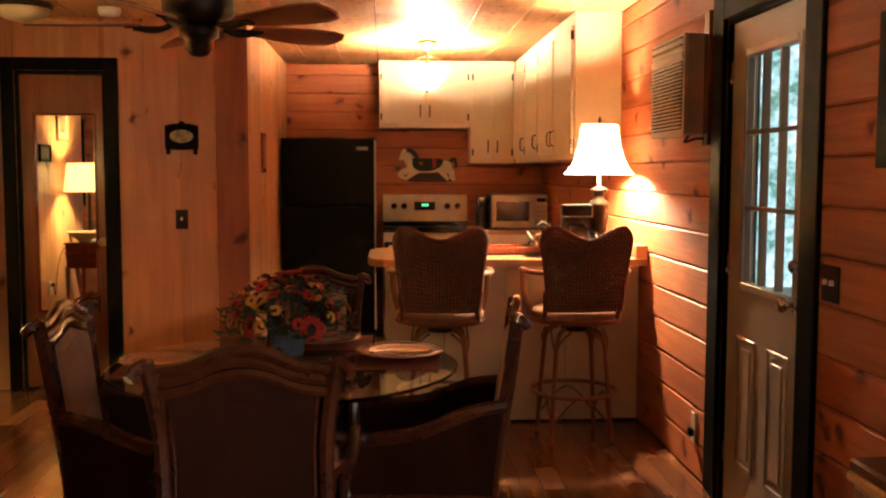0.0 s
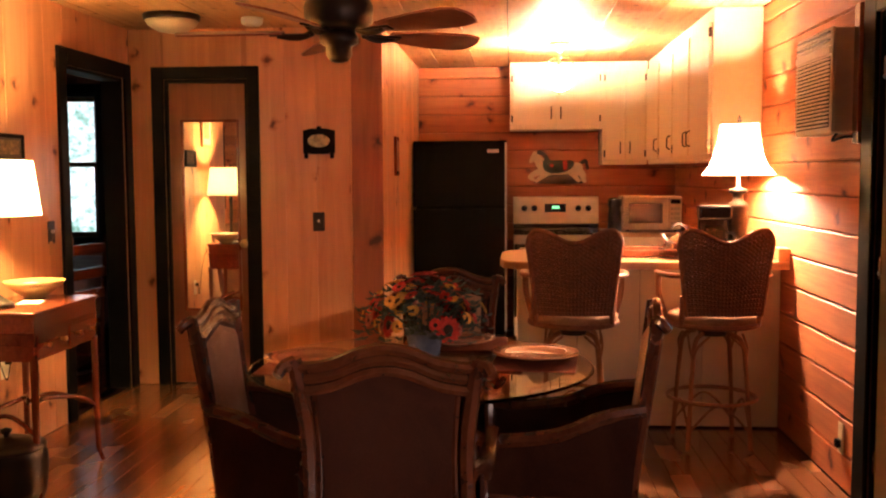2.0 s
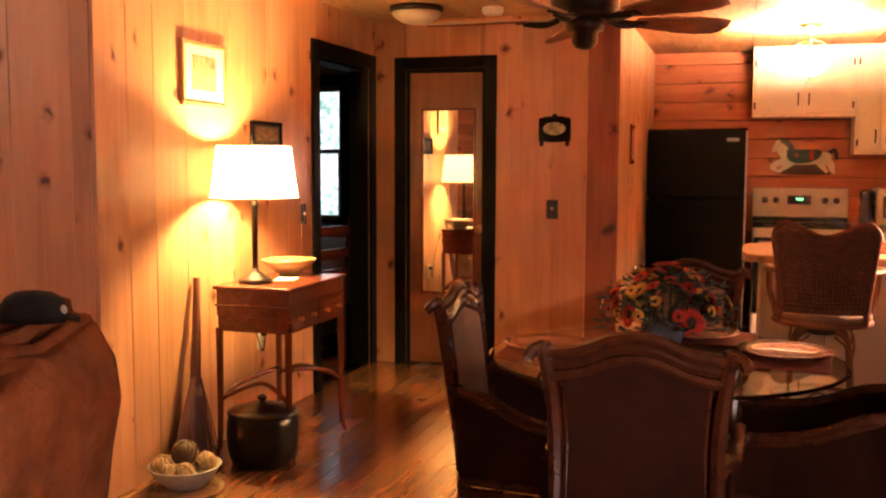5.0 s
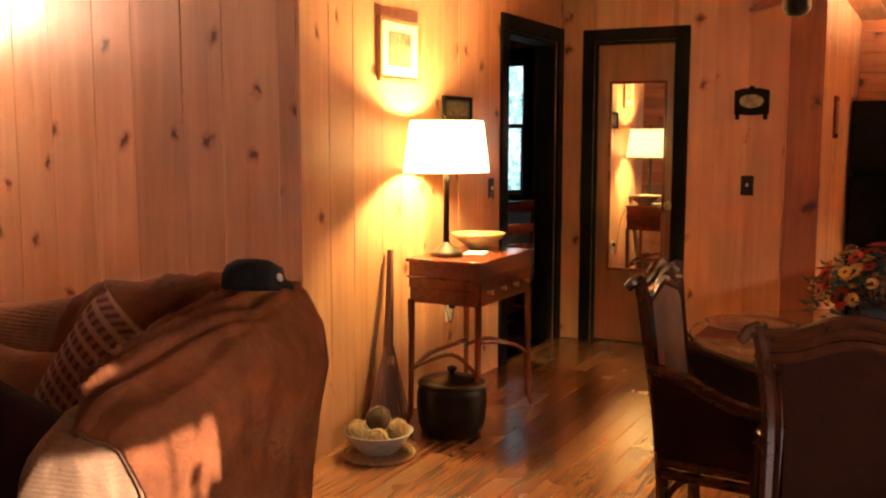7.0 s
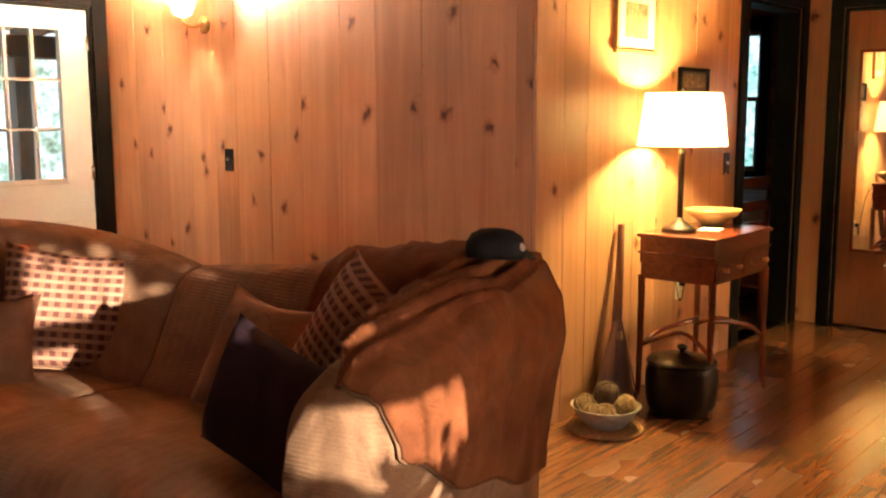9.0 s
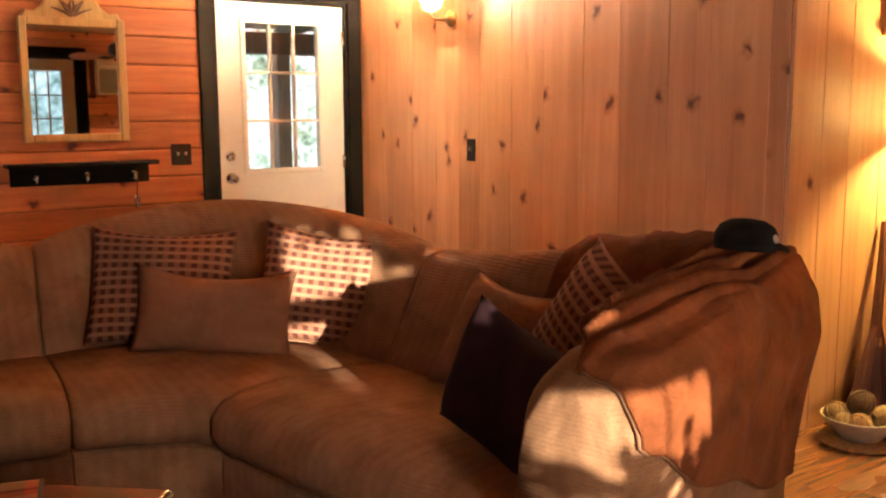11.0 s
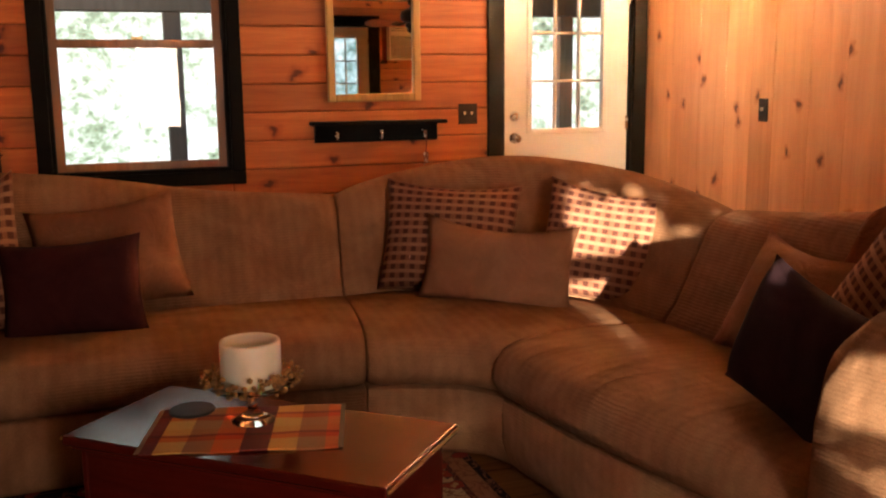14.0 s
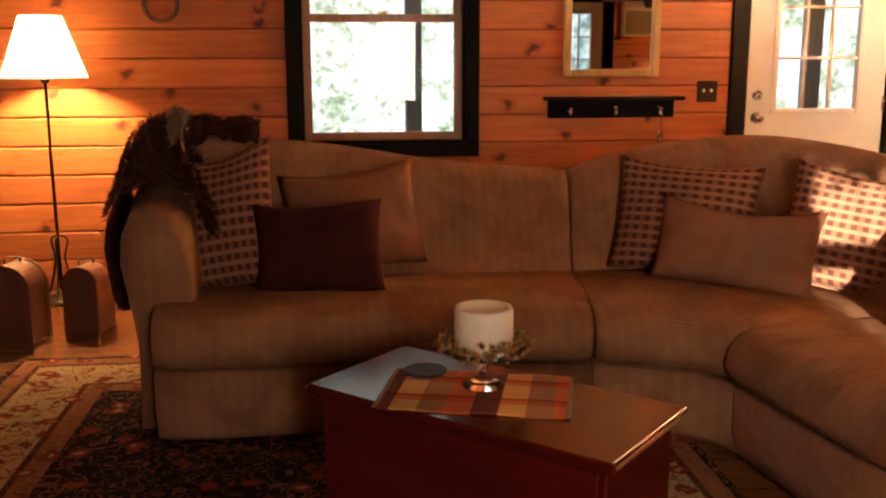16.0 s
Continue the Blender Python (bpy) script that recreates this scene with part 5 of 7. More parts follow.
def table_lamp():
    c = thing("table_lamp", "bronze table lamp with a white drum shade, lit", "lamp", pose(-2.640, 4.67, 0.828))
    bm = bmesh.new()
    lathe(bm, [(0.082, 0), (0.082, 0.012), (0.07, 0.02), (0.055, 0.026), (0.04, 0.04), (0.02, 0.052), (0.017, 0.065)], 28)
    part("base", bm, iron, c, smooth=True)
    bm = bmesh.new()
    lathe(bm, [(0.016, 0.06), (0.0155, 0.10), (0.015, 0.36), (0.018, 0.365), (0.018, 0.378), (0.012, 0.385), (0.012, 0.395), (0.02, 0.40), (0.02, 0.407), (0.01, 0.415), (0.01, 0.435)], 18)
    part("column", bm, iron, c, smooth=True)
    bm = bmesh.new()
    lathe(bm, [(0.2075, 0.404), (0.208, 0.409), (0.176, 0.648), (0.1755, 0.652)], 40, top=False)
    part("shade", bm, shade_white, c, smooth=True)
    for r, z in ((0.208, 0.405), (0.176, 0.650)):
        part("trim_ring", tubed(circle((0, 0, z), r, 40), 0.003, 6, closed=True), plain("shade_trim", (0.7, 0.62, 0.46), 0.7), c)
    bm = bmesh.new()
    tube(bm, [(0, 0, 0.425), (0.045, 0, 0.485), (0.045, 0, 0.605), (0, 0, 0.652), (-0.045, 0, 0.605), (-0.045, 0, 0.485), (0, 0, 0.425)], 0.002, 5)
    for k in range(3):
        tube(bm, [(0, 0, 0.649), (0.174 * math.cos(k * 2.09), 0.174 * math.sin(k * 2.09), 0.649)], 0.002, 5)
    part("harp", bm, iron, c)
    bm = bmesh.new()
    lathe(bm, [(0.005, 0.650), (0.011, 0.662), (0.008, 0.674), (0.001, 0.678)], 12)
    part("finial", bm, iron, c, smooth=True)


table_lamp()
bm = bmesh.new()
lathe(bm, [(0.045, 0), (0.05, 0.006), (0.06, 0.012), (0.115, 0.05), (0.142, 0.082), (0.137, 0.083), (0.108, 0.053), (0.055, 0.018), (0.001, 0.014)], 32)
tagged(part("wooden_bowl", bm, wood("bowl_wood", (0.30, 0.17, 0.07), (0.48, 0.31, 0.15), "x", 0.35, 0, 3, 0.1, 0.3), smooth=True, at=pose(-2.62, 4.99, 0.828)), "wide turned wooden bowl on the console table", "bowl")
bm = bmesh.new()
lathe(bm, [(0.03, 0), (0.055, 0.02), (0.05, 0.04), (0.001, 0.052)], 14)
tagged(part("seashell", bm, plain("pale_shell", (0.75, 0.68, 0.55), 0.4, 0, 0.2, 40, 0.3), smooth=True, at=pose(-2.63, 4.975, 0.852, 8, 6, 0)), "pale rounded shell lying in the bowl", "shell")
tagged(part("paper_card", boxed(-0.05, 0.05, -0.07, 0.07, 0, 0.0015), plain("white_paper", (0.82, 0.8, 0.74), 0.7, 0, 0.03), at=pose(-2.55, 4.82, 0.8285, 0, 0, 14)), "white paper card lying on the console table", "card")


def picture(name, label, axis, plane, inward, u0, u1, z0, z1, w, d, frame_mat, mat_mat, inner, paint):
    c = hung(name, label, "picture", axis, plane, inward)
    for r in ((u0, u0 + w, z0, z1), (u1 - w, u1, z0, z1), (u0 + w, u1 - w, z0, z0 + w), (u0 + w, u1 - w, z1 - w, z1)):
        part("frame_rail", boxed(r[0], r[1], 0, d, r[2], r[3], 0.003), frame_mat, c)
    part("mount", boxed(u0 + w - 0.003, u1 - w + 0.003, 0.002, d - 0.010, z0 + w - 0.003, z1 - w + 0.003), mat_mat, c)
    if inner:
        part("print", boxed(u0 + inner, u1 - inner, d - 0.011, d - 0.008, z0 + inner * 0.85, z1 - inner * 0.7), paint, c)
    return c


tan_frame = wood("tan_frame_wood", (0.36, 0.19, 0.075), (0.52, 0.31, 0.14), "z", 0.4)
picture("framed_print", "small framed print in a wide pale mount", "x", LAMPW, 1, 4.405, 4.795, 1.66, 1.962, 0.022, 0.022, tan_frame, plain("cream_mount", (0.72, 0.62, 0.46), 0.8, 0, 0.05), 0.09, plain("soft_print", (0.45, 0.26, 0.14), 0.7, 0, 0.7, 14))
picture("small_dark_picture", "small dark framed picture beside the lamp", "x", LAMPW, 1, 5.05, 5.39, 1.48, 1.62, 0.02, 0.02, black_trim, plain("dark_mount", (0.03, 0.022, 0.016), 0.7), 0.045, plain("dim_print", (0.14, 0.09, 0.05), 0.7, 0, 0.8, 30))
tag = hung("key_tag", "pale wooden key tag hanging under the switch", "key tag", "x", LAMPW, 1)
part("string", tubed([(5.66, 0.024, 1.10), (5.66, 0.012, 1.05)], 0.0015, 5), cord_edge, tag)
part("tag", boxed(5.64, 5.68, 0.004, 0.010, 0.975, 1.05, 0.004), tan_frame, tag)
outlet = hung("wall_outlet", "ivory wall outlet under the console table", "outlet", "x", LAMPW, 1)
part("plate", boxed(5.10, 5.18, 0, 0.006, 0.40, 0.52, 0.003), plain("ivory_plastic", (0.78, 0.7, 0.55), 0.35), outlet)
for z in (0.435, 0.485):
    part("socket", boxed(5.122, 5.158, 0.005, 0.008, z - 0.014, z + 0.014, 0.004), plain("ivory_socket", (0.7, 0.62, 0.48), 0.35), outlet)
part("plug", boxed(5.126, 5.154, 0.008, 0.035, 0.472, 0.498, 0.004), black_cloth, outlet)
part("cord", tubed(spline([(5.14, 0.03, 0.472), (5.10, 0.03, 0.40), (5.02, 0.03, 0.55), (4.90, 0.04, 0.72), (4.85, 0.12, 0.84)], 6), 0.003, 6), black_cloth, outlet)

# oval plaque and slim plaque
plq = hung("oval_plaque", "black wooden plaque with a pale oval picture", "plaque", "y", HALL, -1)
pts = [(-0.105, -0.075), (-0.03, -0.082), (0.03, -0.082), (0.105, -0.075), (0.105, 0.072), (0.05, 0.085), (0.018, 0.085), (0.012, 0.10), (-0.012, 0.10), (-0.018, 0.085), (-0.05, 0.085), (-0.105, 0.072)]
bm = bmesh.new()
rings(bm, [[(-1.60 + u, 0, 1.625 + z) for u, z in pts], [(-1.60 + u, 0.014, 1.625 + z) for u, z in pts], [(-1.60 + u * 0.95, 0.018, 1.625 + z * 0.95) for u, z in pts]])
part("board", bm, black_trim, plq)
bm = bmesh.new()
lathe(bm, [(0.07, 0), (0.07, 0.004), (0.06, 0.006), (0.001, 0.006)], 32)
bm.transform(Matrix.Translation((-1.60, 0.018, 1.63)) @ Matrix.Diagonal((1.05, 1, 0.6, 1)) @ pose(0, 0, 0, -90, 0, 0))
part("oval", bm, plain("oval_print", (0.42, 0.36, 0.22), 0.6, 0, 0.6, 30), plq, "pale oval picture", smooth=True)
for u in (-0.085, 0.085):
    part("peg", boxed(-1.60 + u - 0.012, -1.60 + u + 0.012, 0, 0.02, 1.515, 1.552, 0.003), black_trim, plq)
slim = hung("slim_plaque", "slim red-brown plaque on the pine side wall", "plaque", "x", KWALL, 1)
part("board", boxed(7.42, 7.62, 0, 0.016, 1.40, 1.68, 0.004), cherry_z, slim)
part("inset", boxed(7.45, 7.59, 0.014, 0.019, 1.43, 1.65, 0.002), plain("plaque_print", (0.2, 0.08, 0.05), 0.6, 0, 0.5, 40), slim)

# closet door with its long mirror
mdoor = tagged(new("door_3"), "flat wooden closet door with a long mirror", "door", kind="structure")
# the door stands a hand's breadth short of shut
mdoor.matrix_basis = wall_frame("y", HALL, -1) @ pose(-2.613, -0.022, 0, 0, 0, -2.7) @ pose(2.613, 0.022, 0)
part("door_leaf", boxed(MDOOR[0] + 0.022, MDOOR[1] - 0.022, -0.06, -0.022, 0.012, 2.017, 0.003), wood("closet_door_wood", (0.17, 0.052, 0.018), (0.26, 0.09, 0.034), "z", 0.35, 0, 3, 0.1, 0.3), mdoor)
mx0, mx1, mz0, mz1, mw = -2.533, -2.145, 0.50, 1.777, 0.018
for r in ((mx0, mx0 + mw, mz0, mz1), (mx1 - mw, mx1, mz0, mz1), (mx0 + mw, mx1 - mw, mz0, mz0 + mw), (mx0 + mw, mx1 - mw, mz1 - mw, mz1)):
    part("mirror_frame", boxed(r[0], r[1], -0.022, -0.006, r[2], r[3], 0.003), cherry_z, mdoor)
part("mirror_glass", boxed(mx0 + mw - 0.003, mx1 - mw + 0.003, -0.021, -0.014, mz0 + mw - 0.003, mz1 - mw + 0.003), mirror_mat, mdoor)
bm = bmesh.new()
lathe(bm, [(0.03, 0), (0.03, 0.005), (0.011, 0.01), (0.011, 0.03), (0.026, 0.042), (0.027, 0.055), (0.001, 0.066)], 16)
bm.transform(Matrix.Translation((-2.117, -0.022, 0.955)) @ pose(0, 0, 0, -90, 0, 0))
part("knob", bm, brass, mdoor, smooth=True)

# crock, bowl of balls, broom
glaze = plain("black_enamel", (0.010, 0.008, 0.007), 0.3, 0, 0.4, 10, 0.03, 0.1, shine=0.3)


def crock():
    c = thing("lidded_pot", "black enamel pot with a lid and handle", "pot", pose(-2.52, 4.50, 0))
    bm = bmesh.new()
    lathe(bm, [(0.12, 0.0), (0.145, 0.01), (0.160, 0.06), (0.168, 0.14), (0.166, 0.20), (0.156, 0.235), (0.15, 0.24)], 36)
    part("body", bm, glaze, c, smooth=True)
    bm = bmesh.new()
    lathe(bm, [(0.160, 0.236), (0.164, 0.243), (0.155, 0.256), (0.10, 0.272), (0.03, 0.278), (0.02, 0.285)], 36)
    part("lid", bm, glaze, c, smooth=True)
    bm = bmesh.new()
    lathe(bm, [(0.014, 0.278), (0.012, 0.295), (0.025, 0.308), (0.024, 0.32), (0.001, 0.327)], 16)
    part("knob", bm, glaze, c, smooth=True)


crock()
straw = plain("woven_straw", (0.40, 0.24, 0.10), 0.8, 0, 0.4, 40, 0.4)
bm = bmesh.new()
for k in range(9):
    tube(bm, circle((0, 0, 0.008), 0.014 + k * 0.018, 30), 0.0085, 6, closed=True)
tagged(part("woven_mat", bm, straw, smooth=True, at=pose(-2.66, 4.06, 0.001)), "round woven straw mat under the bowl", "mat")
bm = bmesh.new()
lathe(bm, [(0.08, 0), (0.085, 0.006), (0.12, 0.04), (0.148, 0.085), (0.156, 0.092), (0.150, 0.094), (0.115, 0.047), (0.078, 0.014), (0.001, 0.012)], 36)
tagged(part("ceramic_bowl", bm, plain("grey_glazed_stoneware", (0.42, 0.38, 0.32), 0.3, 0, 0.3, 20, 0.1), smooth=True, at=pose(-2.66, 4.06, 0.018)), "grey stoneware bowl holding decorative balls", "bowl")
ball_a = plain("tan_twine", (0.42, 0.27, 0.12), 0.85, 0, 0.5, 30, 0.8, fine=120)
ball_b = plain("dark_twig_ball", (0.14, 0.08, 0.035), 0.85, 0, 0.6, 26, 0.8, fine=90)
for x, y, z, r, mt in ((-0.075, -0.05, 0.088, 0.052, ball_a), (0.07, 0.05, 0.09, 0.05, ball_a), (-0.03, 0.075, 0.10, 0.048, ball_a), (0.045, -0.075, 0.082, 0.043, ball_a), (-0.02, -0.085, 0.078, 0.038, ball_a), (0.0, 0.0, 0.145, 0.055, ball_b)):
    c = thing("decorative_ball", "round ball wound from straw twine", "ball", pose(-2.66 + x, 4.06 + y, 0.018 + z), "balls in the bowl")
    bm = bmesh.new()
    bmesh.ops.create_icosphere(bm, subdivisions=3, radius=r * 0.97)
    part("core", bm, mt, c, smooth=True)
    rr = random.Random(int(r * 1e4) + int(x * 1000))
    for k in range(7):
        bm = bmesh.new()
        m3 = Euler((rr.uniform(0, 6), rr.uniform(0, 6), rr.uniform(0, 6))).to_matrix()
        tube(bm, [m3 @ Vector((r * math.cos(a), r * math.sin(a), 0)) for a in [2 * math.pi * q / 20 for q in range(20)]], 0.003, 5, closed=True)
        part("twine", bm, mt, c, smooth=True)


def broom():
    c = thing("hearth_broom", "dark twig broom leaning against the wall", "broom")
    part("handle", tubed([(-2.845, 4.48, 0.86), (-2.82, 4.43, 0.62), (-2.79, 4.36, 0.36)], 0.016, 8, 0.026), box_wood, c)
    bm = bmesh.new()
    rr = random.Random(9)
    for k in range(150):
        a, s = rr.uniform(0, 6.28), rr.uniform(0, 1) ** 0.5
        dx, dy = 0.05 * s * math.cos(a), 0.20 * s * math.sin(a)
        tube(bm, [(-2.785 + dx * 0.25, 4.36 + dy * 0.16, 0.42), (-2.775 + dx * 0.5, 4.335 + dy * 0.6, 0.24), (-2.76 + dx, 4.31 + dy, rr.uniform(0.004, 0.03))], 0.004, 4, 0.0025)
    tagged(part("twig_brush", bm, box_wood, c), kind="stuff")
    part("binding", tubed([(-2.79, 4.36, 0.37), (-2.785, 4.355, 0.33)], 0.031, 10), straw, c)


broom()

# bedroom, seen through the doorway
bed = thing("bed", "bed with a pale pink cover and a wooden post", "bed", pose(-3.75, 7.75, 0))
part("mattress", boxed(-0.55, 0.42, -0.95, 0.95, 0.30, 0.72, 0.06, 3), fabric("pink_cover", (0.55, 0.36, 0.36), (0.72, 0.55, 0.55)), bed, smooth=True)
part("bed_frame", boxed(-0.57, 0.45, -0.98, 0.98, 0.10, 0.30, 0.01), cherry_z, bed)
for sx in (-0.57, 0.45):
    for sy in (-0.98, 0.98):
        part("post", tubed([(sx, sy, 0.0), (sx, sy, 0.55), (sx, sy, 1.0)], 0.032, 10, 0.022), cherry_z, bed)
chair_b = thing("bedroom_chair", "red-brown wooden chair just inside the bedroom", "chair", pose(-3.32, 6.66, 0, 0, 0, -12))
for s in (-1, 1):
    part("back_post", tubed([(0.20, s * 0.18, 0.0), (0.20, s * 0.18, 0.45), (0.25, s * 0.18, 1.02)], 0.016, 8), cherry_z, chair_b)
    part("leg", tubed([(-0.18, s * 0.19, 0.0), (-0.18, s * 0.19, 0.44)], 0.016, 8), cherry_z, chair_b)
part("seat", boxed(-0.21, 0.21, -0.21, 0.21, 0.43, 0.465, 0.01), cherry_x, chair_b)
for z in (0.60, 0.74, 0.90):
    part("slat", boxed(0.205 + (z - 0.45) * 0.08, 0.222 + (z - 0.45) * 0.08, -0.17, 0.17, z, z + 0.07, 0.004), cherry_x, chair_b)
part("stretcher", tubed([(-0.18, 0.19, 0.2), (0.20, 0.18, 0.2)], 0.009, 6), cherry_z, chair_b)
part("stretcher", tubed([(-0.18, -0.19, 0.2), (0.20, -0.18, 0.2)], 0.009, 6), cherry_z, chair_b)


# ---- dining table and chairs ----
rattan = plain("dark_rattan", (0.07, 0.02, 0.009), 0.2, 0, 0.4, 18, 0.08, 0.5)
leather = fabric("brown_woven_panel", (0.026, 0.009, 0.006), (0.048, 0.017, 0.010), 0, "y", 0.6, 260)
seat_dark = fabric("dark_seat_cushion", (0.016, 0.010, 0.009), (0.035, 0.022, 0.018))
pale_weave = fabric("pale_woven_panel", (0.30, 0.165, 0.095), (0.42, 0.25, 0.155), 0, "y", 0.6, 260)


def dining_chair():
    """Faces +y; its origin is on the floor under the back edge of the seat."""
    c = thing("dining_chair", "dark rattan dining armchair with an arched woven back", "chair", group="chairs round the table")
    lean = lambda z: -0.005 - 0.13 * max(0, z - 0.46)
    for s in (-1, 1):
        part("back_post", tubed(spline([(s * 0.205, 0.02, 0.0), (s * 0.205, 0.0, 0.46), (s * 0.198, lean(0.75), 0.75), (s * 0.212, lean(0.9), 0.90), (s * 0.228, lean(0.985), 0.985)], 5), 0.021, 8), rattan, c)
        part("post_cane", tubed(spline([(s * 0.178, 0.012, 0.46), (s * 0.168, lean(0.75) + 0.004, 0.75), (s * 0.178, lean(0.9) + 0.004, 0.92)], 5), 0.012, 8), rattan, c)
        part("leg", tubed(spline([(s * 0.235, 0.47, 0.0), (s * 0.23, 0.46, 0.3), (s * 0.235, 0.455, 0.46)], 4), 0.022, 8), rattan, c)
        part("arm", tubed(spline([(s * 0.205, lean(0.705), 0.705), (s * 0.232, 0.08, 0.685), (s * 0.25, 0.22, 0.63), (s * 0.26, 0.40, 0.608), (s * 0.268, 0.50, 0.63), (s * 0.275, 0.545, 0.652)], 6), 0.023, 8), rattan, c)
        part("arm_post", tubed(spline([(s * 0.235, 0.46, 0.44), (s * 0.24, 0.475, 0.55), (s * 0.262, 0.475, 0.63)], 5), 0.02, 8), rattan, c)
        side = [(0.0, 0.44), (-0.02, 0.695), (0.08, 0.672), (0.22, 0.617), (0.40, 0.596), (0.45, 0.604), (0.45, 0.44)]
        bm = bmesh.new()
        rings(bm, [[(s * 0.232, y, z) for y, z in side], [(s * 0.242, y, z) for y, z in side]])
        part("arm_panel", bm, leather, c)
        for k in (0, 1):
            part("seat_rail", tubed([(s * (0.218 + 0.012 * k), 0.0, 0.425 - 0.034 * k), (s * (0.238 + 0.01 * k), 0.46, 0.425 - 0.034 * k)], 0.017, 8), rattan, c)
        part("brace", tubed(spline([(s * 0.225, 0.10, 0.395), (s * 0.215, 0.035, 0.33), (s * 0.208, 0.018, 0.22)], 4), 0.011, 6), rattan, c)
        part("brace", tubed(spline([(s * 0.236, 0.36, 0.395), (s * 0.236, 0.43, 0.33), (s * 0.235, 0.462, 0.22)], 4), 0.011, 6), rattan, c)
        part("stretcher", tubed([(s * 0.207, 0.02, 0.14), (s * 0.234, 0.465, 0.14)], 0.011, 6), rattan, c)
    part("cross_stretcher", tubed([(-0.22, 0.25, 0.14), (0.22, 0.25, 0.14)], 0.011, 6), rattan, c)
    for k in range(3):
        z = 0.985 - 0.026 * k
        pts = [(-0.232, z - 0.012), (-0.20, z - 0.022), (-0.13, z - 0.012), (-0.06, z + 0.014), (0, z + 0.022), (0.06, z + 0.014), (0.13, z - 0.012), (0.20, z - 0.022), (0.232, z - 0.012)]
        part("top_rail", tubed(spline([(u, lean(z) + 0.006 * (k == 1), q) for u, q in pts], 4), 0.0155, 8), rattan, c)
    for s in (-1, 1):
        part("rail_curl", tubed(spline([(s * 0.225, lean(0.975), 0.975), (s * 0.25, lean(0.98) - 0.012, 0.968), (s * 0.262, lean(0.97) - 0.03, 0.95)], 4), 0.019, 8, 0.014), rattan, c)
    bm = bmesh.new()
    front, back = [], []
    for side, off in ((1, 0.012), (-1, -0.010)):
        loop = []
        for u, z in [(-0.165, 0.47), (0.165, 0.47), (0.16, 0.75), (0.172, 0.915), (0.13, 0.918), (0.06, 0.945), (0, 0.953), (-0.06, 0.945), (-0.13, 0.918), (-0.172, 0.915), (-0.16, 0.75)]:
            loop.append((u, lean(z) + off, z))
        (front if side == 1 else back).extend(loop)
    rings(bm, [back, front])
    part("back_panel", bm, leather, c)
    bm = bmesh.new()
    rings(bm, [[(u, lean(z) + 0.0125 + 0.012 * k, 0.5 + (z - 0.5)) for u, z in [(-0.155 + 0.02 * k, 0.50 + 0.02 * k), (0.155 - 0.02 * k, 0.50 + 0.02 * k), (0.15 - 0.02 * k, 0.75), (0.155 - 0.02 * k, 0.90 - 0.02 * k), (0, 0.935 - 0.02 * k), (-0.155 + 0.02 * k, 0.90 - 0.02 * k), (-0.15 + 0.02 * k, 0.75)]] for k in (0, 1)])
    part("back_cushion", bm, pale_weave, c, "paler woven back cushion")
    bm = boxed(-0.225, 0.225, 0.02, 0.485, 0.43, 0.505, 0.03, 3)
    part("seat", bm, seat_dark, c, smooth=True)
    for k in (0, 1):
        part("front_rail", tubed([(-0.235, 0.465, 0.425 - 0.034 * k), (0.235, 0.465, 0.425 - 0.034 * k)], 0.017, 8), rattan, c)
        part("rear_rail", tubed([(-0.205, 0.0, 0.425 - 0.034 * k), (0.205, 0.0, 0.425 - 0.034 * k)], 0.017, 8), rattan, c)
    return c


chair = dining_chair()
SLIM = Matrix.Diagonal((0.93, 1, 1, 1))
chair.matrix_basis = pose(-0.635, 2.80, 0, 0, 0, 2) @ SLIM
copy_thing(chair, pose(-1.21, 3.52, 0, 0, 0, -92) @ SLIM)
copy_thing(chair, pose(0.03, 3.58, 0, 0, 0, 84) @ SLIM)
copy_thing(chair, pose(-0.60, 4.46, 0, 0, 0, 182) @ SLIM)

table_glass = clear("table_glass", (0.86, 0.95, 0.92))


def dining_table():
    c = thing("dining_table", "round glass dining table on a dark rattan pedestal", "table", pose(-0.655, 3.86, 0))
    bm = bmesh.new()
    lathe(bm, [(0.585, 0.738), (0.592, 0.741), (0.594, 0.744), (0.592, 0.747), (0.585, 0.75)], 72)
    part("glass_top", bm, table_glass, c, smooth=False)
    for k in range(8):
        a = k * math.pi / 4 + 0.2
        part("cane", tubed(spline([(0.27 * math.cos(a), 0.27 * math.sin(a), 0.01), (0.15 * math.cos(a), 0.15 * math.sin(a), 0.25), (0.12 * math.cos(a), 0.12 * math.sin(a), 0.42), (0.20 * math.cos(a), 0.20 * math.sin(a), 0.62), (0.33 * math.cos(a), 0.33 * math.sin(a), 0.722)], 6), 0.020, 8), rattan, c)
    for r, z in ((0.27, 0.022), (0.335, 0.72), (0.135, 0.36), (0.125, 0.42)):
        part("ring", tubed(circle((0, 0, z), r, 40), 0.017, 8, closed=True), rattan, c)


dining_table()
mat_cloth = fabric("rust_placemat", (0.16, 0.045, 0.025), (0.28, 0.09, 0.045), 0, "y", 0.9, 300)
copper_plate = plain("copper_glaze", (0.46, 0.24, 0.14), 0.2, 0.3, 0.15, 12, 0.03, 0.3)
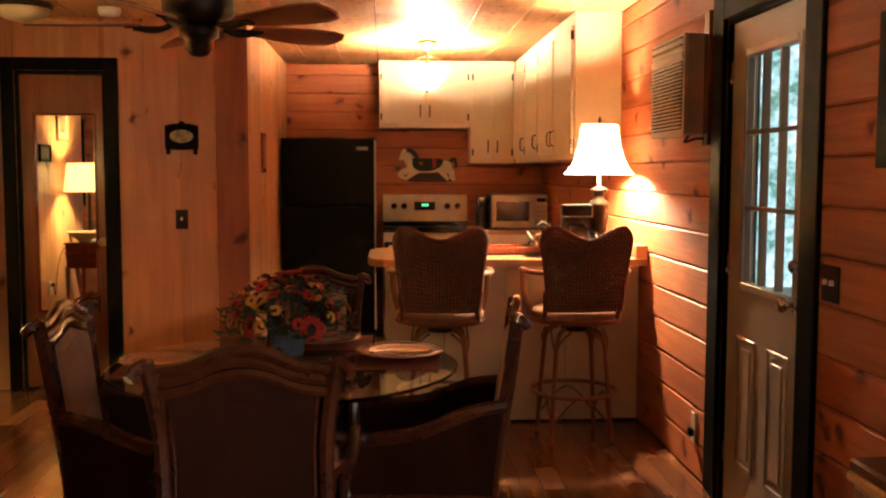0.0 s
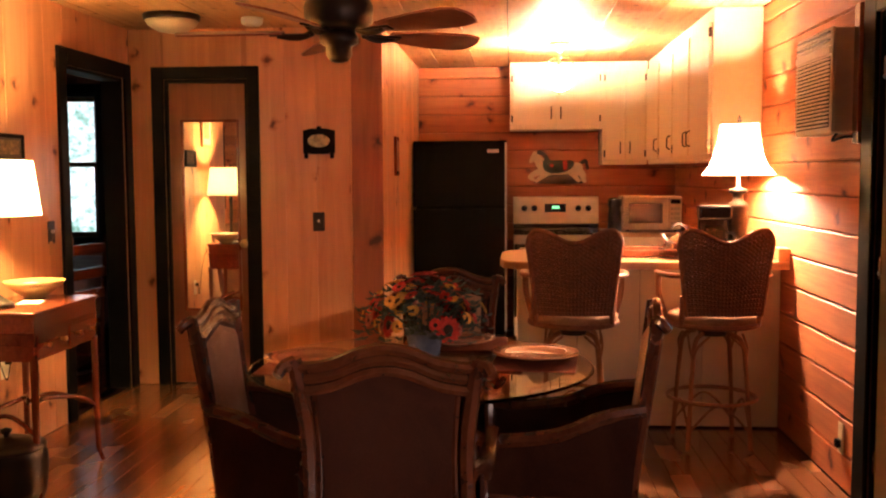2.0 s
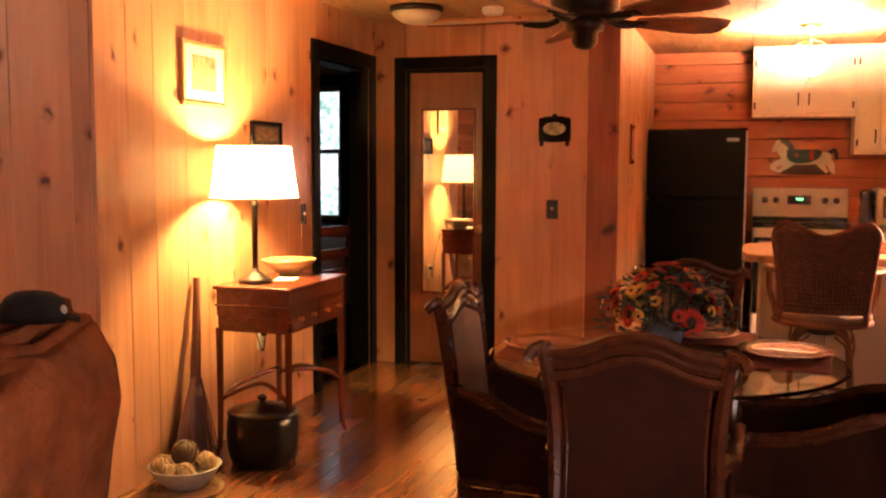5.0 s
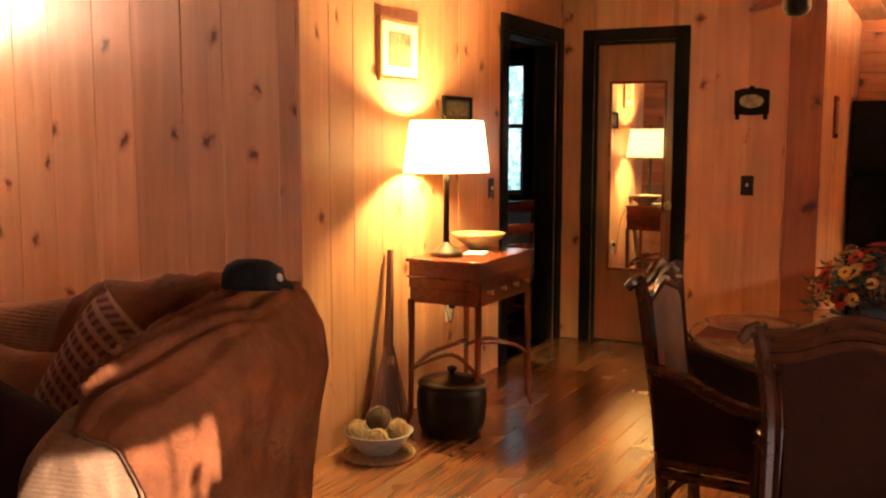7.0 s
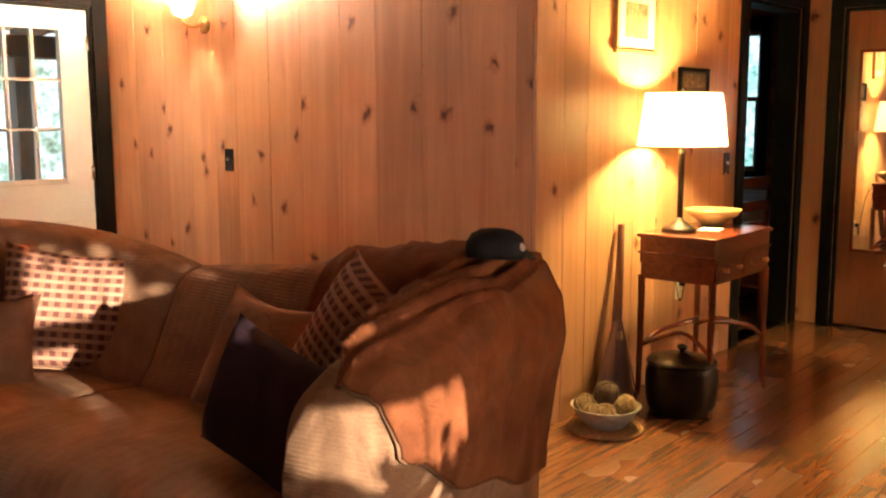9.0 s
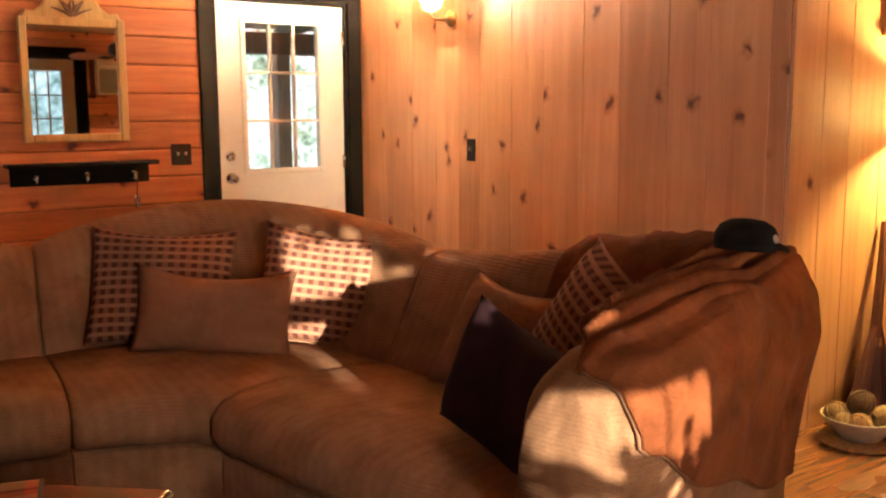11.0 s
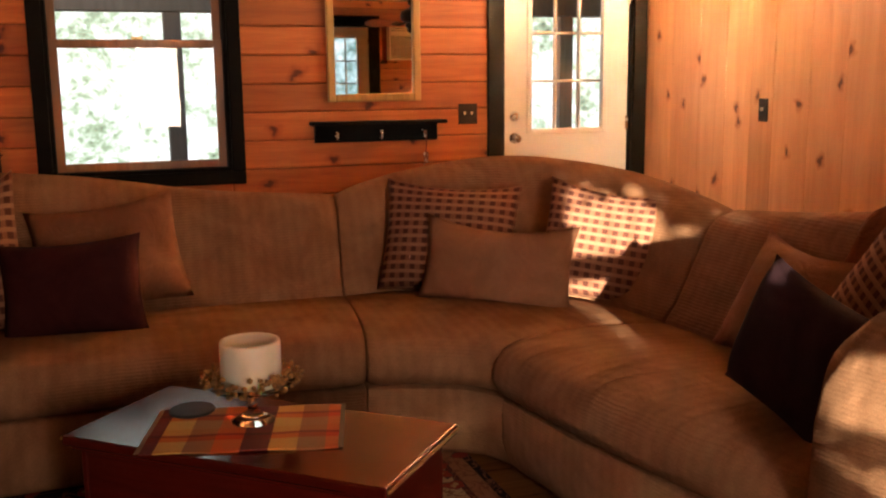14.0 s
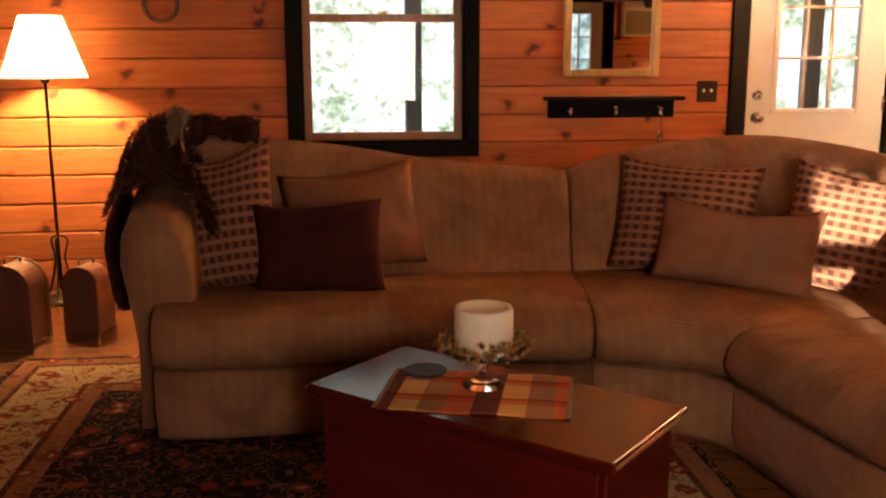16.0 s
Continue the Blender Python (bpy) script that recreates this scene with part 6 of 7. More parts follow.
for x, y, a in ((-0.26, 3.92, 84), (-1.05, 3.84, 90), (-0.66, 3.50, 0), (-0.56, 4.24, 0)):
    q = bmesh.new()
    box(q, -0.20, 0.20, -0.145, 0.145, 0, 0.004, 0.0015)
    tagged(part("placemat", q, mat_cloth, at=pose(x, y, 0.751, 0, 0, a)), "rust-red woven placemat on the glass table", "placemat", "table settings")
    q = bmesh.new()
    lathe(q, [(0.085, 0), (0.09, 0.003), (0.105, 0.010), (0.148, 0.018), (0.156, 0.021), (0.154, 0.024), (0.107, 0.0155), (0.10, 0.0125), (0.085, 0.009), (0.001, 0.009)], 44)
    tagged(part("charger_plate", q, copper_plate, smooth=True, at=pose(x, y + (0.04 if x > -0.3 else 0), 0.7555)), "round copper-brown charger plate on a placemat", "plate", "table settings")

# flowers
red_petal = plain("red_petals", (0.52, 0.030, 0.012), 0.8, 0, 0.4, 30)
gold_petal = plain("golden_petals", (0.68, 0.34, 0.05), 0.8, 0, 0.4, 30)
pink_petal = plain("dusty_rose_petals", (0.38, 0.12, 0.07), 0.8, 0, 0.4, 30)
leaf_green = plain("dark_leaves", (0.03, 0.06, 0.035), 0.6, 0, 0.5, 20)
seed_dark = plain("seed_head", (0.045, 0.02, 0.01), 0.9, 0, 0.4, 60, 0.6)


def blossom(parent, at, facing, r, petals, petal_mat, name, centre=0.36, layers=1):
    q = facing.to_track_quat("Z", "Y").to_matrix().to_4x4()
    m = Matrix.Translation(at) @ q
    bm = bmesh.new()
    for ly in range(layers):
        for k in range(petals):
            a = 2 * math.pi * (k + 0.5 * ly) / petals
            ca2, sa = math.cos(a), math.sin(a)
            w, lift, ln = 0.62 * r * math.pi / petals * 1.5, 0.12 * r + 0.12 * r * ly, r * (1 - 0.22 * ly)
            pts = [(0.22, 0.5, 0.0), (0.55, 1.0, 0.6), (0.85, 0.75, 0.9), (1.0, 0.05, 0.75)]
            left = [bm.verts.new(((p * ln) * ca2 - (-w * s) * sa, (p * ln) * sa + (-w * s) * ca2, lift * h)) for p, s, h in pts]
            right = [bm.verts.new(((p * ln) * ca2 - (w * s) * sa, (p * ln) * sa + (w * s) * ca2, lift * h)) for p, s, h in pts]
            for i in range(3):
                bm.faces.new((left[i], right[i], right[i + 1], left[i + 1]))
    bm.transform(m)
    f = part(name, bm, petal_mat, parent)
    f.modifiers.new("thick", "SOLIDIFY").thickness = 0.0012
    bm = bmesh.new()
    bmesh.ops.create_uvsphere(bm, u_segments=12, v_segments=7, radius=centre * r, matrix=m @ Matrix.Diagonal((1, 1, 0.5, 1)))
    part("seed_head", bm, seed_dark, f, smooth=True)


def bouquet():
    c = thing("flower_arrangement", "autumn silk flowers with sunflowers in a small blue pot", "flowers", pose(-0.66, 4.02, 0.751))
    bm = bmesh.new()
    lathe(bm, [(0.05, 0), (0.055, 0.004), (0.066, 0.06), (0.072, 0.095), (0.066, 0.096), (0.058, 0.085), (0.001, 0.08)], 24)
    part("pot", bm, plain("blue_grey_glaze", (0.16, 0.20, 0.26), 0.25, 0, 0.4, 16, 0.05, 0.3), c, "blue-grey glazed pot", smooth=True)
    rnd = random.Random(12)
    bm = bmesh.new()
    for k in range(430):
        th, ph = rnd.uniform(0, 6.283), rnd.uniform(-0.45, 1.35)
        rr = rnd.uniform(0.5, 1.12)
        p = Vector((0.215 * rr * math.cos(th) * math.cos(ph), 0.215 * rr * math.sin(th) * math.cos(ph), 0.12 + 0.15 * rr * math.sin(ph)))
        d = Vector((math.cos(th), math.sin(th), rnd.uniform(-0.3, 0.9))).normalized()
        s = d.cross(Vector((0, 0, 1))).normalized() * rnd.uniform(0.010, 0.02)
        ln = rnd.uniform(0.025, 0.05)
        up = d.cross(s).normalized() * 0.006
        vs = [bm.verts.new(p), bm.verts.new(p + d * ln * 0.5 + s + up), bm.verts.new(p + d * ln), bm.verts.new(p + d * ln * 0.5 - s + up)]
        bm.faces.new(vs)
    lv = tagged(part("leaves", bm, leaf_green, c), kind="stuff")
    lv.modifiers.new("thick", "SOLIDIFY").thickness = 0.001
    bm = bmesh.new()
    for k in range(26):
        th, rr = rnd.uniform(0, 6.283), rnd.uniform(0.02, 0.16)
        tube(bm, [(0.03 * math.cos(th), 0.03 * math.sin(th), 0.07), (rr * math.cos(th), rr * math.sin(th), 0.13 + 0.1 * (1 - rr * 4))], 0.0025, 5)
    tagged(part("stem_filler", bm, leaf_green, c), kind="stuff")
    kinds = (("sunflower", red_petal, 15, 0.050, 0.44, 2), ("sunflower", gold_petal, 15, 0.042, 0.40, 2), ("daisy", pink_petal, 12, 0.025, 0.34, 2), ("aster", gold_petal, 11, 0.023, 0.30, 2), ("daisy", red_petal, 12, 0.026, 0.34, 2))
    spots = []
    tries = 0
    while len(spots) < 64 and tries < 6000:
        tries += 1
        th, ph = rnd.uniform(0, 6.283), rnd.uniform(-0.15, 1.45)
        d = Vector((math.cos(th) * math.cos(ph), math.sin(th) * math.cos(ph), math.sin(ph)))
        k = 0 if len(spots) < 8 else (1 if len(spots) < 13 else rnd.choice((2, 3, 4, 3, 4)))
        if all((d - q).length > (0.44 if k < 2 and j < 16 else 0.15) for j, q in enumerate(spots)):
            spots.append(d)
            nm, mt, n, r, ce2, ly = kinds[k]
            wob = rnd.uniform(0.72, 1.08)
            at = Vector((0.215 * d.x * wob, 0.215 * d.y * wob, 0.12 + 0.16 * d.z * wob))
            blossom(c, at, (d + Vector((rnd.uniform(-0.3, 0.3), rnd.uniform(-0.3, 0.3), 0.15))).normalized(), r * rnd.uniform(0.9, 1.15), n, mt, nm, ce2, ly)


bouquet()

# ceiling fan over the table
fan_wood = wood("fan_blade_wood", (0.16, 0.045, 0.02), (0.28, 0.085, 0.036), "x", 0.35, 0, 3, 0.1, 0.2)


def ceiling_fan():
    c = thing("ceiling_fan", "dark bronze ceiling fan with five brown paddle blades", "ceiling fan", pose(-1.01, 4.30, 0))
    bm = bmesh.new()
    lathe(bm, [(0.035, 2.16), (0.06, 2.28), (0.075, 2.35), (0.075, 2.37)], 24)
    part("canopy", bm, iron, c, smooth=True)
    part("rod", tubed([(0, 0, 2.10), (0, 0, 2.20)], 0.018, 10), iron, c)
    bm = bmesh.new()
    lathe(bm, [(0.05, 1.955), (0.10, 1.965), (0.13, 1.99), (0.135, 2.05), (0.12, 2.085), (0.06, 2.11), (0.03, 2.125)], 32)
    part("motor", bm, iron, c, smooth=True)
    bm = bmesh.new()
    lathe(bm, [(0.012, 1.838), (0.035, 1.845), (0.05, 1.865), (0.05, 1.90), (0.075, 1.912), (0.075, 1.94), (0.06, 1.958)], 28)
    part("switch_cup", bm, iron, c, smooth=True)
    out = [(0.22, 0.04), (0.30, 0.058), (0.45, 0.080), (0.56, 0.083), (0.62, 0.064), (0.64, 0.02)]
    for k in range(5):
        a = k * 72 + 37
        m = pose(0, 0, 1.955, 0, 0, a) @ pose(0, 0, 0, -13, 0, 0)
        bm = bmesh.new()
        loop = [(x, y) for x, y in out] + [(x, -y) for x, y in out[::-1]]
        rings(bm, [[(x, y, -0.004) for x, y in loop], [(x, y, 0.004) for x, y in loop]])
        bm.transform(m)
        bl = part("blade", bm, fan_wood, c)
        bm = bmesh.new()
        box(bm, 0.11, 0.27, -0.022, 0.022, -0.012, -0.004, 0.003)
        tube(bm, spline([(0.10, 0, 0.0), (0.16, 0, -0.02), (0.24, 0, -0.010)], 4), 0.012, 8)
        bm.transform(m)
        part("blade_arm", bm, iron, bl)


ceiling_fan()
bm = bmesh.new()
lathe(bm, [(0.05, 2.325), (0.062, 2.333), (0.066, 2.35), (0.066, 2.37)], 28)
tagged(part("smoke_detector", bm, plain("white_plastic", (0.8, 0.77, 0.7), 0.4), smooth=True, at=pose(-1.93, 6.45, -0.0015)), "round white smoke detector on the ceiling", "smoke detector")
dome = thing("ceiling_light", "flush ceiling light with a frosted dome, unlit", "ceiling light", pose(-2.38, 6.30, -0.0015))
bm = bmesh.new()
lathe(bm, [(0.16, 2.335), (0.168, 2.345), (0.168, 2.37)], 32)
part("rim", bm, iron, dome, smooth=True)
bm = bmesh.new()
lathe(bm, [(0.02, 2.262), (0.09, 2.275), (0.14, 2.305), (0.158, 2.338)], 32)
part("glass_dome", bm, plain("frosted_glass", (0.62, 0.5, 0.36), 0.4), dome, smooth=True)


# ---- kitchen ----
fridge_black = plain("black_textured_steel", (0.0012, 0.0010, 0.0009), 0.5, 0, 0.25, 30, 0.15, fine=180, shine=0.0)
steel = plain("stainless_steel", (0.56, 0.52, 0.47), 0.3, 0.9, 0.1, 14, 0.03)
enamel = plain("almond_enamel", (0.62, 0.54, 0.42), 0.25, 0, 0.06, 5, 0.02)
black_gloss = plain("black_glass", (0.008, 0.007, 0.007), 0.08, 0, 0.2, 10, 0.0)
laminate = wood("wood_counter", (0.34, 0.17, 0.07), (0.54, 0.31, 0.14), "x", 0.28, 0, 3, 0.1, 0.4)
green_led = glow("green_display", (0.12, 0.9, 0.35), 1.6)


def fridge():
    c = thing("refrigerator", "black top-freezer refrigerator beside the pine wall", "refrigerator", pose(-0.772, 8.58, 0))
    part("body", boxed(-0.375, 0.375, 0.04, 0.70, 0.03, 1.66, 0.006), fridge_black, c)
    part("freezer_door", boxed(-0.39, 0.39, 0.0, 0.036, 1.13, 1.685, 0.012, 2), fridge_black, c)
    part("fridge_door", boxed(-0.39, 0.39, 0.0, 0.036, 0.07, 1.118, 0.012, 2), fridge_black, c)
    part("edge_strip", boxed(0.3755, 0.392, -0.004, 0.006, 0.09, 1.67, 0.003), steel, c, "bright metal edge strip")
    part("badge", boxed(0.23, 0.325, -0.005, 0.0, 1.585, 1.612, 0.002), steel, c, "small silver badge")
    part("grille", boxed(-0.37, 0.37, 0.012, 0.038, 0.01, 0.062, 0.003), black_gloss, c)


fridge()


def cooker():
    c = thing("cooking_range", "almond and black electric range with a control panel", "range", pose(0.055, 8.66, 0))
    part("body", boxed(-0.378, 0.378, 0.02, 0.62, 0.03, 0.895, 0.004), enamel, c)
    part("cooktop", boxed(-0.38, 0.38, 0.0, 0.57, 0.896, 0.915, 0.005), black_gloss, c)
    part("oven_door", boxed(-0.37, 0.37, -0.02, 0.018, 0.20, 0.82, 0.008), black_gloss, c)
    part("oven_handle", tubed([(-0.33, -0.055, 0.78), (0.33, -0.055, 0.78)], 0.012, 8), enamel, c)
    part("drawer_front", boxed(-0.37, 0.37, -0.015, 0.018, 0.04, 0.19, 0.006), enamel, c)
    bm = bmesh.new()
    sec = [(0.555, 0.916), (0.545, 0.93), (0.575, 1.195), (0.59, 1.205), (0.62, 1.205), (0.62, 0.916)]
    rings(bm, [[(-0.38, y, z) for y, z in sec], [(0.38, y, z) for y, z in sec]])
    panel = part("control_panel", bm, enamel, c)
    slope = lambda z: 0.545 + (z - 0.93) * 0.113
    part("panel_band", boxed(-0.379, 0.379, 0.536, 0.549, 0.918, 0.962, 0.003), black_gloss, panel)
    for u in (-0.28, -0.19, 0.20, 0.29):
        bm = bmesh.new()
        lathe(bm, [(0.028, 0), (0.026, 0.012), (0.02, 0.016), (0.018, 0.03), (0.001, 0.031)], 18)
        bm.transform(pose(u, slope(1.10), 1.10, 96, 0, 0))
        part("knob", bm, black_gloss, panel, smooth=True)
    part("display", boxed(-0.10, 0.09, slope(1.1) - 0.016, slope(1.1) + 0.004, 1.065, 1.14, 0.003), black_gloss, panel)
    for k in range(3):
        part("digit_bar", boxed(-0.03 + 0.022 * k, -0.016 + 0.022 * k, slope(1.1) - 0.0185, slope(1.1) - 0.0155, 1.10, 1.122), green_led, panel)
    for x, y, r in ((-0.19, 0.14, 0.10), (0.19, 0.14, 0.08), (-0.19, 0.41, 0.08), (0.19, 0.41, 0.10)):
        bm = bmesh.new()
        for q in range(4):
            tube(bm, circle((x, y, 0.924), r * (0.3 + 0.23 * q), 26), 0.006, 6, closed=True)
        part("burner_coil", bm, iron, c, smooth=True)


cooker()
hinge_dark = plain("dark_hinge", (0.05, 0.03, 0.02), 0.4, 0.8)


def cabinet(name, label, m, w, h, d, doors, low=False, top_rail=0.05):
    """A wall or floor unit; its front is the plane y = 0 and it reaches back to y = d."""
    c = thing(name, label, "cabinet", m, "kitchen cabinets")
    part("body", boxed(0, w, 0.004, d, 0, h, 0.003), cab_white, c)
    dw = (w - 0.05 - 0.012 * (len(doors) - 1)) / len(doors)
    for k, hinge in enumerate(doors):
        x = 0.025 + k * (dw + 0.012)
        z0, z1 = 0.035, h - top_rail - 0.03
        dr = part("door", boxed(x, x + dw, -0.017, 0.003, z0, z1, 0.006, 2), cab_white, c)
        hx = x + dw - 0.035 if hinge == "l" else x + 0.035
        hz = z0 + 0.06 if not low else z1 - 0.18
        part("handle", tubed(spline([(hx, -0.017, hz), (hx, -0.040, hz + 0.012), (hx, -0.042, hz + 0.05), (hx, -0.040, hz + 0.088), (hx, -0.017, hz + 0.10)], 4), 0.0055, 6), hinge_dark, dr)
        for hg in (z0 + 0.06, z1 - 0.06):
            xx = x - 0.006 if hinge == "l" else x + dw + 0.006
            part("hinge", boxed(xx - 0.007, xx + 0.007, -0.022, -0.002, hg - 0.028, hg + 0.028, 0.003), hinge_dark, dr)
    return c


cabinet("wall_cabinet", "cream wall cabinet with two short doors over the range", pose(-0.355, 9.0, 1.79), 0.795, 0.58, 0.30, ("l", "r"))
cabinet("wall_cabinet", "tall cream wall cabinet with two narrow doors", pose(0.442, 9.0, 1.485), 0.385, 0.885, 0.30, ("l", "r"))
# units on the east wall, their doors facing west
for y, w, dn in ((8.995, 0.70, ("l",)), (8.29, 0.64, ("l",)), (7.645, 0.64, ("l",)), (7.0, 0.65, ("r",))):
    cabinet("wall_cabinet", "cream wall cabinet on the log wall", pose(0.83, y, 1.485, 0, 0, -90), w, 0.885, 0.288, dn)
cabinet("base_cabinet", "cream base cabinet beside the range", pose(0.445, 8.70, 0.0), 0.66, 0.875, 0.59, ("l", "r"), True)
tagged(part("side_counter", boxed(0.44, EAST - 0.003, 8.67, BACK - 0.003, 0.877, 0.915, 0.006), laminate), "wood-grained counter beside the range", "counter")


def microwave():
    c = thing("microwave", "almond microwave oven on the counter", "microwave", pose(0.845, 8.78, 0.916))
    part("body", boxed(-0.245, 0.245, 0.0, 0.38, 0.012, 0.298, 0.008), enamel, c)
    part("door", boxed(-0.243, 0.13, -0.018, 0.0, 0.016, 0.294, 0.006), enamel, c)
    part("window", boxed(-0.20, 0.085, -0.021, -0.016, 0.07, 0.24, 0.003), black_gloss, c)
    part("keypad", boxed(0.135, 0.243, -0.016, 0.0, 0.016, 0.294, 0.005), enamel, c)
    part("display", boxed(0.15, 0.23, -0.019, -0.014, 0.235, 0.27, 0.002), black_gloss, c)
    for r in range(4):
        for k in range(3):
            part("key", boxed(0.152 + 0.027 * k, 0.174 + 0.027 * k, -0.018, -0.015, 0.06 + 0.04 * r, 0.085 + 0.04 * r, 0.001), plain("grey_key", (0.4, 0.36, 0.3), 0.5), c)
    for x in (-0.2, 0.2):
        for y in (0.04, 0.34):
            part("foot", boxed(x - 0.012, x + 0.012, y - 0.012, y + 0.012, 0, 0.013), black_gloss, c)


microwave()
bm = bmesh.new()
lathe(bm, [(0.055, 0), (0.06, 0.01), (0.058, 0.16), (0.05, 0.19), (0.052, 0.20), (0.06, 0.22), (0.06, 0.27), (0.04, 0.285), (0.001, 0.288)], 24)
tagged(part("coffee_grinder", bm, plain("dark_blue_plastic", (0.012, 0.014, 0.03), 0.25), smooth=True, at=pose(0.535, 8.82, 0.916)), "dark blue canister standing beside the microwave", "canister")

# painted horse board on the log wall
def horse_board():
    e = hung("horse_cutout", "painted wooden horse cut-out on the log wall", "wall decoration", "y", BACK, -1)
    parts = []
    cream, dark, green, red, black = (plain("cream_paint", (0.72, 0.62, 0.42), 0.5, shine=0.08), plain("brown_paint", (0.022, 0.011, 0.008), 0.6, shine=0.08), plain("green_paint", (0.007, 0.014, 0.008), 0.6, shine=0.08), plain("red_paint", (0.32, 0.03, 0.02), 0.5, shine=0.08), plain("black_paint", (0.015, 0.012, 0.01), 0.5, shine=0.08))
    cx, cz = 0.07, 1.465
    bm = bmesh.new()

    def blob(pts, n0, n1, slot):
        k0 = len(bm.faces)
        p = spline([(u, 0, z) for u, z in pts + pts[:1]], 4)[:-1]
        rings(bm, [[(cx + q.x, n0, cz + q.z) for q in p], [(cx + q.x, n1, cz + q.z) for q in p]])
        bm.faces.ensure_lookup_table()
        for f in bm.faces[k0:]:
            f.material_index = slot

    def limb(pts, w, slot, n1=0.016):
        k0 = len(bm.faces)
        left, right = [], []
        p = spline([(u, 0, z) for u, z in pts], 4)
        for i, q in enumerate(p):
            d = (p[min(i + 1, len(p) - 1)] - p[max(i - 1, 0)]).normalized()
            s = Vector((-d.z, 0, d.x)) * (w[0] + (w[1] - w[0]) * i / (len(p) - 1))
            left.append(q + s)
            right.append(q - s)
        loop = left + right[::-1]
        rings(bm, [[(cx + q.x, 0.003, cz + q.z) for q in loop], [(cx + q.x, n1, cz + q.z) for q in loop]])
        bm.faces.ensure_lookup_table()
        for f in bm.faces[k0:]:
            f.material_index = slot

    blob([(-0.21, -0.14), (0.0, -0.15), (0.25, -0.14), (0.22, -0.085), (0.0, -0.04), (-0.18, -0.09)], 0.001, 0.010, 1)
    limb([(-0.09, -0.02), (-0.19, -0.05), (-0.245, -0.085), (-0.20, -0.115)], (0.035, 0.012), 0)
    limb([(-0.06, -0.03), (-0.14, -0.085), (-0.20, -0.13)], (0.03, 0.012), 0, 0.014)
    limb([(0.16, -0.01), (0.22, -0.055), (0.235, -0.11), (0.26, -0.13)], (0.04, 0.012), 0)
    limb([(0.12, -0.03), (0.16, -0.08), (0.20, -0.13)], (0.035, 0.012), 0, 0.014)
    blob([(-0.13, 0.045), (0.0, 0.05), (0.12, 0.045), (0.21, 0.035), (0.225, -0.02), (0.15, -0.055), (0.0, -0.065), (-0.10, -0.055), (-0.15, 0.0)], 0.002, 0.018, 0)
    limb([(-0.12, 0.0), (-0.16, 0.055), (-0.20, 0.11)], (0.055, 0.032), 0, 0.017)
    blob([(-0.17, 0.135), (-0.21, 0.145), (-0.24, 0.09), (-0.25, 0.05), (-0.225, 0.045), (-0.19, 0.085)], 0.003, 0.019, 0)
    limb([(-0.18, 0.14), (-0.12, 0.12), (-0.08, 0.05)], (0.018, 0.02), 4, 0.020)
    limb([(0.205, 0.03), (0.25, 0.06), (0.265, 0.015), (0.27, -0.02)], (0.018, 0.012), 4, 0.016)
    blob([(-0.13, 0.066), (0.0, 0.064), (0.14, 0.058), (0.13, -0.005), (0.05, -0.045), (-0.05, -0.052), (-0.12, -0.015)], 0.004, 0.021, 2)
    blob([(0.05, 0.062), (0.085, 0.06), (0.085, -0.015), (0.055, -0.02)], 0.005, 0.023, 3)
    blob([(-0.075, 0.02), (-0.05, 0.035), (-0.03, 0.02), (-0.05, 0.0)], 0.005, 0.024, 3)
    ob = part("board", bm, cream, e)
    for q in (dark, green, red, black):
        ob.data.materials.append(q)


horse_board()


def kitchen_light():
    c = thing("ceiling_lamp", "semi-flush ceiling lamp with a frosted glass bowl, lit", "ceiling lamp", pose(0.01, 7.75, 0))
    bm = bmesh.new()
    lathe(bm, [(0.02, 2.30), (0.05, 2.34), (0.075, 2.355), (0.075, 2.369)], 24)
    part("rose", bm, brass, c, smooth=True)
    part("stem", tubed([(0, 0, 2.20), (0, 0, 2.31)], 0.008, 8), brass, c)
    for k in range(3):
        a = k * 2.09 + 0.4
        part("arm", tubed(spline([(0, 0, 2.26), (0.08 * math.cos(a), 0.08 * math.sin(a), 2.25), (0.155 * math.cos(a), 0.155 * math.sin(a), 2.178)], 4), 0.005, 6), brass, c)
    bm = bmesh.new()
    lathe(bm, [(0.012, 2.015), (0.06, 2.03), (0.105, 2.065), (0.135, 2.11), (0.15, 2.15), (0.17, 2.178)], 36, top=False)
    part("glass_bowl", bm, shade_cloth("frosted_bowl", (0.96, 0.9, 0.78), 0.6), c, smooth=True)
    bm = bmesh.new()
    lathe(bm, [(0.003, 1.985), (0.012, 1.995), (0.014, 2.008), (0.02, 2.017), (0.02, 2.022)], 14)
    part("finial", bm, brass, c, smooth=True)


kitchen_light()

# peninsula with its bar top
panel_paint = plain("cream_panel_paint", (0.62, 0.55, 0.40), 0.5, 0, 0.08, 4, 0.05)


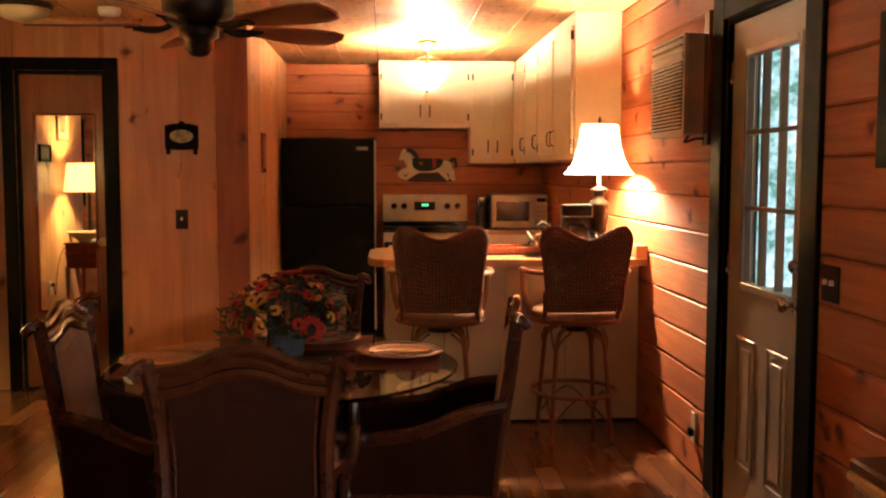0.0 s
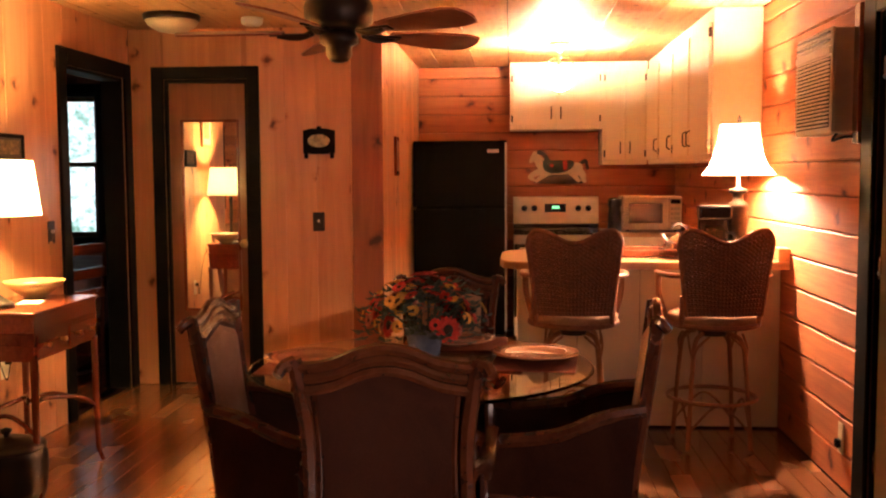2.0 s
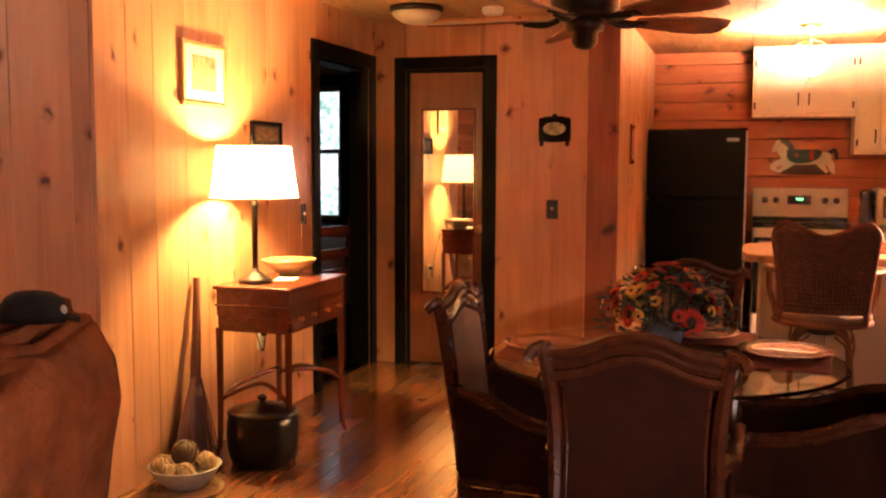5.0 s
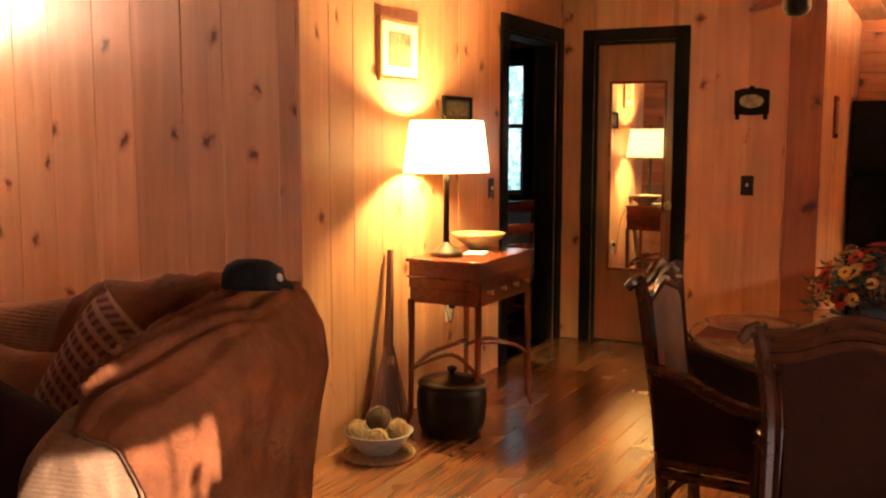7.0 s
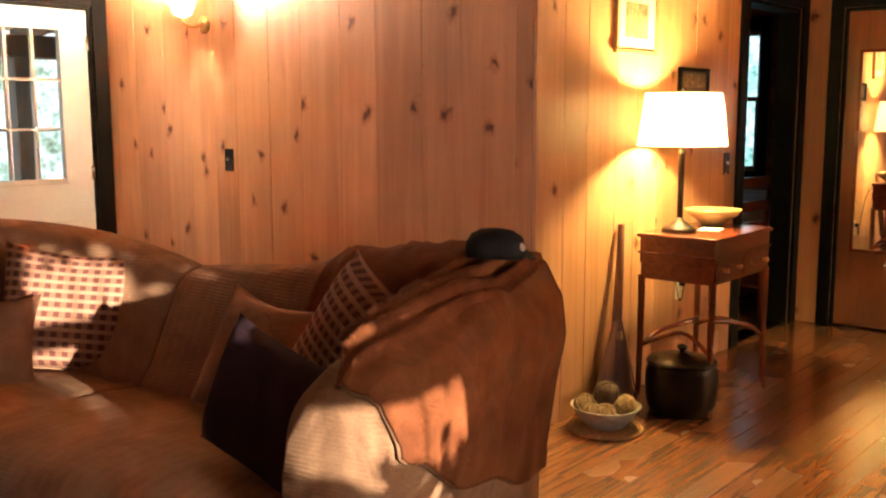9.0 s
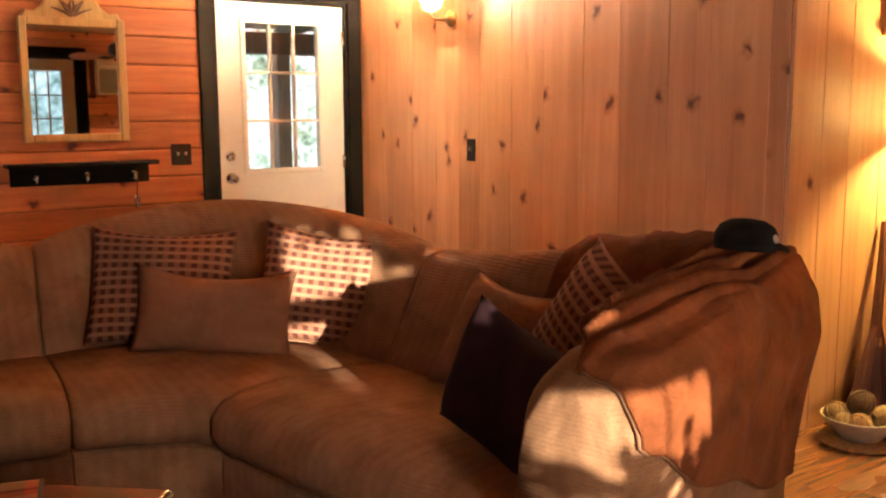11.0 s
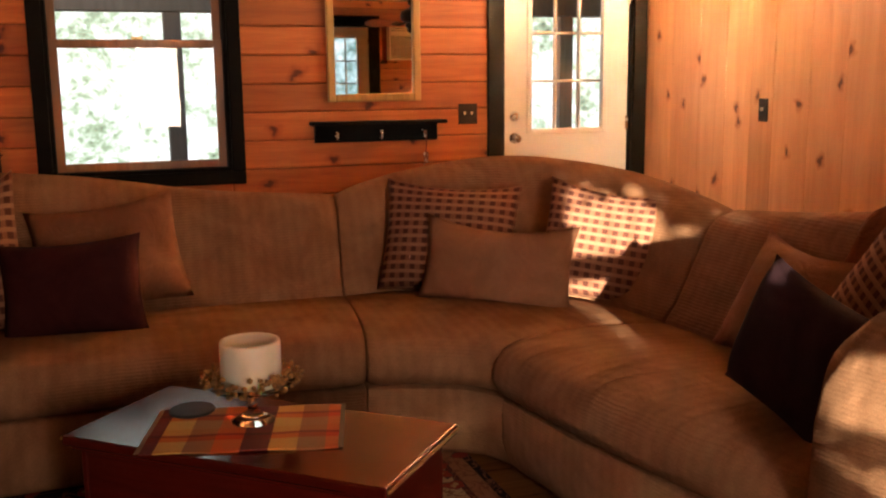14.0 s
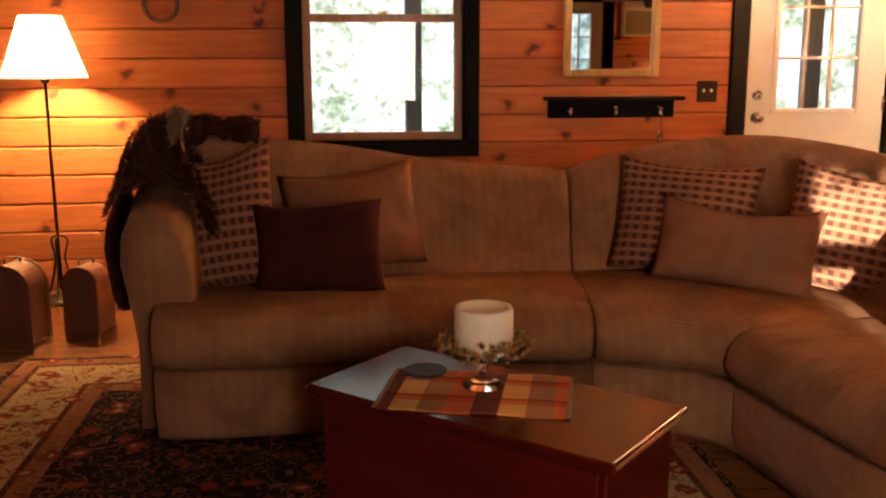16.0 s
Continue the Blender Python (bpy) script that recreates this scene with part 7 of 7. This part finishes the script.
def peninsula():
    c = thing("bar_counter", "kitchen peninsula with cream panels and a wooden bar top", "counter", pose(0, 0, 0))
    part("core", boxed(-0.285, EAST - 0.004, 5.888, 6.52, 0.02, 0.895), gap_dark, c)
    xs = [-0.29, 0.02, 0.36, 0.70, EAST - 0.005]
    for a, b in zip(xs, xs[1:]):
        part("panel", boxed(a + 0.002, b - 0.002, 5.866, 5.886, 0.012, 0.892, 0.003), panel_paint, c)
    part("end_panel", boxed(-0.31, -0.287, 5.866, 6.52, 0.012, 0.892, 0.003), panel_paint, c)
    part("back_panel", boxed(-0.285, EAST - 0.005, 6.522, 6.54, 0.10, 0.892, 0.003), panel_paint, c)
    bm = bmesh.new()
    out = [(EAST - 0.004, 5.70), (EAST - 0.004, 6.56), (-0.26, 6.56), (-0.36, 6.50), (-0.40, 6.36), (-0.405, 5.92), (-0.385, 5.78), (-0.32, 5.71), (-0.22, 5.70)]
    rings(bm, [[(x, y, 0.897) for x, y in out], [(x, y, 0.933) for x, y in out], [(x * 0.997, 5.704 + (y - 5.70) * 0.993, 0.938) for x, y in out]])
    part("bar_top", bm, laminate, c)
    part("wall_cleat", boxed(EAST - 0.065, EAST - 0.003, 5.70, 5.84, 0.939, 1.01, 0.004), laminate, c)


peninsula()


def bar_lamp():
    c = thing("bar_lamp", "lamp with a lantern base and a bell shade, lit", "lamp", pose(0.905, 5.98, 0.939))
    bm = bmesh.new()
    lathe(bm, [(0.075, 0), (0.078, 0.012), (0.06, 0.03), (0.045, 0.05), (0.05, 0.16), (0.058, 0.21), (0.05, 0.25), (0.06, 0.27), (0.055, 0.30), (0.03, 0.315), (0.028, 0.35), (0.05, 0.36), (0.048, 0.375), (0.012, 0.39), (0.01, 0.46)], 24)
    part("base", bm, iron, c, smooth=True)
    bm = bmesh.new()
    lathe(bm, [(0.204, 0.452), (0.16, 0.50), (0.132, 0.56), (0.112, 0.64), (0.10, 0.735)], 40, top=False)
    part("shade", bm, shade_cloth("cream_bell_shade", (0.92, 0.82, 0.6), 0.5), c, smooth=True)
    for r, z in ((0.2045, 0.452), (0.10, 0.735)):
        part("trim_ring", tubed(circle((0, 0, z), r, 40), 0.0035, 6, closed=True), cord_edge, c)
    bm = bmesh.new()
    tube(bm, [(0.10, 0, 0.73), (0, 0, 0.735), (-0.10, 0, 0.73)], 0.002, 5)
    tube(bm, [(0, 0.10, 0.73), (0, 0, 0.735), (0, -0.10, 0.73)], 0.002, 5)
    tube(bm, [(0, 0, 0.45), (0.05, 0, 0.52), (0.05, 0, 0.68), (0, 0, 0.735)], 0.002, 5)
    part("harp", bm, iron, c)
    bm = bmesh.new()
    lathe(bm, [(0.004, 0.735), (0.012, 0.75), (0.007, 0.77), (0.001, 0.785)], 12)
    part("finial", bm, iron, c, smooth=True)


bar_lamp()


def coffee_maker():
    c = thing("coffee_maker", "black coffee maker on the bar", "coffee maker", pose(0.78, 5.98, 0.939, 0, 0, -8))
    part("base", boxed(-0.09, 0.09, -0.11, 0.12, 0, 0.03, 0.008), black_gloss, c)
    part("tower", boxed(-0.085, 0.085, 0.03, 0.12, 0.03, 0.27, 0.01), black_gloss, c)
    part("head", boxed(-0.09, 0.09, -0.10, 0.12, 0.21, 0.29, 0.014, 2), black_gloss, c)
    bm = bmesh.new()
    lathe(bm, [(0.05, 0.032), (0.062, 0.05), (0.065, 0.10), (0.05, 0.15), (0.045, 0.17), (0.043, 0.17), (0.06, 0.10), (0.001, 0.04)], 24, (0, -0.035))
    part("carafe", bm, clear("carafe_glass", (0.7, 0.6, 0.5)), c, smooth=True)
    part("carafe_handle", tubed(spline([(0.06, -0.05, 0.14), (0.10, -0.07, 0.13), (0.10, -0.07, 0.07), (0.062, -0.05, 0.06)], 4), 0.007, 6), black_gloss, c)


coffee_maker()


def kettle():
    c = thing("chrome_kettle", "shiny chrome kettle with a black handle", "kettle", pose(0.62, 6.20, 0.939, 0, 0, 20) @ Matrix.Diagonal((0.72, 0.72, 0.72, 1)))
    bm = bmesh.new()
    lathe(bm, [(0.07, 0), (0.085, 0.015), (0.088, 0.06), (0.075, 0.11), (0.05, 0.14), (0.03, 0.15), (0.012, 0.158)], 28)
    part("body", bm, plain("chrome", (0.75, 0.73, 0.7), 0.08, 1.0, 0.03, 10, 0), c, smooth=True)
    part("spout", tubed([(-0.07, 0, 0.07), (-0.12, 0, 0.12), (-0.145, 0, 0.17)], 0.02, 10, 0.011), steel, c, smooth=True)
    part("handle", tubed(spline([(0.06, 0, 0.12), (0.07, 0, 0.21), (0, 0, 0.245), (-0.06, 0, 0.21)], 5), 0.011, 8), black_gloss, c)
    bm = bmesh.new()
    lathe(bm, [(0.01, 0.155), (0.016, 0.168), (0.001, 0.178)], 12)
    part("knob", bm, black_gloss, c, smooth=True)


kettle()


def tray():
    c = thing("serving_tray", "wooden serving tray with curved end handles", "tray", pose(0.36, 6.10, 0.939, 0, 0, 12))
    part("bottom", boxed(-0.20, 0.20, -0.14, 0.14, 0, 0.010, 0.002), cherry_x, c)
    for s in (-1, 1):
        part("side", boxed(-0.20, 0.20, s * 0.14 - 0.006, s * 0.14 + 0.006, 0.008, 0.042, 0.003), cherry_x, c)
        part("end", boxed(s * 0.20 - 0.006, s * 0.20 + 0.006, -0.14, 0.14, 0.008, 0.042, 0.003), cherry_x, c)
        part("handle", tubed(spline([(s * 0.205, -0.09, 0.04), (s * 0.215, -0.05, 0.07), (s * 0.215, 0.05, 0.07), (s * 0.205, 0.09, 0.04)], 5), 0.009, 8), cherry_x, c)


tray()
mag = thing("magazine", "open white magazine lying on the bar", "magazine", pose(0.52, 6.36, 0.939, 0, 0, 12))
for s in (-1, 1):
    bm = bmesh.new()
    rings(bm, [[(s * u, -0.14, z - 0.002) for u, z in ((0, 0.004), (0.05, 0.014), (0.11, 0.010), (0.20, 0.003), (0.20, 0.0021), (0, 0.0021))], [(s * u, 0.14, z - 0.002) for u, z in ((0, 0.004), (0.05, 0.014), (0.11, 0.010), (0.20, 0.003), (0.20, 0.0021), (0, 0.0021))]])
    part("page", bm, plain("magazine_page", (0.74, 0.74, 0.72), 0.4, 0, 0.25, 22), mag)
posy = thing("small_flower_pot", "small pot of pink and green flowers on the bar", "flowers", pose(0.70, 5.93, 0.939))
bm = bmesh.new()
lathe(bm, [(0.025, 0), (0.035, 0.04), (0.033, 0.042), (0.001, 0.038)], 16)
part("pot", bm, enamel, posy, smooth=True)
for k in range(9):
    a = k * 0.7
    blossom(posy, Vector((0.03 * math.cos(a) * (k % 3), 0.03 * math.sin(a) * (k % 3), 0.07 + 0.008 * (k % 2))), Vector((math.cos(a) * 0.5, math.sin(a) * 0.5 - 0.3, 1)).normalized(), 0.022, 8, (pink_petal, leaf_green, red_petal)[k % 3], "blossom")
phone = thing("cordless_phone", "black cordless telephone lying on the bar", "telephone", pose(0.98, 5.86, 0.939, 0, 0, 60))
part("handset", boxed(-0.03, 0.03, -0.08, 0.08, 0.002, 0.04, 0.012, 2), black_gloss, phone, smooth=True)
part("keypad", boxed(-0.02, 0.02, -0.06, 0.0, 0.039, 0.042, 0.001), iron, phone)

# bar stools
wicker = plain("brown_wicker", (0.17, 0.06, 0.026), 0.6, 0, 0.4, 30, 0.6, fine=140)
stool_wood = wood("stool_wood", (0.16, 0.07, 0.03), (0.28, 0.13, 0.055), "z", 0.35, 0, 3, 0.1, 0.2)


def bar_stool():
    c = thing("bar_stool", "swivel bar stool with a woven wicker back and wooden arms", "stool", group="stools at the bar")
    zs = 0.675
    bm = bmesh.new()
    lathe(bm, [(0.19, zs - 0.045), (0.225, zs - 0.03), (0.23, zs), (0.215, zs + 0.022), (0.12, zs + 0.03), (0.001, zs + 0.03)], 32)
    part("seat", bm, fabric("woven_seat", (0.16, 0.09, 0.055), (0.30, 0.18, 0.11), 0, "x", 0.8, 90), c, smooth=True)
    part("seat_rim", tubed(circle((0, 0, zs - 0.035), 0.225, 36), 0.014, 8, closed=True), wicker, c)
    part("swivel", tubed([(0, 0, zs - 0.10), (0, 0, zs - 0.04)], 0.07, 20), iron, c)
    # woven back: rows of strands round upright canes
    rows, cols = 36, 22
    half = lambda z: 0.185 + 0.05 * ((z - 0.70) / 0.42)
    bend = lambda u, z: -0.175 - 0.05 * (1 - (u / 0.24) ** 2) - 0.10 * (z - 0.70)
    crown = lambda u: 1.095 + 0.032 * math.cos(2 * math.pi * u / 0.36 + math.pi) - 0.02 * max(0, (abs(u) - 0.19) / 0.05)
    for i in range(cols + 1):
        f = -1 + 2 * i / cols
        pts = []
        for k in range(9):
            z = 0.70 + (crown(f * 0.235) - 0.70) * k / 8
            u = f * half(z)
            pts.append((u, bend(u, z), z))
        part("upright_cane", tubed(pts, 0.005, 5), wicker, c)
    bm = bmesh.new()
    for r in range(rows):
        fr = (r + 0.5) / rows
        pts = []
        for k in range(cols * 2 + 1):
            f = -1 + k / cols
            z = 0.70 + (crown(f * 0.235) - 0.012 - 0.70) * fr
            u = f * half(z)
            pts.append((u, bend(u, z) + 0.0065 * math.cos(math.pi * k / 1.0 + math.pi * r) * (1 if k % 2 == 0 else 0), z))
        tube(bm, pts, 0.0068, 5)
    tagged(part("weave", bm, wicker, c), kind="stuff")
    edge = [(f * half(z), bend(f * half(z), z), z) for f, z in ((-1, 0.70), (-1, 0.85), (-1, 0.98))]
    top = []
    for k in range(17):
        f = -1 + k / 8
        u = f * half(1.07)
        top.append((u, bend(u, crown(u)), crown(u) - (0.03 if k in (0, 16) else 0)))
    edge += top + [(-p[0], p[1], p[2]) for p in edge[::-1]]
    part("back_rim", tubed(spline(edge, 3), 0.013, 8), wicker, c)
    for s in (-1, 1):
        part("arm", tubed(spline([(s * 0.205, -0.20, 0.90), (s * 0.255, -0.10, 0.895), (s * 0.262, 0.08, 0.89), (s * 0.25, 0.17, 0.885)], 5), 0.019, 8, None, 0.7), stool_wood, c)
        part("arm_post", tubed(spline([(s * 0.252, 0.12, 0.885), (s * 0.25, 0.13, 0.78), (s * 0.215, 0.10, zs - 0.03)], 5), 0.017, 8), stool_wood, c)
        part("back_post", tubed([(s * 0.19, -0.12, zs - 0.04), (s * 0.2, -0.18, 0.80)], 0.014, 8), wicker, c)
    for k in range(4):
        a = math.pi / 4 + k * math.pi / 2
        ca2, sa = math.cos(a), math.sin(a)
        part("leg", tubed(spline([(0.10 * ca2, 0.10 * sa, zs - 0.085), (0.165 * ca2, 0.165 * sa, zs - 0.12), (0.19 * ca2, 0.19 * sa, 0.42), (0.225 * ca2, 0.225 * sa, 0.012)], 6), 0.0125, 8), stool_wood, c)
        for q in (-1, 1):
            b = a + q * 0.42
            part("brace", tubed(spline([(0.187 * ca2, 0.187 * sa, 0.46), (0.185 * math.cos(a + q * 0.12), 0.185 * math.sin(a + q * 0.12), 0.53), (0.15 * math.cos(b), 0.15 * math.sin(b), zs - 0.09)], 5), 0.007, 6), stool_wood, c)
        part("foot_brace", tubed(spline([(0.215 * ca2, 0.215 * sa, 0.10), (0.16 * math.cos(a + 0.75), 0.16 * math.sin(a + 0.75), 0.24), (0.215 * math.cos(a + math.pi / 2), 0.215 * math.sin(a + math.pi / 2), 0.10)], 6), 0.007, 6), stool_wood, c)
    part("foot_ring", tubed(circle((0, 0, 0.255), 0.222, 40), 0.0115, 8, closed=True), stool_wood, c)
    return c


stool = bar_stool()
stool.matrix_basis = pose(0.69, 5.56, 0, 0, 0, 4)
copy_thing(stool, pose(-0.022, 5.56, 0, 0, 0, -3))


# air conditioner on the log wall
def air_con():
    c = hung("air_conditioner", "white wall air conditioner with a slatted grille", "air conditioner", "x", EAST, -1)
    putty = plain("putty_plastic", (0.56, 0.50, 0.40), 0.45, 0, 0.08, 6, 0.05)
    y0, y1, z0, z1, d = 4.80, 5.30, 1.575, 2.02, 0.115
    part("case", boxed(y0, y1, 0.0, d - 0.02, z0, z1, 0.006), putty, c)
    part("bezel", boxed(y0 - 0.004, y1 + 0.004, d - 0.02, d - 0.008, z0 - 0.004, z1 + 0.004, 0.006), putty, c)
    for k in range(18):
        z = z0 + 0.03 + k * 0.0165
        part("slat", boxed(y0 + 0.02, y1 - 0.02, d - 0.010, d + 0.004, z, z + 0.008, 0.002), putty, c)
    part("grille_back", boxed(y0 + 0.02, y1 - 0.02, d - 0.0085, d - 0.006, z0 + 0.024, z0 + 0.325), black_trim, c)
    part("control_strip", boxed(y0 + 0.01, y1 - 0.01, d - 0.010, d + 0.002, z0 + 0.333, z0 + 0.365, 0.003), putty, c)
    for k in range(4):
        z = z0 + 0.375 + k * 0.0165
        part("slat", boxed(y0 + 0.02, y1 - 0.02, d - 0.010, d + 0.003, z, z + 0.008, 0.002), hinge_dark if k % 2 else putty, c)
    part("trim_board", boxed(y0 - 0.07, y0 - 0.006, 0, 0.02, z0 - 0.05, z1 + 0.09, 0.003), cherry_z, c)
    part("cord", tubed(spline([(y0 + 0.08, 0.05, z0 + 0.004), (y0 + 0.12, 0.06, z0 - 0.03), (y0 + 0.0, 0.05, z0 - 0.02), (y0 - 0.06, 0.025, z0 - 0.02)], 6), 0.006, 6), black_cloth, c)
    part("plug", boxed(y0 - 0.10, y0 - 0.04, 0.0, 0.03, z0 - 0.05, z0 + 0.0, 0.006), hinge_dark, c)


air_con()
cover = hung("cable_cover", "narrow ivory outlet plate low on the log wall", "outlet", "x", EAST, -1)
part("plate", boxed(4.84, 4.90, 0, 0.008, 0.16, 0.30, 0.003), plain("ivory_plate", (0.55, 0.45, 0.3), 0.4), cover)
part("socket", boxed(4.853, 4.887, 0.007, 0.03, 0.19, 0.225, 0.004), black_cloth, cover)
frame_e = picture("carved_picture_frame", "dark carved picture frame beside the outside door", "x", EAST, -1, 2.86, 3.26, 1.42, 1.86, 0.07, 0.03, black_trim, plain("dim_canvas", (0.06, 0.03, 0.018), 0.6, 0, 0.5, 8), 0, None)
bench = thing("magazine_rack", "small pale wicker rack with a dark lid beside the wall", "rack", pose(0.965, 2.60, 0))
part("body", boxed(-0.14, 0.14, -0.21, 0.21, 0.0, 0.655, 0.012), plain("pale_wicker", (0.34, 0.22, 0.11), 0.7, 0, 0.4, 20, 0.6, fine=120), bench)
part("rim", boxed(-0.15, 0.15, -0.22, 0.22, 0.655, 0.68, 0.006), tan_frame, bench)
part("lid", boxed(-0.147, 0.147, -0.217, 0.217, 0.68, 0.715, 0.008), box_wood, bench)


# ---- outside ----
woods_w = outdoors("woods_west", 1.05, (0.30, 0.42, 0.30), (0.80, 0.90, 0.96))
woods_n = outdoors("woods_north", 1.6, (0.10, 0.26, 0.20), (0.45, 0.68, 0.72))
woods_e = outdoors("woods_east", 0.9, (0.16, 0.30, 0.30), (0.50, 0.72, 0.82))
leaf_litter = plain("leaf_litter", (0.42, 0.36, 0.28), 0.9, 0, 0.5, 2.5, 0.3, fine=18)
porch_wood = wood("porch_wood", (0.34, 0.31, 0.29), (0.48, 0.44, 0.41), "z", 0.7)
porch_deck = wood("porch_deck_wood", (0.16, 0.12, 0.09), (0.28, 0.22, 0.17), "y", 0.8)
tagged(part("ground", boxed(-60, 60, -60, 60, -0.75, -0.60), leaf_litter), "leaf-strewn ground round the house", "ground", kind="structure")
for nm, m4, size, mt in (("backdrop_west", pose(-18, 2, 3.4, 90, 0, 90), 34, woods_w), ("backdrop_north", pose(-4, 17, 3.4, 90, 0, 0), 24, woods_n), ("backdrop_east", pose(12, 21, 3.4, 90, 0, -90), 41, woods_e)):
    q = bmesh.new()
    box(q, -size / 2, size / 2, -4, 7, -0.05, 0.05)
    tagged(part(nm, q, mt, at=m4), "bright woods beyond the house", "woods", kind="structure")
porch = tagged(new("porch"), "wooden porch with square posts outside the west wall", "porch", kind="structure")
part("deck", boxed(-9.4, WEST - 0.145, -5, 9, -0.20, -0.06), porch_deck, porch)
for y in (-2.6, 1.0, 4.6, 8.2):
    part("post", boxed(-9.07, -8.93, y - 0.07, y + 0.07, -0.06, 1.88, 0.008), porch_wood, porch)
part("beam", boxed(-9.09, -8.91, -5, 9, 1.88, 2.08, 0.008), porch_wood, porch)
for k in range(9):
    y = 2.4 + k * 0.8
    bm = boxed(-1.65, 1.65, -0.025, 0.025, -0.07, 0.07, 0.004)
    part("rafter", bm, porch_wood, porch, at=pose(-7.85, y, 2.27, 0, -6, 0))
part("roof", boxed(-1.75, 1.60, -3.4, 3.4, 0.075, 0.10), porch_wood, porch, at=pose(-7.85, 5.6, 2.27, 0, -6, 0))


def shade_tree(x, y):
    """A young tree east of the house, through whose leaves the low sun falls."""
    c = thing("tree", "young leafy tree standing outside the house", "tree", pose(x, y, -0.6))
    bark = plain("tree_bark", (0.10, 0.07, 0.05), 0.9, 0, 0.4, 14, 0.6)
    part("trunk", tubed(spline([(0, 0, 0), (0.03, 0.02, 1.2), (-0.02, 0.05, 2.4), (0.03, 0.0, 4.2)], 5), 0.07, 8, 0.02), bark, c)
    rnd = random.Random(31)
    for k in range(9):
        a, z = k * 2.4, 2.4 + 0.2 * k
        part("limb", tubed(spline([(0, 0, z), (0.4 * math.cos(a), 0.4 * math.sin(a), z + 0.15), (0.95 * math.cos(a), 0.95 * math.sin(a), z + 0.25)], 4), 0.02, 6, 0.006), bark, c)
    bm = bmesh.new()
    for k in range(1500):
        a, r = rnd.uniform(0, 6.283), 1.5 * rnd.uniform(0, 1) ** 0.5
        p = Vector((0.7 * r * math.cos(a), r * math.sin(a), 2.75 + 2.3 * rnd.uniform(0, 1) ** 1.2))
        d = Vector((rnd.gauss(0, 1), rnd.gauss(0, 1), rnd.gauss(0, 0.6))).normalized()
        s = d.cross(Vector((rnd.gauss(0, 1), rnd.gauss(0, 1), rnd.gauss(0, 1)))).normalized() * rnd.uniform(0.025, 0.05)
        ln = rnd.uniform(0.07, 0.14)
        bm.faces.new([bm.verts.new(q) for q in (p, p + d * ln * 0.5 + s, p + d * ln, p + d * ln * 0.5 - s)])
    lv = part("crown", bm, plain("tree_leaf", (0.05, 0.10, 0.03), 0.6, 0, 0.4, 10), c)


shade_tree(5.6, -0.55)


def leafy_shrub(x, y):
    """A tall shrub close to the sunny window; its leaves break up the sunlight."""
    c = thing("shrub", "tall thin leafy shrub growing close to the window", "shrub", pose(x, y, -0.6))
    bark = bpy.data.materials["tree_bark"]
    rnd = random.Random(8)
    for k in range(5):
        a = k * 1.26
        part("stem", tubed(spline([(0.05 * math.cos(a), 0.05 * math.sin(a), 0), (0.1 * math.cos(a), 0.12 * math.sin(a), 1.1), (0.12 * math.cos(a), 0.3 * math.sin(a), 2.6)], 5), 0.009, 6, 0.003), bark, c)
    bm = bmesh.new()
    for k in range(1050):
        h = rnd.uniform(0, 1) ** 0.8
        p = Vector((rnd.gauss(0, 0.10), rnd.uniform(-0.42, 0.62) , 2.15 + 0.55 * h))
        d = Vector((rnd.gauss(0, 0.3), rnd.gauss(0, 1), rnd.gauss(0, 0.8))).normalized()
        s = Vector((rnd.gauss(0, 0.3), -d.z, d.y)).normalized() * rnd.uniform(0.016, 0.03)
        ln = rnd.uniform(0.05, 0.10)
        bm.faces.new([bm.verts.new(q) for q in (p, p + d * ln * 0.5 + s, p + d * ln, p + d * ln * 0.5 - s)])
    for k in range(560):
        p = Vector((rnd.gauss(0, 0.10), rnd.uniform(-0.30, 0.60), 1.15 + 0.55 * rnd.uniform(0, 1) ** 0.8))
        d = Vector((rnd.gauss(0, 0.3), rnd.gauss(0, 1), rnd.gauss(0, 0.8))).normalized()
        s = Vector((rnd.gauss(0, 0.3), -d.z, d.y)).normalized() * rnd.uniform(0.016, 0.03)
        ln = rnd.uniform(0.05, 0.10)
        bm.faces.new([bm.verts.new(q) for q in (p, p + d * ln * 0.5 + s, p + d * ln, p + d * ln * 0.5 - s)])
    for k in range(620):
        p = Vector((rnd.gauss(0, 0.10), rnd.uniform(0.24, 0.70), 1.88 + 0.50 * rnd.uniform(0, 1)))
        d = Vector((rnd.gauss(0, 0.3), rnd.gauss(0, 1), rnd.gauss(0, 0.8))).normalized()
        s = Vector((rnd.gauss(0, 0.3), -d.z, d.y)).normalized() * rnd.uniform(0.016, 0.03)
        ln = rnd.uniform(0.05, 0.10)
        bm.faces.new([bm.verts.new(q) for q in (p, p + d * ln * 0.5 + s, p + d * ln, p + d * ln * 0.5 - s)])
    part("leafage", bm, bpy.data.materials["tree_leaf"], c)


leafy_shrub(1.75, 0.92)
